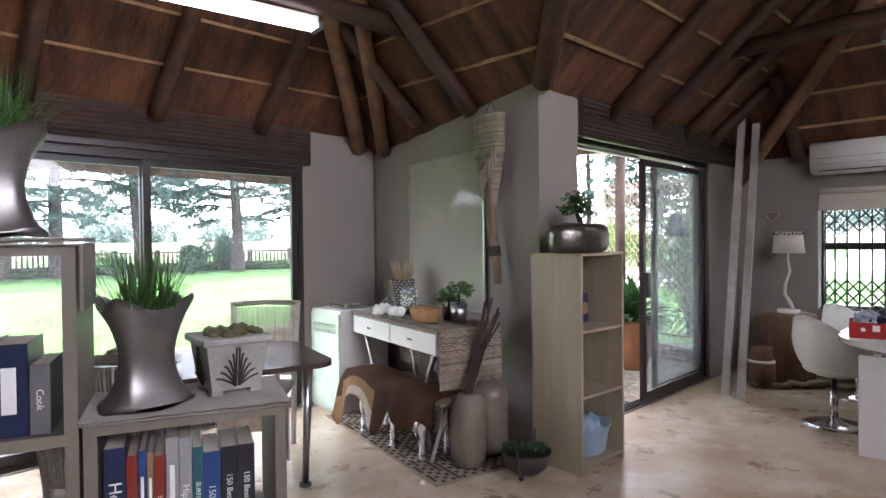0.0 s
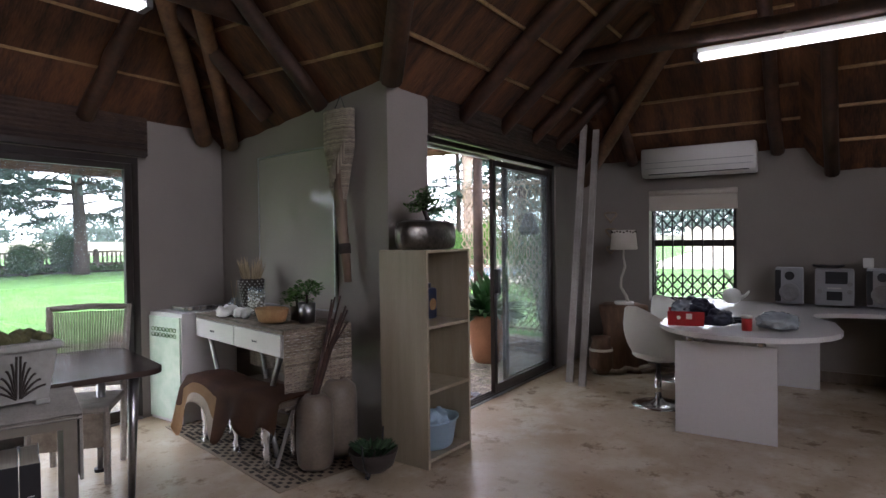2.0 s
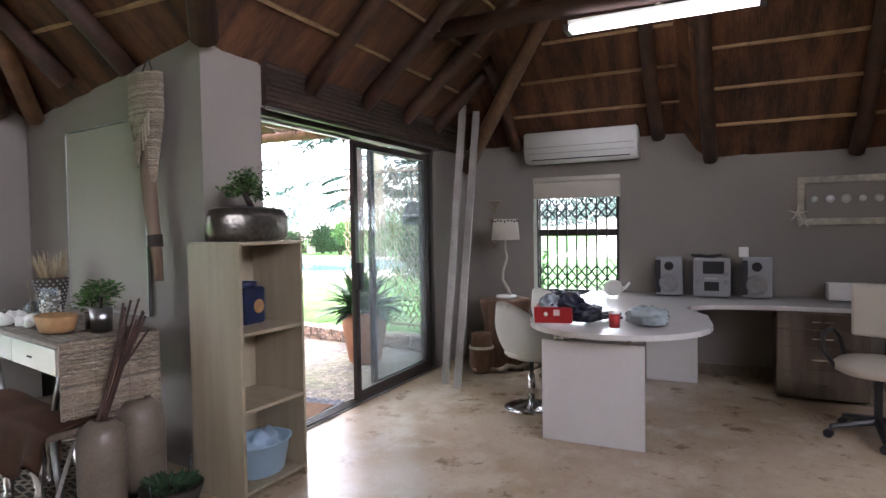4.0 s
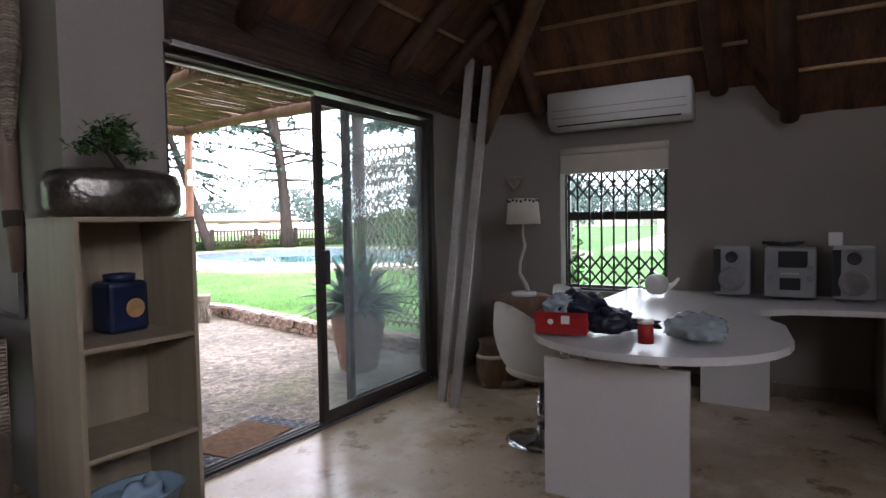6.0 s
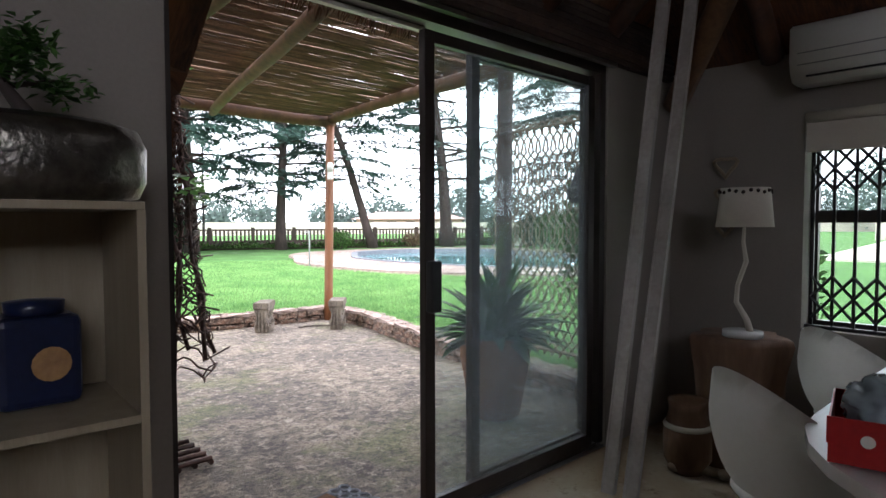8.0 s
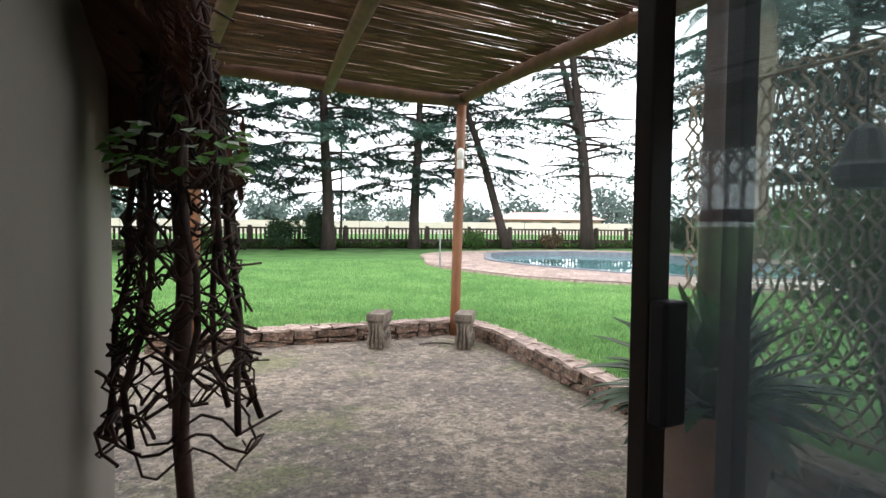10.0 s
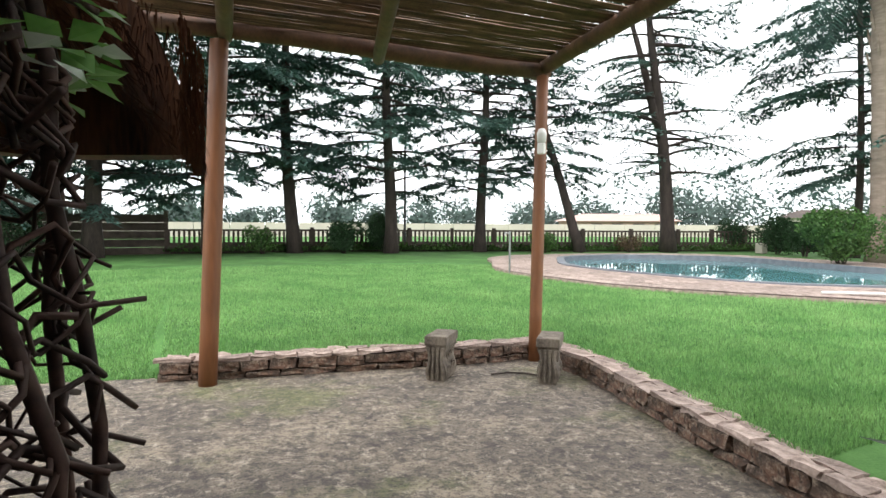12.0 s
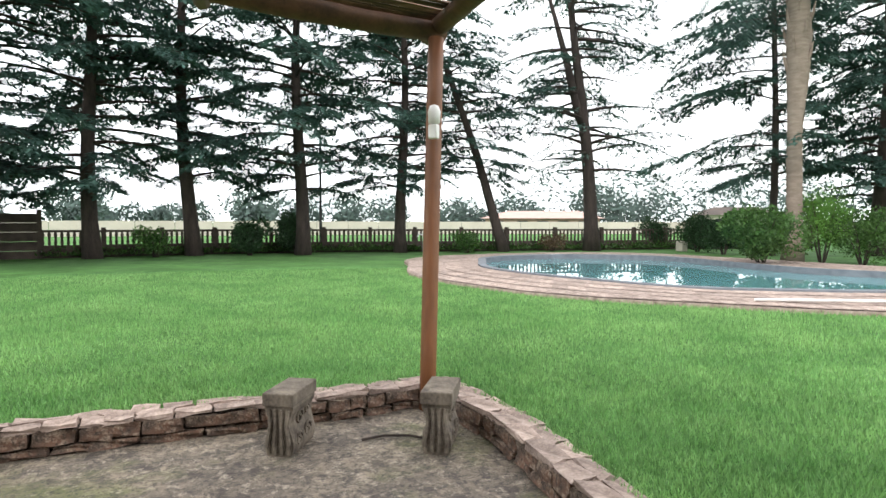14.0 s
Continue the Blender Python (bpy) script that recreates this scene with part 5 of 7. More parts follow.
M["terracotta"] = material("terracotta", (0.36, 0.15, 0.07), (0.26, 0.11, 0.05), rough=0.75, scale=5, fine=50, bump=0.15, stain=0.2)
M["strap_leaf"] = material("strap_leaf", (0.035, 0.1, 0.028), (0.014, 0.045, 0.014), rough=0.35, scale=5, fine=30, bump=0.0, vary=0.3, translucent=0.15)
potted_clivia()


def trellis():
    t = thing("willow_trellis", "expanding diamond trellis screen of split wood beside the patio", "trellis", 7.62, 3.02, 0.2, 84)
    bm = bmesh.new()
    L, H, n = 1.45, 1.95, 17
    for s, off in ((1, 0.0), (-1, 0.008)):
        for k in range(-2, n + 2):
            x0 = k * L / n
            pts = []
            for i in range(25):
                z = H * i / 24
                x = x0 + s * 0.052 * math.sin(z * 2 * math.pi / 0.24 + 1.57 * 0)
                pts.append((x, off, z))
            if pts[0][0] > -0.05 and pts[0][0] < L + 0.08:
                tube(bm, pts, 0.011, 4)
    part("slats", bm, "trellis_wood", t, "thin crossing wooden slats", kind="stuff")
    part("rail", tube(bmesh.new(), [(0, 0.02, 0.05), (L, 0.02, 0.05)], 0.015, 6), "trellis_wood", t)
    part("rail", tube(bmesh.new(), [(0, 0.02, H - 0.05), (L, 0.02, H - 0.05)], 0.012, 6), "trellis_wood", t)
    h = thing("hanging_lantern", "dark wire lantern hanging on the trellis", "lantern", 7.5, 3.35, 1.45)
    part("cage", lathe(bmesh.new(), [(0.0, 0.3), (0.06, 0.26), (0.11, 0.12), (0.13, 0.1), (0.13, 0.04), (0.1, 0.0), (0, 0.0)], 12), "black", h)
    part("hook", tube(bmesh.new(), [(0, 0, 0.3), (0, 0, 0.55)], 0.006, 5), "black", h)


M["trellis_wood"] = material("trellis_wood", (0.42, 0.33, 0.24), (0.25, 0.19, 0.14), rough=0.8, scale=6, fine=40, bump=0.2, vary=0.25)
trellis()
bush(8.35, 3.5, 0.75, 1.9, 31, "bush", "climbing_shrub", "tall leafy shrub behind the trellis", n=3500, leaf=0.07, cat="shrub")
bush(8.3, 2.6, 0.7, 1.5, 32, "bush", "climbing_shrub", "tall leafy shrub behind the trellis", n=2500, leaf=0.07, cat="shrub")


def doormat():
    t = thing("doormat", "brown coir doormat with black scrolled rubber ends", "doormat", 4.945, 3.0, -0.008, 8)
    part("rubber", B(-0.40, 0.40, -0.22, 0.22, 0, 0.01, bevel=0.003), "black", t, "black rubber backing")
    part("coir", B(-0.27, 0.27, -0.19, 0.19, 0.01, 0.02, bevel=0.003), "coir", t, "brown coir centre")
    for s in (-1, 1):
        for k in range(6):
            for j in (0, 1):
                cx, cy = s * (0.31 + 0.06 * j), -0.18 + 0.072 * k
                part("scroll", tube(bmesh.new(), [(cx + 0.026 * math.cos(a), cy + 0.03 * math.sin(a), 0.013) for a in [i * 6.28 / 10 for i in range(11)]], 0.007, 4, caps=False), "rubber_grey", t, "grey rubber scroll")


M["coir"] = material("coir", (0.2, 0.1, 0.045), (0.08, 0.04, 0.02), rough=0.95, scale=30, fine=200, bump=1.0)
M["rubber_grey"] = material("rubber_grey", (0.34, 0.36, 0.4), (0.2, 0.21, 0.24), rough=0.6, bump=0.1)
doormat()

# soft plate over the openings: dark poles stacked under the eaves
def wall_plate(name, x0, x1, y, z0, z1):
    bm = B(x0, x1, y - 0.02, y, z0, z1)
    z = z0 + 0.02
    while z < z1:
        tube(bm, [(x0, y - 0.028, z), ((x0 + x1) / 2, y - 0.03, z + 0.006), (x1, y - 0.028, z)], 0.019, 6)
        z += 0.034
    structure(name, bm, "reed_dark", "dark stacked reed panel above the sliding door")


wall_plate("trim", 0.4, 3.38, 4.80, 2.10, 2.42)
wall_plate("trim", 4.31, 7.4, 2.66, 2.20, 2.46)
structure("curtain_rail", B(0.5, 3.36, 4.73, 4.77, 2.1, 2.14), "frame_dark", "dark curtain rail")
structure("curtain_rail", B(4.31, 6.70, 2.60, 2.63, 2.17, 2.19), "steel", "grey curtain rail")


# ---- outside the small window ----
def agave(x, y):
    t = thing("agave", "large pale grey-green agave rosette outside the small window", "plant", x, y, 0.0)
    rng = random.Random(6)
    bm = bmesh.new()
    for k in range(34):
        a, el = k * 2.4, 0.25 + 1.1 * (k / 34)
        d = Vector((math.cos(a) * math.cos(el), math.sin(a) * math.cos(el), math.sin(el)))
        p, s = Vector((0, 0, 0.15)), d.cross(Vector((0, 0, 1))).normalized()
        L, prev = rng.uniform(0.9, 1.25), None
        for i in range(7):
            w = 0.07 * math.sin(math.pi * (0.25 + 0.74 * i / 6))
            v = (bm.verts.new(p - s * w), bm.verts.new(p + Vector((0, 0, -w * 0.5))), bm.verts.new(p + s * w))
            if prev:
                bm.faces.new((prev[0], prev[1], v[1], v[0]))
                bm.faces.new((prev[1], prev[2], v[2], v[1]))
            prev = v
            p = p + d * L / 6
            d = (d + Vector((0, 0, -0.07))).normalized()
    part("leaves", bm, "agave", t, "pointed grey-green leaves", True, kind="stuff")


M["agave"] = material("agave", (0.42, 0.44, 0.34), (0.26, 0.3, 0.2), rough=0.5, scale=4, bump=0.0, vary=0.25)
agave(9.5, 0.95)


# ---- dressing table corner ----
M["wicker"] = material("wicker", (0.36, 0.3, 0.23), (0.2, 0.16, 0.12), rough=0.7, scale=14, fine=60, bump=0.4, vary=0.3)
M["wicker_dark"] = material("wicker_dark", (0.22, 0.18, 0.135), (0.1, 0.08, 0.06), rough=0.75, scale=14, fine=60, bump=0.4, vary=0.35)
M["clay"] = material("clay", (0.2, 0.16, 0.12), (0.12, 0.095, 0.07), rough=0.4, scale=6, fine=60, bump=0.15)
M["hide"] = material("hide", (0.2, 0.08, 0.03), (0.08, 0.03, 0.015), rough=0.8, scale=3.5, fine=120, bump=0.3, stain=0.3)
M["hide_handle"] = material("hide_handle", (0.2, 0.13, 0.085), (0.1, 0.065, 0.045), rough=0.6, scale=6, stretch=(1, 1, 0.2), fine=40, bump=0.2)
M["hide_tan"] = material("hide_tan", (0.45, 0.27, 0.13), (0.3, 0.16, 0.07), rough=0.8, scale=5, fine=120, bump=0.3)
M["hide_pale"] = material("hide_pale", (0.7, 0.62, 0.52), (0.55, 0.45, 0.34), rough=0.85, scale=5, fine=120, bump=0.3)
M["rug"] = material("rug", (0.3, 0.24, 0.17), (0.22, 0.17, 0.12), rough=0.95, scale=12, fine=150, bump=0.6)
M["rug_dark"] = material("rug_dark", (0.05, 0.038, 0.03), (0.03, 0.022, 0.018), rough=0.95, scale=12, fine=150, bump=0.6)
M["ceramic"] = material("ceramic", (0.4, 0.39, 0.35), (0.27, 0.26, 0.23), rough=0.5, scale=7, fine=60, bump=0.3, stain=0.2)
M["moss"] = material("moss", (0.14, 0.13, 0.06), (0.07, 0.07, 0.03), rough=0.95, scale=20, fine=90, bump=1.0)
M["glass_board"] = material("glass_board", (0.34, 0.315, 0.28), (0.32, 0.295, 0.26), rough=0.05, scale=1, bump=0.0, spec=0.22)
M["mint"] = material("mint", (0.6, 0.66, 0.56), (0.42, 0.55, 0.42), rough=0.3, scale=9, fine=22, bump=0.05)
M["orange_basket"] = material("orange_basket", (0.46, 0.26, 0.11), (0.32, 0.17, 0.07), rough=0.7, scale=20, fine=90, bump=0.5)
M["grass_blade"] = material("grass_blade", (0.09, 0.2, 0.04), (0.035, 0.1, 0.02), rough=0.45, scale=4, bump=0.0, vary=0.5, translucent=0.2)
M["straw"] = material("straw", (0.38, 0.3, 0.19), (0.25, 0.19, 0.12), rough=0.8, scale=9, bump=0.0, vary=0.3)
M["clear"] = glass_material("clear", (0.85, 0.88, 0.87), 0.15)
M["table_dark"] = material("table_dark", (0.06, 0.04, 0.033), (0.05, 0.03, 0.025), rough=0.22, scale=3, stretch=(0.5, 6, 6), fine=30, bump=0.04)
M["red_card"] = material("red_card", (0.42, 0.02, 0.02), (0.3, 0.012, 0.012), rough=0.4, scale=4, bump=0.02)
M["blue_tin"] = material("blue_tin", (0.014, 0.022, 0.065), (0.008, 0.012, 0.035), rough=0.3, scale=4, bump=0.02)
M["blue_basin"] = material("blue_basin", (0.3, 0.42, 0.52), (0.25, 0.36, 0.46), rough=0.45, scale=3, bump=0.02)
M["silver_plastic"] = material("silver_plastic", (0.45, 0.46, 0.48), (0.38, 0.39, 0.41), rough=0.3, metal=0.6, scale=4, bump=0.0)
M["driftwood"] = material("driftwood", (0.34, 0.27, 0.2), (0.2, 0.15, 0.1), rough=0.85, scale=7, fine=40, bump=0.6)
M["stump"] = material("stump", (0.2, 0.11, 0.06), (0.09, 0.045, 0.025), rough=0.8, scale=5, stretch=(1, 1, 0.3), fine=30, bump=0.9)
M["plastic_bag"] = glass_material("plastic_bag", (0.75, 0.77, 0.78), 0.35)
M["navy"] = material("navy", (0.015, 0.02, 0.04), (0.008, 0.01, 0.02), rough=0.35, scale=12, fine=50, bump=0.5)


def woven(name, m, w, h, parent, mat="wicker", rows=30, cols=9, label="coarse woven strips"):
    """A hanging woven mat in the plane x (width) and z (height), strands proud of one another."""
    rng = random.Random(int(w * 1000))
    bm = bmesh.new()
    for r in range(rows):
        z = h * (r + 0.5) / rows
        n = cols * 2
        pts = [(w * i / n, (0.006 if (i + r) % 2 else -0.006) + rng.uniform(-0.001, 0.001), z + rng.uniform(-0.002, 0.002)) for i in range(n + 1)]
        tube(bm, pts, h / rows * 0.46, 4, caps=False)
    for c in range(cols + 1):
        x = w * c / cols
        tube(bm, [(x, 0, 0), (x, 0, h)], 0.004, 4)
    bmesh.ops.transform(bm, verts=bm.verts, matrix=m)
    return part(name, bm, mat, parent, label, kind="stuff")


def dressing_table():
    # local x along the front (from far to near), y towards the wall
    t = thing("dressing_table", "pale console table with two white drawers and a woven cover", "table", 3.47, 4.30, 0, -102)
    L, D = 1.33, 0.50
    part("top", B(0, L, 0, D, 0.83, 0.85, bevel=0.003), "wood_grey", t)
    part("apron", B(0.0, L, 0.02, D, 0.68, 0.83), "white_laminate", t)
    for i in (0, 1):
        d = part("drawer_front", B(0.02 + i * 0.65, 0.655 + i * 0.65, -0.004, 0.02, 0.69, 0.825, bevel=0.003), "white_laminate", t, "glossy white drawer front")
        for sx in (-0.012, 0.0, 0.012):
            part("knob", lathe(bmesh.new(), [(0.0, 0), (0.008, 0.004), (0.0, 0.012)], 8), "black", d).matrix_basis = pose(0.34 + i * 0.65 + sx * 2, -0.012, 0.757, 90, 0, 0)
    for x, s in ((0.12, 1), (L - 0.12, -1)):
        for y in (0.06, D - 0.06):
            part("leg", tube(bmesh.new(), [(x + s * 0.16 * math.sin(i * 0.45), y, 0.69 - 0.115 * i) for i in range(7)], 0.018, 8), "steel", t, "curved grey metal leg", True)
    part("shelf", B(0.1, L - 0.1, 0.1, D - 0.02, 0.30, 0.32), "wood_grey", t)
    mat_ = thing("woven_throw", "cream and grey coarsely woven throw hanging over the table end", "woven mat", 3.47, 4.30, 0, -102)
    woven("end_drape", Matrix.Translation((L + 0.02, 0.0, 0.36)) @ Matrix.Rotation(math.pi / 2, 4, "Z"), 0.5, 0.5, mat_)
    bm = bmesh.new()
    for r in range(34):
        y = D * (r + 0.5) / 34
        tube(bm, [(-0.01 + (L + 0.02) * i / 20, y, 0.856 + (0.003 if (i + r) % 2 else 0)) for i in range(21)], 0.0065, 4, caps=False)
    part("top_cover", bm, "wicker_dark", mat_, "flat woven cover", kind="stuff")
    woven("back_drape", Matrix.Translation((0.02, 0.44, 0.40)), 0.6, 0.28, mat_, "wicker")
    s = thing("metal_strut", "bright flat aluminium strip leaning under the table", "metal strip", 3.16, 3.04, 0.0)
    part("strip", tube(bmesh.new(), [(0, 0, 0.0), (0.1, -0.08, 0.42)], 0.016, 4, squash=0.3), "rail_white", s)


dressing_table()


def fridge():
    t = thing("painted_cabinet", "low white cabinet with a pale green painted front", "cabinet", 3.38, 4.34, 0)
    part("body", B(0, 0.5, 0, 0.43, 0.0, 0.86, bevel=0.004), "white_laminate", t)
    part("door", B(-0.018, 0.0, 0.01, 0.42, 0.03, 0.83, bevel=0.004), "mint", t, "pale green and white patterned door")
    bm = bmesh.new()
    for r in range(2):
        for k in range(7):
            cx, cz = 0.07 + 0.048 * k, 0.73 - 0.045 * r
            tube(bm, [(-0.020, cx + 0.02 * math.cos(a), cz + 0.016 * math.sin(a)) for a in [i * 6.28 / 8 for i in range(9)]], 0.003, 4, caps=False)
    part("decoration", bm, "grass_blade", t, "row of small green painted loops")
    tr = thing("glass_tray", "shallow glass and silver tray on the cabinet", "tray", 3.45, 4.40, 0.865, -8)
    part("base", B(0, 0.36, 0, 0.26, 0, 0.006), "clear", tr)
    for k in range(6):
        part("block", B(0.0, 0.02, 0.02 + 0.04 * k, 0.05 + 0.04 * k, 0.006, 0.035, bevel=0.002), "chrome", tr)
        part("block", B(0.02 + 0.055 * k, 0.06 + 0.055 * k, 0.0, 0.02, 0.006, 0.035, bevel=0.002), "chrome", tr)


fridge()
board = thing("glass_board", "large glossy framed board fixed flat to the wall", "board", 4.045, 4.19, 0.9, -98.4)
part("panel", B(0, 1.0, -0.025, -0.012, 0, 1.2), "glass_board", board, "glossy pale panel")
for a_ in ((-0.012, 0, 0, 1.2), (1.0, 1.012, 0, 1.2), (-0.012, 1.012, 1.2, 1.212), (-0.012, 1.012, -0.012, 0)):
    part("frame", B(a_[0], a_[1], -0.03, -0.008, a_[2], a_[3]), "steel", board)


def on_table():
    rng = random.Random(12)
    def P(s, d):   # along the table's front, into its depth
        a = radians(-102)
        return 3.47 + s * math.cos(a) - d * math.sin(a), 4.30 + s * math.sin(a) + d * math.cos(a)
    x, y = P(0.22, 0.36)
    t = thing("wheat_vase", "dark speckled vase filled with dried wheat ears", "vase", x, y, 0.87)
    part("vase", lathe(bmesh.new(), [(0.05, 0), (0.065, 0.03), (0.085, 0.13), (0.1, 0.24), (0.085, 0.25), (0.07, 0.2), (0, 0.19)], 20), "rug_dark", t, "dark speckled pot", True)
    bm = bmesh.new()
    for k in range(16):
        for j in range(10):
            a, z = k * 0.39 + (j % 2) * 0.2, 0.03 + j * 0.022
            r = 0.062 + 0.042 * z / 0.24
            box(bm, r * math.cos(a) - 0.004, r * math.cos(a) + 0.004, r * math.sin(a) - 0.004, r * math.sin(a) + 0.004, z, z + 0.009)
    part("speckles", bm, "ceramic", t, kind="stuff")
    bm = bmesh.new()
    for k in range(70):
        a, e = rng.uniform(0, 6.28), rng.uniform(0, 0.4)
        p = Vector((0.05 * math.cos(a), 0.05 * math.sin(a), 0.2))
        q = p + Vector((e * math.cos(a), e * math.sin(a), 1)).normalized() * rng.uniform(0.12, 0.24)
        tube(bm, [p, p.lerp(q, 0.6), q], [0.0015, 0.006, 0.001], 4, caps=False)
    part("wheat", bm, "straw", t, "dry wheat ears", kind="stuff")
    for s, d in ((0.46, 0.26), (0.56, 0.24)):
        x, y = P(s, d)
        t = thing("candle_jar", "tall glass jar candle filled with shells and beans", "candle", x, y, 0.868, group="candle jars")
        part("jar", lathe(bmesh.new(), [(0.045, 0), (0.046, 0.2), (0.044, 0.2), (0.043, 0.01)], 20), "clear", t, "clear glass", True)
        part("filling", lathe(bmesh.new(), [(0.041, 0.008), (0.041, 0.16), (0, 0.165)], 16), "straw", t, "", True)
        bm = bmesh.new()
        for k in range(60):
            a, z = rng.uniform(0, 6.28), rng.uniform(0.0, 0.18)
            box(bm, 0.04 * math.cos(a) - 0.008, 0.04 * math.cos(a) + 0.008, 0.04 * math.sin(a) - 0.008, 0.04 * math.sin(a) + 0.008, z, z + 0.012)
        part("shells", bm, "cream_cloth", t, kind="stuff")
    for s, d in ((0.40, 0.08), (0.62, 0.08)):
        x, y = P(s, d)
        t = thing("white_coral", "knobbly white coral piece lying on the table", "coral", x, y, 0.868, rng.uniform(0, 90), group="coral pieces")
        bm = bmesh.new()
        for k in range(9):
            c = Vector((rng.uniform(-0.07, 0.07), rng.uniform(-0.04, 0.04), rng.uniform(0.015, 0.05)))
            g = bmesh.ops.create_icosphere(bm, subdivisions=2, radius=rng.uniform(0.025, 0.045), matrix=Matrix.Translation(c))
            for v in g["verts"]:
                v.co += (v.co - c) * 0.5 * noise.noise(v.co * 45)
                v.co.z = max(0, v.co.z)
        part("coral", bm, "white_plastic", t, "", True)
    x, y = P(0.98, 0.12)
    t = thing("oval_basket", "tan and orange coiled oval basket", "basket", x, y, 0.868, -100)
    part("basket", lathe(bmesh.new(), [(0.08, 0), (0.1, 0.01), (0.125, 0.09), (0.12, 0.095), (0.1, 0.03), (0, 0.02)], 28, sx=1.15, sy=0.8), "orange_basket", t, "coiled tan basket", True)
    for (s, d, mat, r, h, lab) in ((1.0, 0.30, "clay", 0.05, 0.09, "small dark pot with a round green leafy plant"), (1.16, 0.28, "steel", 0.06, 0.13, "grey tin pot with a bushy green succulent")):
        x, y = P(s, d)
        t = thing("small_potted_plant", lab, "potted plant", x, y, 0.868, group="small potted plants")
        part("pot", lathe(bmesh.new(), [(r * 0.85, 0), (r, h), (r * 0.92, h), (r * 0.8, 0.02), (0, 0.02)], 20), mat, t, "", True)
        lf = bmesh.new()
        for k in range(260):
            a, e, q = rng.uniform(0, 6.28), rng.uniform(-0.3, 1.3), rng.uniform(0.03, 0.1)
            p = Vector((q * math.cos(a) * math.cos(e), q * math.sin(a) * math.cos(e), h + 0.04 + q * math.sin(e) * 0.9 + (0.03 if mat == "steel" else 0)))
            leaf_quad(lf, p, Vector((math.cos(a), math.sin(a), rng.uniform(-0.2, 1))), 0.035, 0.02, rng)
        part("leaves", lf, "leaf", t, "small green leaves", kind="stuff")
        st = bmesh.new()
        tube(st, [(0, 0, 0.02), (0, 0, h + 0.06)], 0.008, 5)
        part("stem", st, "trunk", t)
    x, y = P(0.05, 0.30)
    t = thing("glass_diffuser", "clear glass jar with upright reeds", "jar", x, y, 0.868)
    part("jar", lathe(bmesh.new(), [(0.05, 0), (0.055, 0.05), (0.03, 0.08), (0.03, 0.09)], 16), "clear", t, "", True)
    part("reeds", tube(tube(bmesh.new(), [(0, 0, 0.02), (0.03, 0.01, 0.24)], 0.003, 4), [(0, 0, 0.02), (-0.02, 0.02, 0.23)], 0.003, 4), "straw", t)
    # under and beside the table
    r = thing("rug", "black and cream chequered woven rug under the table", "rug", 2.92, 2.74, 0.001, 78)
    part("base", B(0, 1.72, -0.62, 0, 0, 0.007), "rug", r)
    bm = bmesh.new()
    for i in range(43):
        for j in range(16):
            if (i + j) % 2 == 0 or rng.random() < 0.25:
                box(bm, 0.02 + i * 0.039, 0.02 + i * 0.039 + 0.03, -0.6 + j * 0.037, -0.6 + j * 0.037 + 0.024, 0.007, 0.0095)
    part("weave_pattern", bm, "rug_dark", r, "small dark woven blocks", kind="stuff")
    for x, y, h, q in ((3.30, 2.84, 0.46, 0.115), (3.55, 2.88, 0.5, 0.125)):
        t = thing("clay_vase", "tall rounded grey-brown clay floor vase", "vase", x, y, 0.009, group="clay floor vases")
        part("body", lathe(bmesh.new(), [(q * 0.75, 0), (q * 0.95, 0.03), (q, 0.12), (q, h - 0.12), (q * 0.92, h - 0.05), (q * 0.55, h - 0.01), (0.04, h), (0.035, h - 0.02), (0, h - 0.02)], 28), "clay", t, "", True)
        if x < 3.4:
            bm = bmesh.new()
            for k in range(14):
                a = rng.uniform(0, 6.28)
                tube(bm, [(0.02 * math.cos(a), 0.02 * math.sin(a), h - 0.02), (0.03 * math.cos(a) + 0.08, 0.03 * math.sin(a) - 0.03, h + 0.25), (0.07 * math.cos(a) + 0.17, 0.05 * math.sin(a) - 0.06, h + rng.uniform(0.42, 0.6))], 0.006, 5)
            part("twig_sheaf", bm, "twig", t, "bundle of dark sticks", kind="stuff")
    # stool under a hide
    s = thing("hide_stool", "low bench with silver legs under a brown, tan and white hide", "stool", 3.30, 3.62, 0.009, 83)
    bm = bmesh.new()
    nx, ny, rows = 48, 26, []
    hump = lambda u, c, w: math.exp(-((u - c) / w) ** 2)
    for i in range(nx + 1):
        row = []
        for j in range(ny + 1):
            u, v = i / nx * 2 - 1, j / ny * 2 - 1
            over = max(0.0, abs(v) - 0.42) / 0.58
            drop = 0.2 + 0.16 * hump(u, 0.88, 0.13) + 0.13 * hump(u, 0.02, 0.16) + 0.06 * math.sin(u * 9)
            y = v * 0.34 if not over else (0.143 + over * (0.05 + 0.02 * math.sin(u * 13))) * (1 if v > 0 else -1)
            z = 0.455 - 0.02 * abs(v) - over * drop - 0.5 * max(0, u - 0.86) - 0.012 * math.cos(u * 5)
            row.append(bm.verts.new((-0.13 + u * 0.62 + 0.05 * over * hump(u, 0.9, 0.2) + 0.01 * noise.noise((u * 4, v * 3, 1)), y, z)))
        rows.append(row)
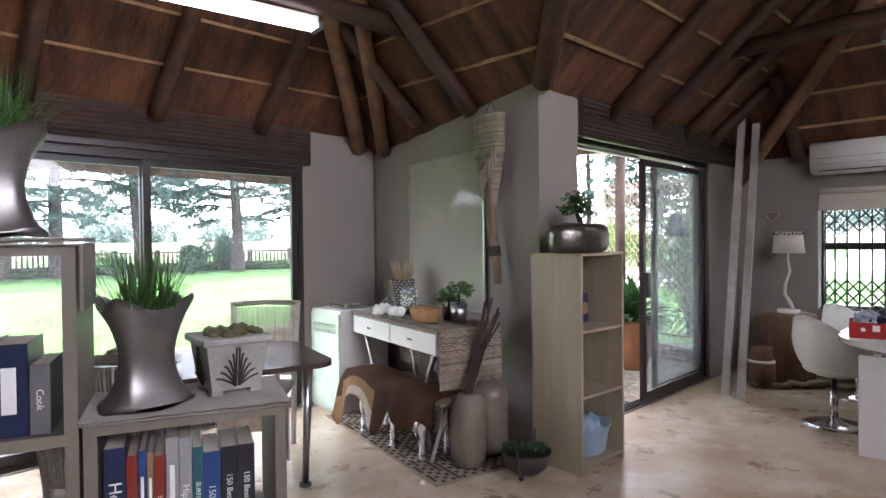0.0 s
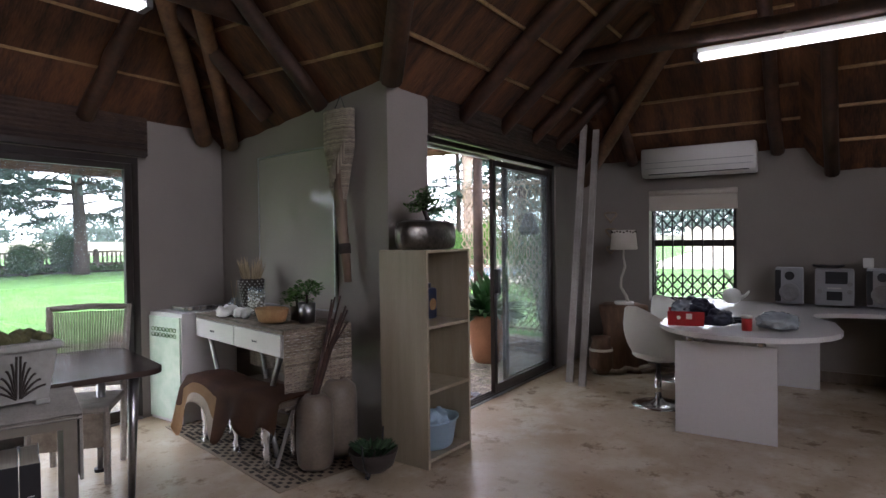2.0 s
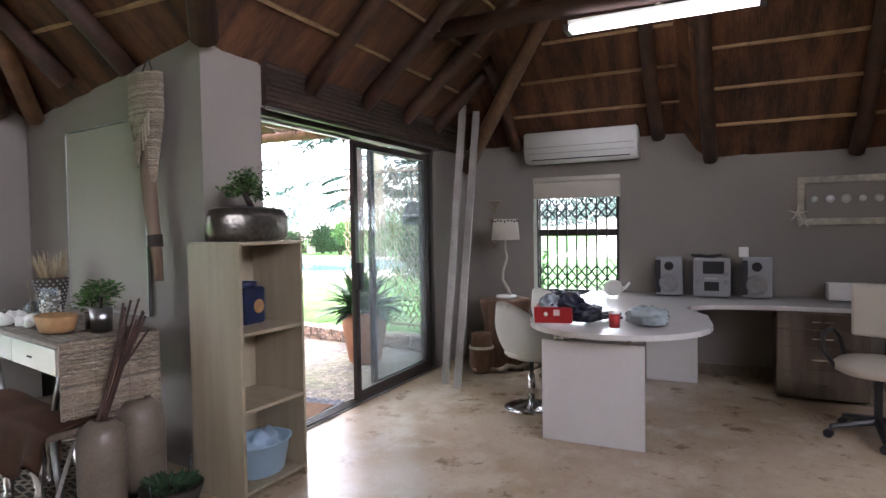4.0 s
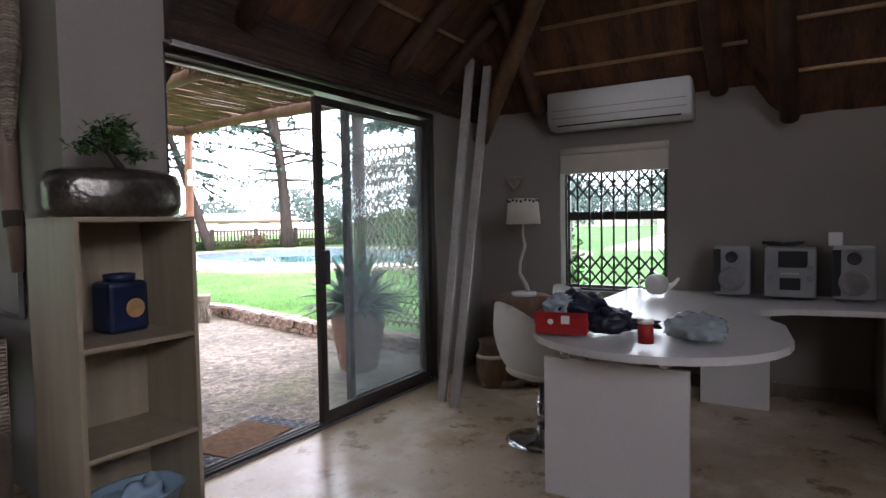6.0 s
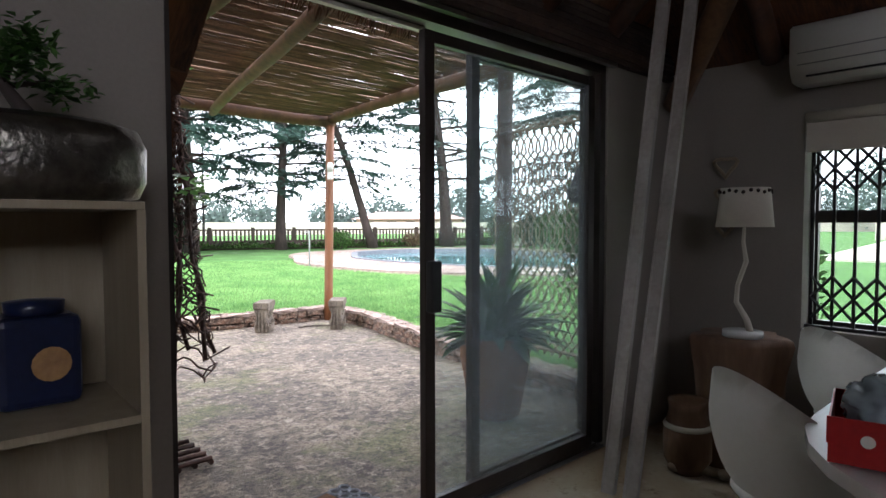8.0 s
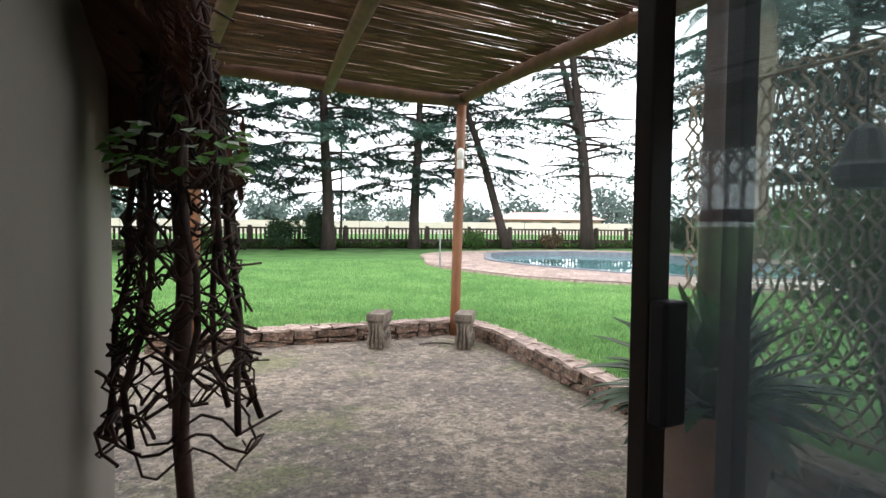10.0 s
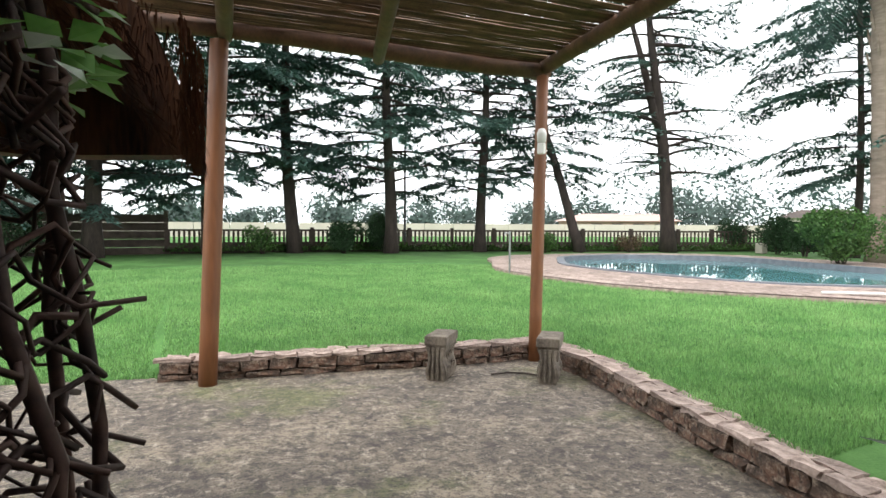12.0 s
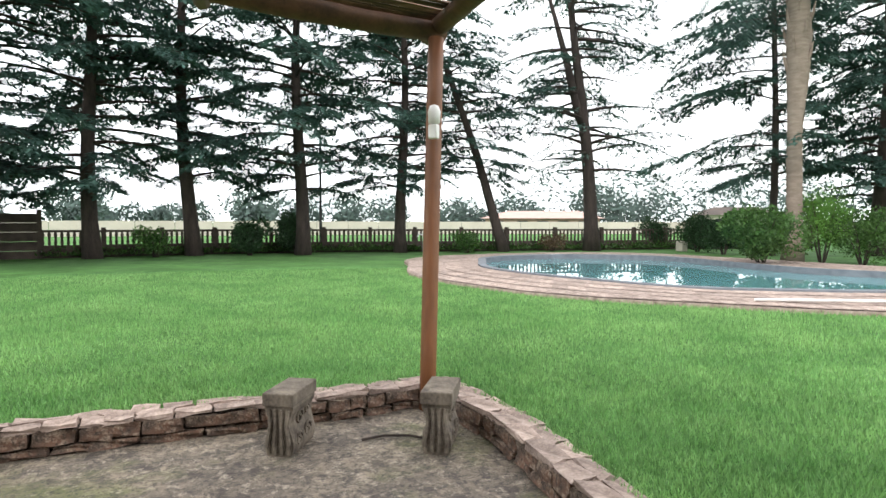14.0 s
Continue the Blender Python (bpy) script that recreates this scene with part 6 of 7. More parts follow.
    for i in range(nx):
        for j in range(ny):
            f = bm.faces.new((rows[i][j], rows[i + 1][j], rows[i + 1][j + 1], rows[i][j + 1]))
            u, v = (i + 0.5) / nx * 2 - 1, (j + 0.5) / ny * 2 - 1
            over = max(0.0, abs(v) - 0.42) / 0.58
            edge = 0.06 * noise.noise((u * 6, v * 6, 4))
            if v > 0 and 0.12 < u < 0.72 and over > 0.62 + edge:
                f.material_index = 2
            elif v > 0 and (0.12 < u < 0.86 and over > 0.22 + edge or u >= 0.72 and over > 0.5 + edge):
                f.material_index = 1
    bmesh.ops.solidify(bm, geom=bm.faces[:], thickness=0.006)
    h = part("hide", bm, "hide", s, "brown hide with tan and white patches", True)
    h.data.materials.append(M["hide_tan"])
    h.data.materials.append(M["hide_pale"])
    part("seat", B(-0.68, 0.38, -0.13, 0.13, 0.38, 0.42, bevel=0.01), "wood_grey", s)
    for x in (-0.55, -0.2, 0.2):
        for y in (-0.1, 0.1):
            part("leg", lathe(bmesh.new(), [(0.03, 0), (0.036, 0.015), (0.02, 0.04), (0.03, 0.085), (0.017, 0.125), (0.034, 0.19), (0.038, 0.24), (0.028, 0.38)], 14, cx=x, cy=y), "chrome", s, "silver turned leg", True)
    # iron planter
    p = thing("iron_planter", "dark oval pot in a curled wrought-iron stand", "planter", 3.38, 2.44, 0, 20)
    part("bowl", lathe(bmesh.new(), [(0.08, 0.05), (0.12, 0.08), (0.15, 0.17), (0.145, 0.17), (0.11, 0.1), (0, 0.09)], 24), "rug_dark", p, "", True)
    for sx in (-1, 1):
        part("scroll_foot", tube(bmesh.new(), [(sx * (0.09 + 0.04 * math.cos(a) * (1 - a / 9)), 0, 0.04 + 0.035 * math.sin(a) * (1 - a / 9)) for a in [i * 0.6 for i in range(12)]], 0.006, 6), "black", p, "curled iron foot", True)
        part("scroll_arm", tube(bmesh.new(), [(sx * 0.08, 0, 0.04), (sx * 0.14, 0, 0.10), (sx * 0.17, 0, 0.18), (sx * 0.185, 0, 0.25)], 0.006, 6), "black", p, "curled iron arm", True)
    lf = bmesh.new()
    for k in range(120):
        a = rng.uniform(0, 6.28)
        leaf_quad(lf, Vector((0.09 * math.cos(a) * rng.random(), 0.09 * math.sin(a), 0.15)), Vector((math.cos(a), math.sin(a), 1.2)), 0.08, 0.03, rng)
    part("leaves", lf, "bush_dark", p, "dark leaves", kind="stuff")
    # wall hanging
    w = thing("woven_wall_basket", "cream woven conical basket with a long handle hung on the wall", "wall hanging", 3.84, 3.06, 1.12, -98.4)
    bm = bmesh.new()
    for k in range(46):
        u = k / 45
        z = 0.56 + 0.64 * u
        r = 0.05 + 0.1 * min(1.0, u / 0.62) ** 0.9
        tube(bm, [(r * math.cos(a) * (1.0), -0.045 + 0.4 * r * math.sin(a), z + (0.003 if i % 2 else -0.003)) for i, a in enumerate([i * 6.283 / 22 for i in range(23)])], 0.0065, 4, caps=False)
    part("cone", bm, "wicker", w, "cream woven cone", kind="stuff")
    bm = bmesh.new()
    for k in range(26):
        x = rng.uniform(-0.02, 0.15)
        tube(bm, [(x, -0.11, 0.82 + 1.1 * x), (x, -0.115, 0.76 + 1.1 * x), (x - 0.004, -0.112, 0.66 + 1.2 * x + rng.uniform(0, 0.04))], 0.005, 4)
    part("fringe", bm, "wicker", w, "knotted fringe", kind="stuff")
    part("handle", tube(bmesh.new(), [(0.03, -0.05, 0.85), (0.01, -0.05, 0.6), (0.02, -0.045, 0.4), (0.045, -0.04, 0.22), (0.07, -0.04, 0.0)], [0.05, 0.045, 0.04, 0.034, 0.026], 10), "hide_handle", w, "long brown wooden handle", True)
    part("binding", tube(bmesh.new(), [(0.046, -0.04, 0.2), (0.038, -0.041, 0.27)], 0.042, 12), "rug_dark", w, "dark binding")
    part("loop", tube(bmesh.new(), [(-0.07, -0.03, 1.22), (-0.01, -0.02, 1.32), (0.05, -0.03, 1.22)], 0.004, 5), "black", w, "dark hanging loop")


on_table()


# ---- on the narrow bookcase ----
t = thing("storage_tin", "dark blue printed storage tin in the bookcase", "tin", 3.93, 2.46, 0.88)
part("tin", B(-0.085, 0.085, -0.07, 0.07, 0, 0.21, bevel=0.02), "blue_tin", t)
part("picture", lathe(bmesh.new(), [(0.0, 0), (0.035, 0.001), (0.04, 0.004), (0.0, 0.005)], 16), "orange_basket", t, "small orange printed patch").matrix_basis = pose(0.02, -0.0705, 0.1, 90)
part("lid", lathe(bmesh.new(), [(0.06, 0.21), (0.062, 0.24), (0.0, 0.245)], 18), "blue_tin", t, "round blue lid", True)
t = thing("blue_basin", "pale blue plastic basin with crumpled cloth in it", "basin", 3.90, 2.36, 0.06)
part("basin", lathe(bmesh.new(), [(0.14, 0), (0.15, 0.01), (0.185, 0.17), (0.2, 0.175), (0.2, 0.185), (0.18, 0.18), (0.14, 0.02), (0, 0.015)], 32, sx=1.0, sy=0.78), "blue_basin", t, "", True)
bm = bmesh.new()
g = bmesh.ops.create_icosphere(bm, subdivisions=4, radius=0.13)
for v in bm.verts:
    v.co = Vector((v.co.x * 1.05, v.co.y * 0.7, v.co.z * 0.7 + 0.12)) + v.co * 0.5 * noise.noise(v.co * 14)
part("cloth", bm, "blue_basin", t, "crumpled blue cloth", True)


# ---- lamp corner ----
def lamp_corner():
    rng = random.Random(14)
    s = thing("tree_stump_table", "rough brown tree-stump side table draped with rope", "side table", 7.06, 2.06, 0)
    bm = lathe(bmesh.new(), [(0.26, 0), (0.24, 0.05), (0.2, 0.25), (0.21, 0.45), (0.24, 0.66), (0.23, 0.69), (0, 0.697)], 28, wob=lambda k, z: 1 + 0.12 * math.sin(k * 6.283 * 5 + z * 4) + 0.05 * math.sin(k * 6.283 * 11))
    part("stump", bm, "stump", s, "", True)
    r = thing("coiled_rope", "thick frayed natural rope lying round the stump", "rope", 6.9, 1.95, 0)
    part("rope", tube(bmesh.new(), [(-0.28 + 0.03 * i, 0.26 - 0.035 * i + 0.05 * math.sin(i * 0.9), 0.035 + 0.015 * math.sin(i)) for i in range(22)], 0.028, 8), "driftwood", r, "", True)
    part("rope", tube(bmesh.new(), [(-0.2 + 0.04 * i, 0.05 - 0.03 * i, 0.035 + 0.03 * math.sin(i * 0.7) ** 2) for i in range(14)], 0.024, 8), "driftwood", r, "", True)
    b = thing("woven_vase", "brown knobbly vase with a pale ribbon", "vase", 6.72, 2.18, 0)
    part("vase", lathe(bmesh.new(), [(0.08, 0), (0.12, 0.08), (0.12, 0.22), (0.09, 0.33), (0.1, 0.38), (0.08, 0.37), (0, 0.3)], 24, wob=lambda k, z: 1 + 0.04 * math.sin(k * 60) * math.sin(z * 70)), "stump", b, "", True)
    part("ribbon", lathe(bmesh.new(), [(0.118, 0.235), (0.123, 0.245), (0.116, 0.262)], 24), "cream_cloth", b, "pale ribbon", True)
    l = thing("table_lamp", "white lamp with a twisted driftwood stem and fabric shade", "table lamp", 7.0, 2.02, 0.698)
    part("base", lathe(bmesh.new(), [(0.1, 0), (0.1, 0.03), (0.0, 0.032)], 24), "white_laminate", l, "", True)
    part("stem", tube(bmesh.new(), [(0.0, -0.04, 0.02), (0.0, -0.02, 0.09), (0, 0.035, 0.18), (0, 0.03, 0.27), (0, -0.012, 0.40), (0, 0.005, 0.50), (0, 0.0, 0.62)], [0.02, 0.017, 0.014, 0.012, 0.013, 0.01, 0.008], 8), "cream_cloth", l, "twisted white driftwood stem", True)
    bm = lathe(bmesh.new(), [(0.14, 0.58), (0.12, 0.785), (0.115, 0.785), (0.135, 0.58)], 32)
    part("shade", bm, "cream_cloth", l, "white fabric shade", True)
    bm = bmesh.new()
    for k in range(22):
        a = k * 6.283 / 22
        c = Vector((0.122 * math.cos(a), 0.122 * math.sin(a), 0.765 + 0.006 * math.sin(k * 2)))
        bmesh.ops.create_icosphere(bm, subdivisions=1, radius=0.011, matrix=Matrix.Translation(c))
    part("trim_beads", bm, "rug_dark", l, "dark beads round the top", kind="stuff")
    h = thing("wall_ornament", "small carved ornaments hung on the wall in a column", "wall ornament", 7.44, 2.30, 1.15)
    for z, s_ in ((0.5, 0.07), (0.32, 0.06), (0.12, 0.05)):
        part("heart", tube(bmesh.new(), [(0, s_ * math.sin(a) ** 3, z + s_ * (0.8 * math.cos(a) - 0.3 * math.cos(2 * a))) for a in [i * 6.283 / 16 for i in range(17)]], 0.012, 6), "driftwood", h, "twig heart", True)


lamp_corner()


# ---- on the desk ----
def speaker(x, y, rz):
    t = thing("speaker", "silver and grey bookshelf speaker with a round woofer", "speaker", x, y, 0.762, rz, group="hi-fi speakers")
    part("cabinet", B(0, 0.2, -0.115, 0.115, 0, 0.34, bevel=0.012), "silver_plastic", t)
    part("side_panel", B(-0.003, 0.012, 0.07, 0.118, 0.02, 0.32, bevel=0.003), "black", t)
    for z, r, m in ((0.11, 0.085, "steel"), (0.265, 0.04, "black")):
        ob = part("driver", lathe(bmesh.new(), [(r, 0), (r, 0.008), (r * 0.85, 0.01), (r * 0.6, 0.002), (r * 0.25, 0.0), (0, 0.006)], 24), m, t, "round driver", True)
        ob.matrix_basis = pose(-0.002, 0, z, 0, -90, 0)


def hifi():
    speaker(7.16, 0.51, 3)
    speaker(7.16, -0.20, -3)
    t = thing("hifi_unit", "silver hi-fi unit with a black display and round knobs", "stereo", 7.14, 0.155, 0.762)
    part("body", B(0, 0.25, -0.15, 0.15, 0, 0.33, bevel=0.01), "silver_plastic", t)
    part("display", B(-0.004, 0.004, -0.1, 0.07, 0.20, 0.31, bevel=0.002), "black", t)
    part("cassette_door", B(-0.004, 0.004, -0.06, 0.06, 0.05, 0.13, bevel=0.002), "black", t)
    for y, z in ((-0.115, 0.13), (-0.115, 0.2), (0.115, 0.13)):
        part("knob", tube(bmesh.new(), [(-0.015, y, z), (0.003, y, z)], 0.022, 16), "steel", t, "round knob")
    for k in range(6):
        part("button", B(-0.006, 0.0, -0.05 + 0.018 * k, -0.038 + 0.018 * k, 0.155, 0.165), "white_plastic", t)
    c = thing("cable_bundle", "tangle of black cable on top of the hi-fi", "cable", 7.2, 0.2, 1.095)
    part("cable", tube(bmesh.new(), [(0.05 * math.sin(i * 1.7), 0.12 * math.cos(i * 1.1), 0.012 + 0.012 * math.sin(i * 2.3) + 0.012) for i in range(26)], 0.007, 6), "black", c, "", True)
    w = thing("white_adapter", "small white plastic adapter box on the speaker", "adapter", 7.25, -0.10, 1.105)
    part("box", B(-0.02, 0.02, -0.04, 0.04, 0, 0.09, bevel=0.008), "white_plastic", w)


hifi()


def desk_clutter():
    rng = random.Random(44)
    Z = 0.762
    t = thing("red_shoebox", "open red cardboard shoebox stuffed with dark plastic bags", "box", 5.39, 1.10, Z, 12)
    for a in ((0, 0.30, 0, 0.004), (0, 0.30, -0.24, -0.236), (0, 0.004, -0.236, 0), (0.296, 0.30, -0.236, 0)):
        part("side", B(a[0] - 0.15, a[1] - 0.15, a[2] + 0.1, a[3] + 0.1, 0, 0.10), "red_card", t)
    part("bottom", B(-0.146, 0.146, -0.136, 0.1, 0, 0.004), "red_card", t)
    part("lid_rim", B(-0.155, -0.15, -0.143, 0.107, 0.045, 0.105), "red_card", t)
    part("sticker", B(-0.157, -0.155, -0.06, -0.02, 0.05, 0.09), "white_plastic", t, "white sticker")
    part("sticker", lathe(bmesh.new(), [(0.0, 0), (0.014, 0.0005), (0, 0.001)], 16), "white_plastic", t, "round white sticker").matrix_basis = pose(-0.1561, 0.03, 0.06, 0, -90, 0)
    def lump(name, label, mat, x, y, z, sx, sy, sz, seed, cat="bag"):
        b = thing(name, label, cat, x, y, z)
        bm = bmesh.new()
        bmesh.ops.create_icosphere(bm, subdivisions=4, radius=1)
        for v in bm.verts:
            n_ = 0.35 * noise.noise(v.co * 2.2 + Vector((seed, 0, 0))) + 0.22 * noise.noise(v.co * 6 + Vector((0, seed, 0)))
            v.co *= 1 + n_
            v.co = Vector((v.co.x * sx, v.co.y * sy, max(0, (v.co.z + 0.55) * sz)))
        part("crumpled_plastic", bm, mat, b, "", True)
    lump("dark_bag", "crumpled black plastic bag in the box", "navy", 5.43, 1.03, Z + 0.05, 0.14, 0.13, 0.09, 1)
    lump("dark_bag", "crumpled black fabric hanging over the desk", "navy", 5.45, 0.87, Z, 0.12, 0.1, 0.07, 2)
    lump("clear_bag", "crumpled clear blue plastic bag in the box", "plastic_bag", 5.35, 1.09, Z + 0.07, 0.09, 0.08, 0.07, 3)
    lump("clear_bag", "crumpled clear plastic bag full of pale beads", "plastic_bag", 5.46, 0.48, Z, 0.11, 0.13, 0.07, 4)
    lump("bead_heap", "heap of pale pink beads in a clear bag", "cream_cloth", 5.46, 0.48, Z, 0.075, 0.09, 0.035, 5, "beads")
    lump("dark_cloth", "small crumpled dark cloth on the desk", "navy", 5.62, 0.80, Z, 0.1, 0.12, 0.025, 6, "cloth")
    lump("necklace_pile", "pile of grey and brown bead strings on the desk", "driftwood", 5.75, 0.46, Z, 0.1, 0.07, 0.03, 7, "beads")
    j = thing("spice_jar", "small jar with a white lid and a red label", "jar", 5.22, 0.65, Z)
    part("jar", tube(bmesh.new(), [(0, 0, 0), (0, 0, 0.085)], 0.033, 20), "red_card", j, "dark red label", True)
    part("lid", tube(bmesh.new(), [(0, 0, 0.086), (0, 0, 0.105)], 0.035, 20), "white_plastic", j, "white lid", True)
    t = thing("teapot", "round white teapot on the counter", "teapot", 7.0, 0.98, Z)
    part("body", lathe(bmesh.new(), [(0.04, 0), (0.07, 0.02), (0.085, 0.07), (0.07, 0.12), (0.03, 0.14), (0.0, 0.145)], 24), "white_plastic", t, "", True)
    part("spout", tube(bmesh.new(), [(0, -0.07, 0.05), (0, -0.12, 0.08), (0, -0.15, 0.12)], [0.02, 0.014, 0.01], 8), "white_plastic", t, "", True)
    part("handle", tube(bmesh.new(), [(0, 0.075, 0.1), (0, 0.12, 0.1), (0, 0.13, 0.06), (0, 0.08, 0.03)], 0.008, 6), "white_plastic", t, "", True)
    b = thing("white_tray_box", "small open white box on the counter", "box", 7.25, -0.86, Z)
    for a in ((-0.1, 0.1, -0.14, -0.134, 0, 0.13), (-0.1, 0.1, 0.134, 0.14, 0, 0.13), (-0.1, -0.094, -0.134, 0.134, 0, 0.13), (0.094, 0.1, -0.134, 0.134, 0, 0.13), (-0.094, 0.094, -0.134, 0.134, 0, 0.005)):
        part("side", B(*a), "white_plastic", b)
    # shell frame
    f = thing("shell_picture_frame", "distressed cream wooden frame with white shells in a row", "picture frame", 7.468, -0.52, 1.38, 0)
    for a in ((-1.0, 0.0, 0.0, 0.055), (-1.0, 0.0, 0.36, 0.415)):
        part("rail", B(-0.035, 0, a[0], a[1], a[2], a[3], bevel=0.004), "cream_paint", f)
    for a in ((-1.0, -0.945), (-0.055, 0.0)):
        part("stile", B(-0.034, 0, a[0], a[1], 0.055, 0.36, bevel=0.004), "cream_paint", f)
    part("backing", B(-0.01, 0, -0.945, -0.055, 0.055, 0.36), "plaster", f)
    for k in range(7):
        o = part("shell", lathe(bmesh.new(), [(0.028 + 0.006 * (k % 3), 0), (0.024, 0.012), (0.01, 0.022), (0, 0.024)], 12), "white_plastic", f, "white shell", True)
        o.matrix_basis = pose(-0.01, -0.13 - 0.115 * k, 0.22, 0, -90, 0)
    bm = bmesh.new()
    for cy, cz, r in ((0.0, 0.1, 0.075), (-0.05, 0.03, 0.06)):
        for k in range(5):
            a = k * 1.2566 + 0.4
            tube(bm, [(-0.045, cy, cz), (-0.045, cy + r * math.cos(a), cz + r * math.sin(a))], [0.014, 0.003], 6)
    part("starfish", bm, "cream_cloth", f, "dried starfish")


M["cream_paint"] = material("cream_paint", (0.66, 0.6, 0.46), (0.4, 0.34, 0.25), rough=0.7, scale=14, fine=40, bump=0.3, stain=0.35)
desk_clutter()


def office_chair():
    t = thing("office_chair", "office chair with black arms and star base and a cream seat", "office chair", 6.02, -0.86, 0, 160)
    for k in range(5):
        a = k * 1.2566 + 0.3
        part("spoke", tube(bmesh.new(), [(0, 0, 0.12), (0.28 * math.cos(a), 0.28 * math.sin(a), 0.07)], [0.03, 0.018], 8), "black", t)
        part("castor", tube(bmesh.new(), [(0.29 * math.cos(a) - 0.02, 0.29 * math.sin(a), 0.028), (0.29 * math.cos(a) + 0.02, 0.29 * math.sin(a), 0.028)], 0.028, 12), "black", t)
    part("column", tube(bmesh.new(), [(0, 0, 0.1), (0, 0, 0.42)], 0.025, 12), "black", t)
    part("seat", lathe(bmesh.new(), [(0.2, 0.42), (0.24, 0.44), (0.25, 0.48), (0.22, 0.51), (0, 0.515)], 28), "cream_cloth", t, "cream padded seat", True)
    part("backrest", B(-0.27, -0.22, -0.2, 0.2, 0.62, 0.98, bevel=0.02), "cream_cloth", t, "cream backrest")
    part("back_bar", tube(bmesh.new(), [(-0.05, 0, 0.43), (-0.26, 0, 0.46), (-0.29, 0, 0.7)], 0.016, 8), "black", t)
    for s in (-1, 1):
        part("armrest", tube(bmesh.new(), [(-0.18, s * 0.22, 0.46), (-0.24, s * 0.27, 0.60), (-0.1, s * 0.28, 0.68), (0.12, s * 0.28, 0.67), (0.22, s * 0.26, 0.58), (0.1, s * 0.22, 0.46)], 0.014, 8), "black", t, "black looped armrest", True)


office_chair()


# ---- shelves and vases in front ----
def cube_shelf(name, label, m, w, d, h, levels):
    t = thing(name, label, "bookshelf")
    t.matrix_basis = m
    th = 0.035
    part("side", B(0, th, 0, d, 0, h - th), "shelf_paint", t)
    part("side", B(w - th, w, 0, d, 0, h - th), "shelf_paint", t)
    part("top", B(0, w, 0, d, h - th, h), "shelf_paint", t)
    for z in levels:
        part("shelf", B(th, w - th, 0.004, d, z, z + th), "shelf_paint", t)
    return t


M["shelf_paint"] = material("shelf_paint", (0.17, 0.147, 0.112), (0.13, 0.112, 0.086), rough=0.5, scale=3, fine=40, bump=0.05)
F0 = pose(0.99, 2.19, 0, 0, 0, -21)
cube_shelf("bookshelf", "low cream open bookshelf filled with books", F0, 0.57, 0.36, 0.915, (0.02, 0.46))
cube_shelf("bookshelf", "tall cream open bookshelf with books and an empty bay", F0 @ pose(-0.72, 0, 0), 0.71, 0.36, 1.44, (0.02, 0.44, 0.86))


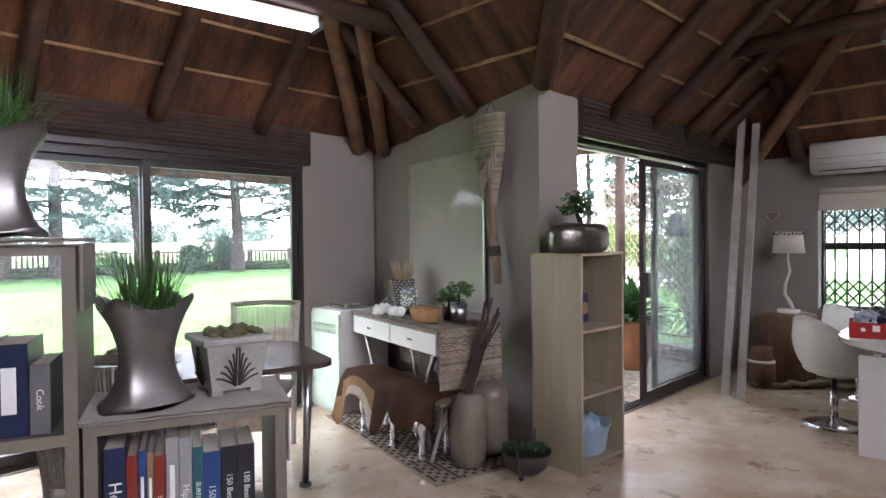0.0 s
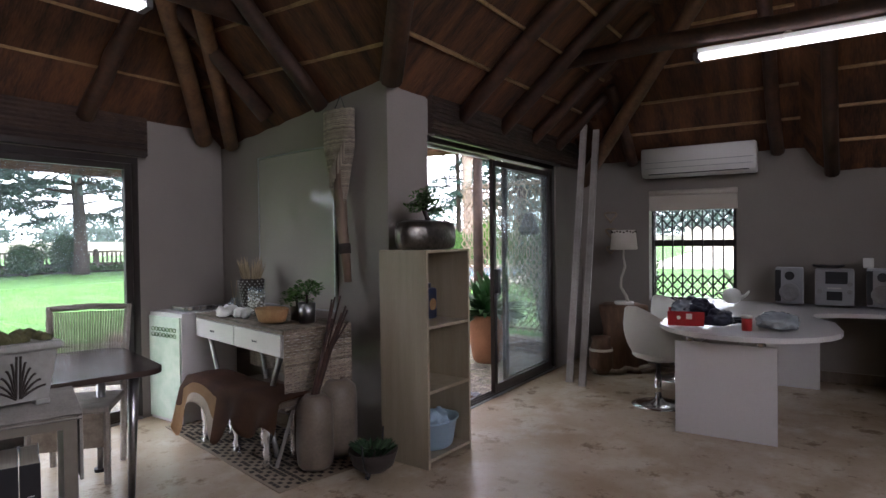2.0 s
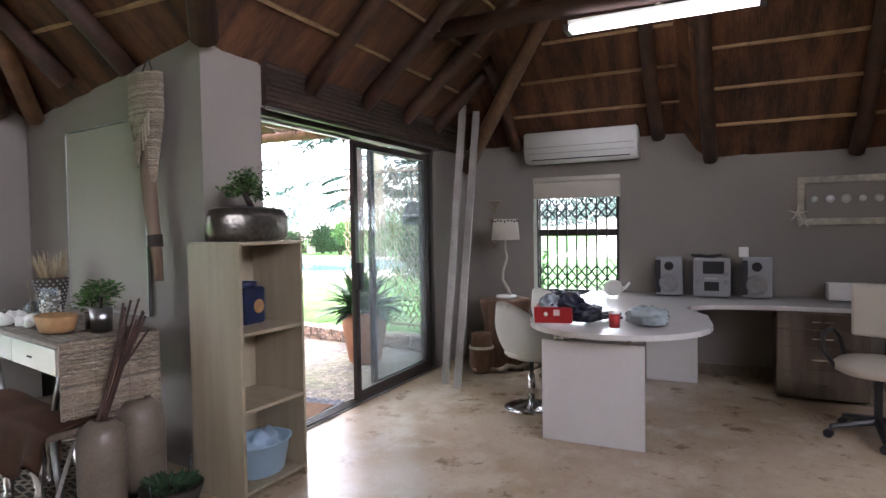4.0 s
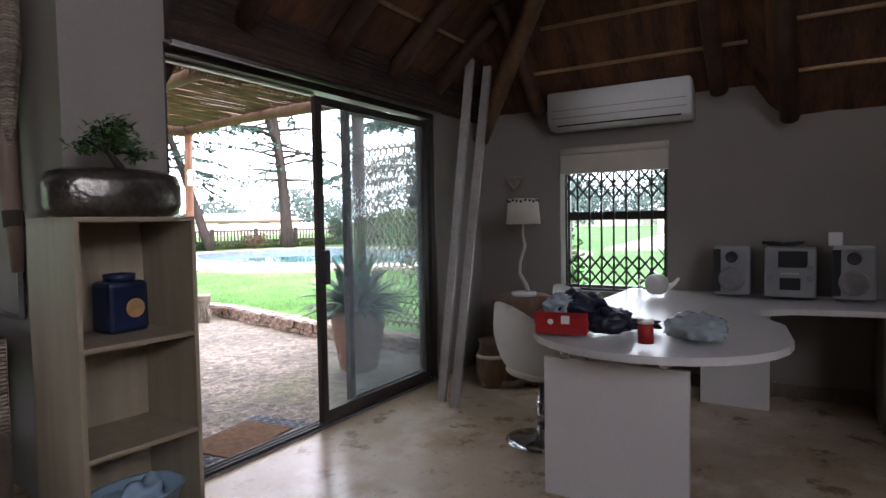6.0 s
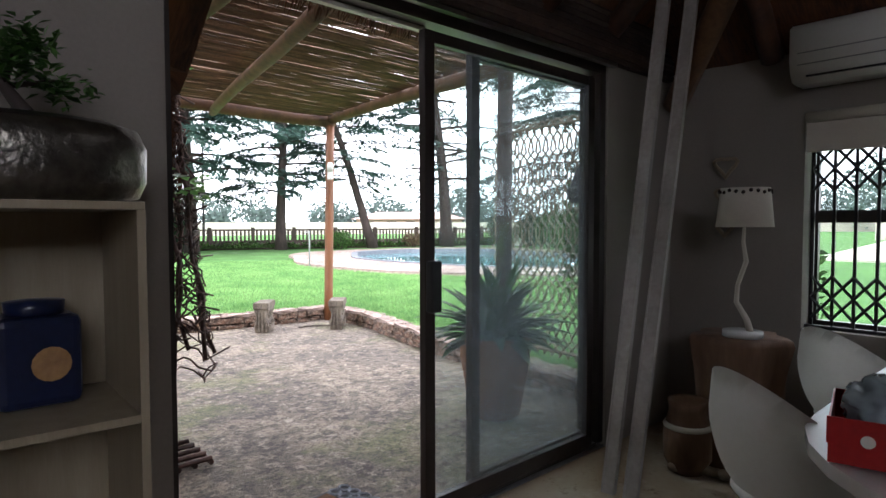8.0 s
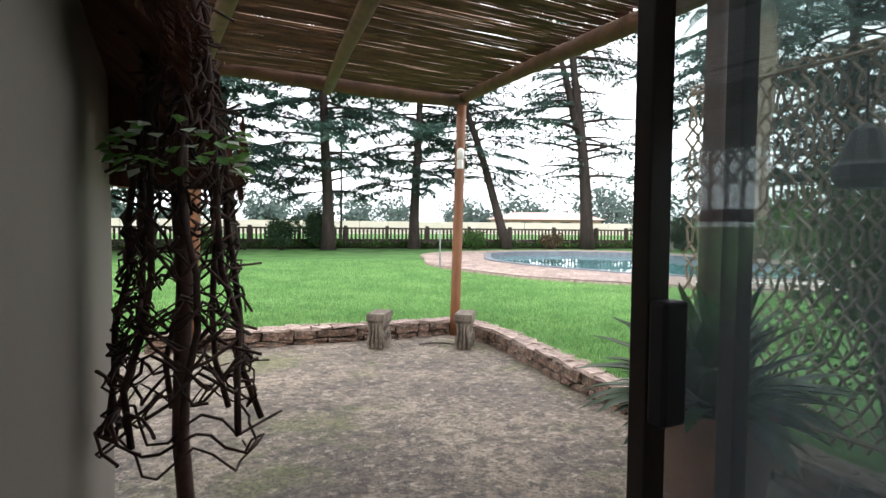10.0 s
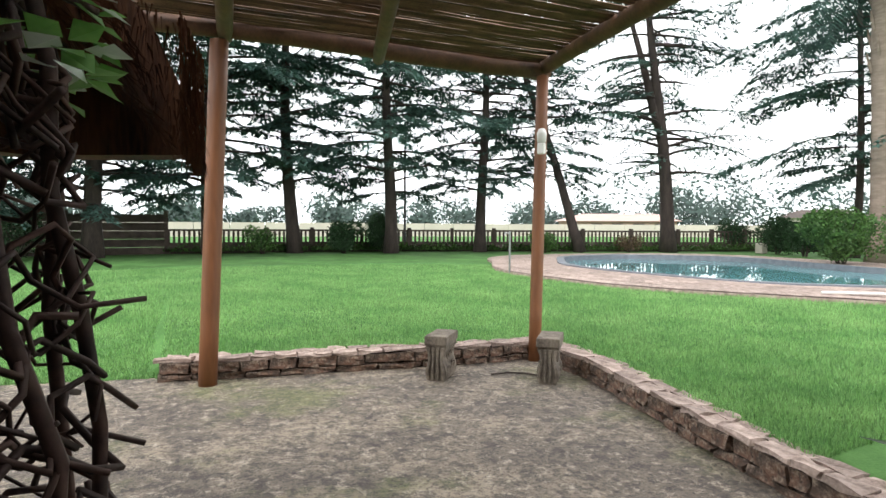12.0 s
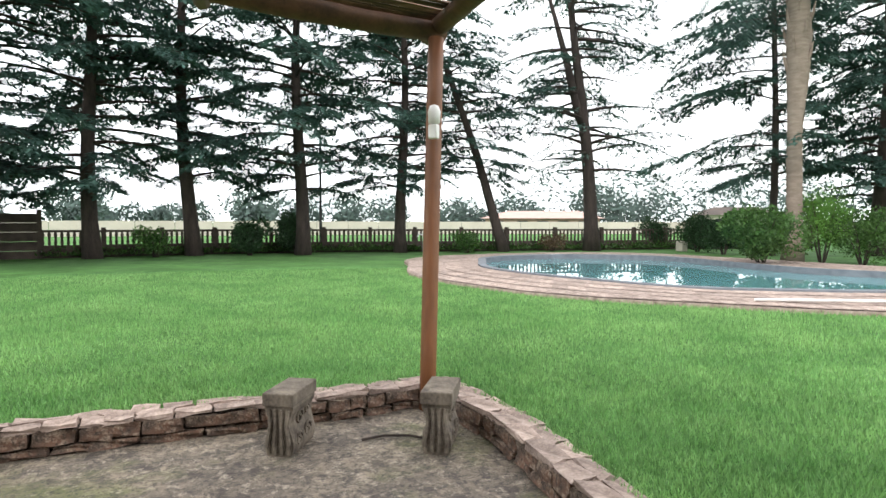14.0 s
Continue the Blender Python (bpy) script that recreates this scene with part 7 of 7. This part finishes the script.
def books():
    rng = random.Random(77)
    def book(m, w, d, h, cover, title="", size=0.03, tcol="white_plastic"):
        t = thing("book", cover[1], "book", group="books")
        t.matrix_basis = m
        part("cover", B(0, w, 0, 0.004, 0, h, bevel=0.0015), cover[0], t, "spine")
        part("cover", B(0, 0.003, 0.004, d, 0, h), cover[0], t)
        part("cover", B(w - 0.003, w, 0.004, d, 0, h), cover[0], t)
        part("page_block", B(0.003, w - 0.003, 0.004, d - 0.004, 0.004, h - 0.004), "paper", t, "cream page block")
        if title:
            cu = bpy.data.curves.new("lettering", "FONT")
            cu.body, cu.size, cu.extrude, cu.align_x, cu.align_y = title, size, 0.0004, "CENTER", "CENTER"
            o = new("lettering", cu)
            me = bpy.data.meshes.new_from_object(o)
            bpy.data.objects.remove(o)
            bpy.data.curves.remove(cu)
            me.materials.append(M[tcol])
            o = new("lettering", me)
            o.parent = t
            o.matrix_basis = pose(w / 2, -0.0012, h / 2, 90, 0, 0) @ pose(0, 0, 0, 0, 0, -90)
            tagged(o, "printed spine lettering")
        else:
            part("title_bar", B(w * 0.3, w * 0.7, -0.0008, 0, h * 0.25, h * 0.75), tcol, t, "plain spine lettering bar")
    cols = {"navy": (0.02, 0.035, 0.1), "blue": (0.03, 0.09, 0.3), "tan": (0.4, 0.27, 0.15), "grey": (0.22, 0.21, 0.22), "white": (0.5, 0.5, 0.48), "red": (0.35, 0.05, 0.03), "teal": (0.03, 0.15, 0.18), "dark": (0.03, 0.03, 0.035), "plum": (0.12, 0.07, 0.1)}
    for k, c in cols.items():
        M["book_" + k] = material("book_" + k, tuple(q * 0.6 for q in c), rough=0.35, scale=6, bump=0.02)
    M["paper"] = material("paper", (0.55, 0.5, 0.4), (0.45, 0.4, 0.32), rough=0.9, scale=4, stretch=(60, 1, 1), bump=0.1)
    rows = [("navy", 0.058, 0.33, "Home", 0.05), ("red", 0.03, 0.30, "STYLE", 0.018), ("blue", 0.022, 0.31, "", 0), ("tan", 0.018, 0.30, "", 0), ("red", 0.03, 0.29, "BEAD", 0.018), ("white", 0.036, 0.34, "", 0),
            ("white", 0.036, 0.335, "Hip", 0.03), ("teal", 0.03, 0.30, "SURFACE", 0.02), ("blue", 0.052, 0.26, "150", 0.03), ("dark", 0.052, 0.27, "150 Best", 0.026), ("dark", 0.052, 0.27, "150 Best", 0.026)]
    x = 0.045
    for c, w, h, tt, sz in rows:
        book(F0 @ pose(x, 0.04 + (0.06 if h < 0.28 else 0), 0.497), w, 0.22, h, ("book_" + c, c.replace("navy", "dark blue").replace("dark", "very dark").replace("very very", "very") + " covered hardback book standing on the low shelf"), tt, sz)
        x += w + 0.002
    x = -0.29
    for c, w, h, tt, sz in (("tan", 0.062, 0.265, "BAREFOOT", 0.034), ("navy", 0.09, 0.262, "", 0), ("grey", 0.05, 0.20, "Cook", 0.026)):
        book(F0 @ pose(x, 0.03, 0.897), w, 0.22, h, ("book_" + c, c.replace("navy", "dark blue") + " covered thick book standing on the tall shelf"), tt, sz)
        x += w + 0.003


books()


def cloth(name, label, m, w, d, z):
    t = thing(name, label, "cloth")
    t.matrix_basis = m
    bm = bmesh.new()
    n = 34
    for r in range(n):
        y = -0.012 + (d + 0.02) * r / n
        tube(bm, [(-0.012 + (w + 0.024) * i / 14, y, z + 0.008 + (0.002 if (i + r) % 2 else 0)) for i in range(15)], 0.0062, 4, caps=False)
    tube(bm, [(-0.012, -0.01, z), (w + 0.012, -0.01, z - 0.006)], 0.004, 4)
    part("ribs", bm, "ribbed_cloth", t, "ribbed off-white cotton", kind="stuff")
    part("drape", B(w + 0.006, w + 0.016, 0.02, d - 0.03, z - 0.2, z, bevel=0.003), "ribbed_cloth", t, "hanging edge of the cloth")


M["ribbed_cloth"] = material("ribbed_cloth", (0.27, 0.25, 0.22), (0.18, 0.165, 0.14), rough=0.9, scale=8, fine=120, bump=0.4)
cloth("table_runner", "ribbed off-white cotton runner on the low bookshelf", F0, 0.57, 0.36, 0.916)
cloth("table_runner", "ribbed dark trimmed runner on the tall bookshelf", F0 @ pose(-0.72, 0, 0), 0.71, 0.34, 1.441)


M["silver_paint"] = material("silver_paint", (0.44, 0.42, 0.4), (0.34, 0.32, 0.3), rough=0.33, metal=0.75, scale=5, fine=60, bump=0.08)


def silver_vase(m, seed):
    t = thing("silver_vase", "hammered silver vase with a square waist and artificial grass", "vase", group="silver vases")
    t.matrix_basis = m
    rng = random.Random(seed)
    bm = bmesh.new()
    H, n, rings = 0.305, 24, []
    for i in range(17):
        z = H * i / 16
        u = abs(z / H - 0.5) * 2
        r = 0.066 + 0.05 * u ** 2.0
        ring = []
        for k in range(n):
            a = 2 * math.pi * k / n
            sq = (abs(math.cos(a)) ** 4 + abs(math.sin(a)) ** 4) ** -0.25
            corner = 0.045 * (abs(math.sin(2 * a)) ** 3) * (1 if z > H * 0.5 else 0.5) * u ** 3
            ring.append(bm.verts.new((r * sq * math.cos(a) * 1.15, r * sq * math.sin(a) * 0.75, z + corner)))
        rings.append(ring)
    for r0, r1 in zip(rings, rings[1:]):
        for k in range(n):
            bm.faces.new((r0[k], r0[(k + 1) % n], r1[(k + 1) % n], r1[k]))
    bm.faces.new(rings[0][::-1])
    bmesh.ops.solidify(bm, geom=bm.faces[:], thickness=0.005)
    part("vase", bm, "silver_paint", t, "brushed silver metal", True)
    bm = bmesh.new()
    for k in range(260):
        a, e = rng.uniform(0, 6.28), rng.uniform(0.0, 0.9)
        p = Vector((0.06 * rng.uniform(-1, 1), 0.035 * rng.uniform(-1, 1), H - 0.08))
        d = Vector((e * math.cos(a), e * math.sin(a), 1)).normalized()
        L = rng.uniform(0.18, 0.33)
        s = d.cross(Vector((0, 0, 1))).normalized() * 0.004 if e > 0.05 else Vector((0.004, 0, 0))
        prev = None
        for i in range(4):
            ss = s * (1 - i / 3.2)
            v = (bm.verts.new(p - ss), bm.verts.new(p + ss))
            if prev:
                bm.faces.new((prev[0], prev[1], v[1], v[0]))
            prev = v
            p = p + d * L / 3
            d = (d + Vector((0, 0, -0.22 * e))).normalized()
    part("grass", bm, "grass_blade", t, "spiky artificial grass", kind="stuff")


silver_vase(F0 @ pose(0.165, 0.085, 0.932, 0, 0, 25), 1)
silver_vase(F0 @ pose(-0.23, 0.14, 1.458, 0, 0, 10), 2)


def ceramic_pot():
    t = thing("ceramic_planter", "square grey-white ceramic planter with a carved palm pattern and dry moss", "planter")
    t.matrix_basis = F0 @ pose(0.41, 0.19, 0.935, 0, 0, 14) @ Matrix.Scale(1.28, 4)
    def frustum(bm, a, b, z0, z1):
        lo = [bm.verts.new((x * a, y * a, z0)) for x, y in ((-1, -1), (1, -1), (1, 1), (-1, 1))]
        hi = [bm.verts.new((x * b, y * b, z1)) for x, y in ((-1, -1), (1, -1), (1, 1), (-1, 1))]
        for k in range(4):
            bm.faces.new((lo[k], lo[(k + 1) % 4], hi[(k + 1) % 4], hi[k]))
        bm.faces.new(lo[::-1])
        bm.faces.new(hi)
        return bm
    part("body", frustum(bmesh.new(), 0.062, 0.078, 0.012, 0.13), "ceramic", t)
    part("rim", B(-0.09, 0.09, -0.09, 0.09, 0.13, 0.15, bevel=0.006), "ceramic", t)
    for x in (-0.05, 0.05):
        for y in (-0.05, 0.05):
            part("foot", B(x - 0.015, x + 0.015, y - 0.015, y + 0.015, 0, 0.012, bevel=0.002), "ceramic", t)
    bm = bmesh.new()
    for f in range(4):
        m = Matrix.Rotation(f * math.pi / 2, 4, "Z")
        for s in (-1, 1):
            for k in range(6):
                q = [m @ Vector((s * (0.004 + 0.010 * k * u), -(0.064 + 0.016 * (0.025 + 0.095 * (1 - k * 0.13) * math.sin(u * 1.5)) / 0.13) - 0.001, 0.022 + 0.1 * (1 - k * 0.15) * math.sin(u * 1.5))) for u in [i / 6 for i in range(7)]]
                tube(bm, q, 0.0026, 4)
    part("carving", bm, "rug_dark", t, "dark carved palm lines", kind="stuff")
    bm = bmesh.new()
    for k in range(26):
        x, y = random.Random(k).uniform(-0.065, 0.065), random.Random(k + 50).uniform(-0.065, 0.065)
        bmesh.ops.create_icosphere(bm, subdivisions=1, radius=0.017, matrix=Matrix.Translation((x, y, 0.152)))
    part("moss", bm, "moss", t, "dry brown moss", kind="stuff")


ceramic_pot()


def dining():
    t = thing("dining_table", "dark polished table with rounded corners and splayed legs", "table", 1.90, 3.78, 0, -14)
    out = []
    for cx, cy, a0 in ((0.64, 0.34, 0), (-0.64, 0.34, 1), (-0.64, -0.34, 2), (0.64, -0.34, 3)):
        for i in range(7):
            a = (a0 + i / 6) * math.pi / 2
            out.append((cx + 0.12 * math.cos(a), cy + 0.12 * math.sin(a)))
    part("tabletop", prism(bmesh.new(), out, 0.71, 0.74), "table_dark", t, "dark polished top")
    for sx in (-1, 1):
        for sy in (-1, 1):
            part("leg", tube(bmesh.new(), [(sx * 0.62, sy * 0.34, 0.71), (sx * 0.60, sy * 0.33, 0.02)], [0.03, 0.018], 12), "steel", t, "tapered dark metal leg", True)
            part("leg_foot", tube(bmesh.new(), [(sx * 0.60, sy * 0.33, 0), (sx * 0.60, sy * 0.33, 0.02)], 0.035, 14), "black", t)
    b = thing("driftwood_bowl", "dark bowl heaped with driftwood and woven balls", "bowl", 1.62, 3.74, 0.742)
    part("bowl", lathe(bmesh.new(), [(0.14, 0), (0.2, 0.02), (0.24, 0.05), (0.235, 0.055), (0.18, 0.03), (0, 0.025)], 28), "table_dark", b, "", True)
    rng = random.Random(3)
    for k in range(7):
        a = rng.uniform(0, 6.28)
        part("driftwood", tube(bmesh.new(), [(-0.15 * math.cos(a), -0.15 * math.sin(a), 0.05 + 0.012 * k), (0.02, 0.0, 0.09 + 0.01 * k), (0.18 * math.cos(a), 0.18 * math.sin(a), 0.06 + 0.012 * k)], [0.01, 0.02, 0.012], 7), "driftwood", b, "", True)
    bm = bmesh.new()
    bmesh.ops.create_icosphere(bm, subdivisions=3, radius=0.07, matrix=Matrix.Translation((0.06, 0.05, 0.15)))
    for v in bm.verts:
        v.co += (v.co - Vector((0.06, 0.05, 0.15))) * 0.2 * noise.noise(v.co * 40)
    part("woven_ball", bm, "wicker", b, "pale woven ball", True)


dining()


def wicker_chair(x, y, rz):
    t = thing("wicker_chair", "grey-white woven cane dining chair", "chair", x, y, 0, rz, group="wicker dining chairs")
    for sx in (-1, 1):
        part("leg", tube(bmesh.new(), [(sx * 0.2, -0.2, 0), (sx * 0.2, -0.2, 0.44)], 0.02, 8), "wicker_pale", t)
        part("leg", tube(bmesh.new(), [(sx * 0.2, 0.2, 0), (sx * 0.21, 0.21, 0.5), (sx * 0.23, 0.29, 1.0)], 0.02, 8), "wicker_pale", t)
    part("seat", B(-0.22, 0.22, -0.22, 0.22, 0.42, 0.46, bevel=0.012), "wicker_pale", t, "woven seat")
    bm = bmesh.new()
    for k in range(30):
        x0 = -0.21 + 0.42 * k / 29
        tube(bm, [(x0 * 0.98, 0.215, 0.5), (x0, 0.26, 0.72), (x0 * 1.08, 0.285, 0.97)], 0.0065, 5)
    part("backrest", bm, "wicker_pale", t, "upright woven cane back", kind="stuff")
    for z, y0, w in ((0.99, 0.29, 0.245), (0.5, 0.215, 0.215), (0.75, 0.265, 0.23)):
        part("rail", tube(bmesh.new(), [(-w, y0, z), (0, y0 + 0.012, z + (0.012 if z > 0.9 else 0)), (w, y0, z)], 0.02 if z > 0.9 else 0.012, 8), "wicker_pale", t, "", True)
    part("side_panel", B(-0.21, 0.21, -0.21, -0.2, 0.22, 0.42), "wicker", t, "woven skirt under the seat")
    return t


M["wicker_pale"] = material("wicker_pale", (0.42, 0.38, 0.33), (0.28, 0.25, 0.21), rough=0.7, scale=16, fine=70, bump=0.4, vary=0.25)
wicker_chair(2.46, 4.0, -40)
wicker_chair(1.35, 3.0, 140)


def yard_beyond_window():
    """The paved yard and boundary wall beyond the lawn on the window's side."""
    R = Matrix.Rotation(math.radians(6), 4, "Z")
    bm = B(22, 50, -14, 4, 0.0, 0.2)
    bm.transform(Matrix.Translation((3.2, 0.34, 0)) @ R)
    structure("paved_yard", bm, "plaster_far", "pale concrete-paved yard beyond the lawn")
    bm = B(50, 50.3, -16, 5, 0.0, 2.1)
    bm.transform(Matrix.Translation((3.2, 0.34, 0)) @ R)
    structure("boundary_wall", bm, "plaster_far", "pale plastered boundary wall behind the paved yard")


yard_beyond_window()
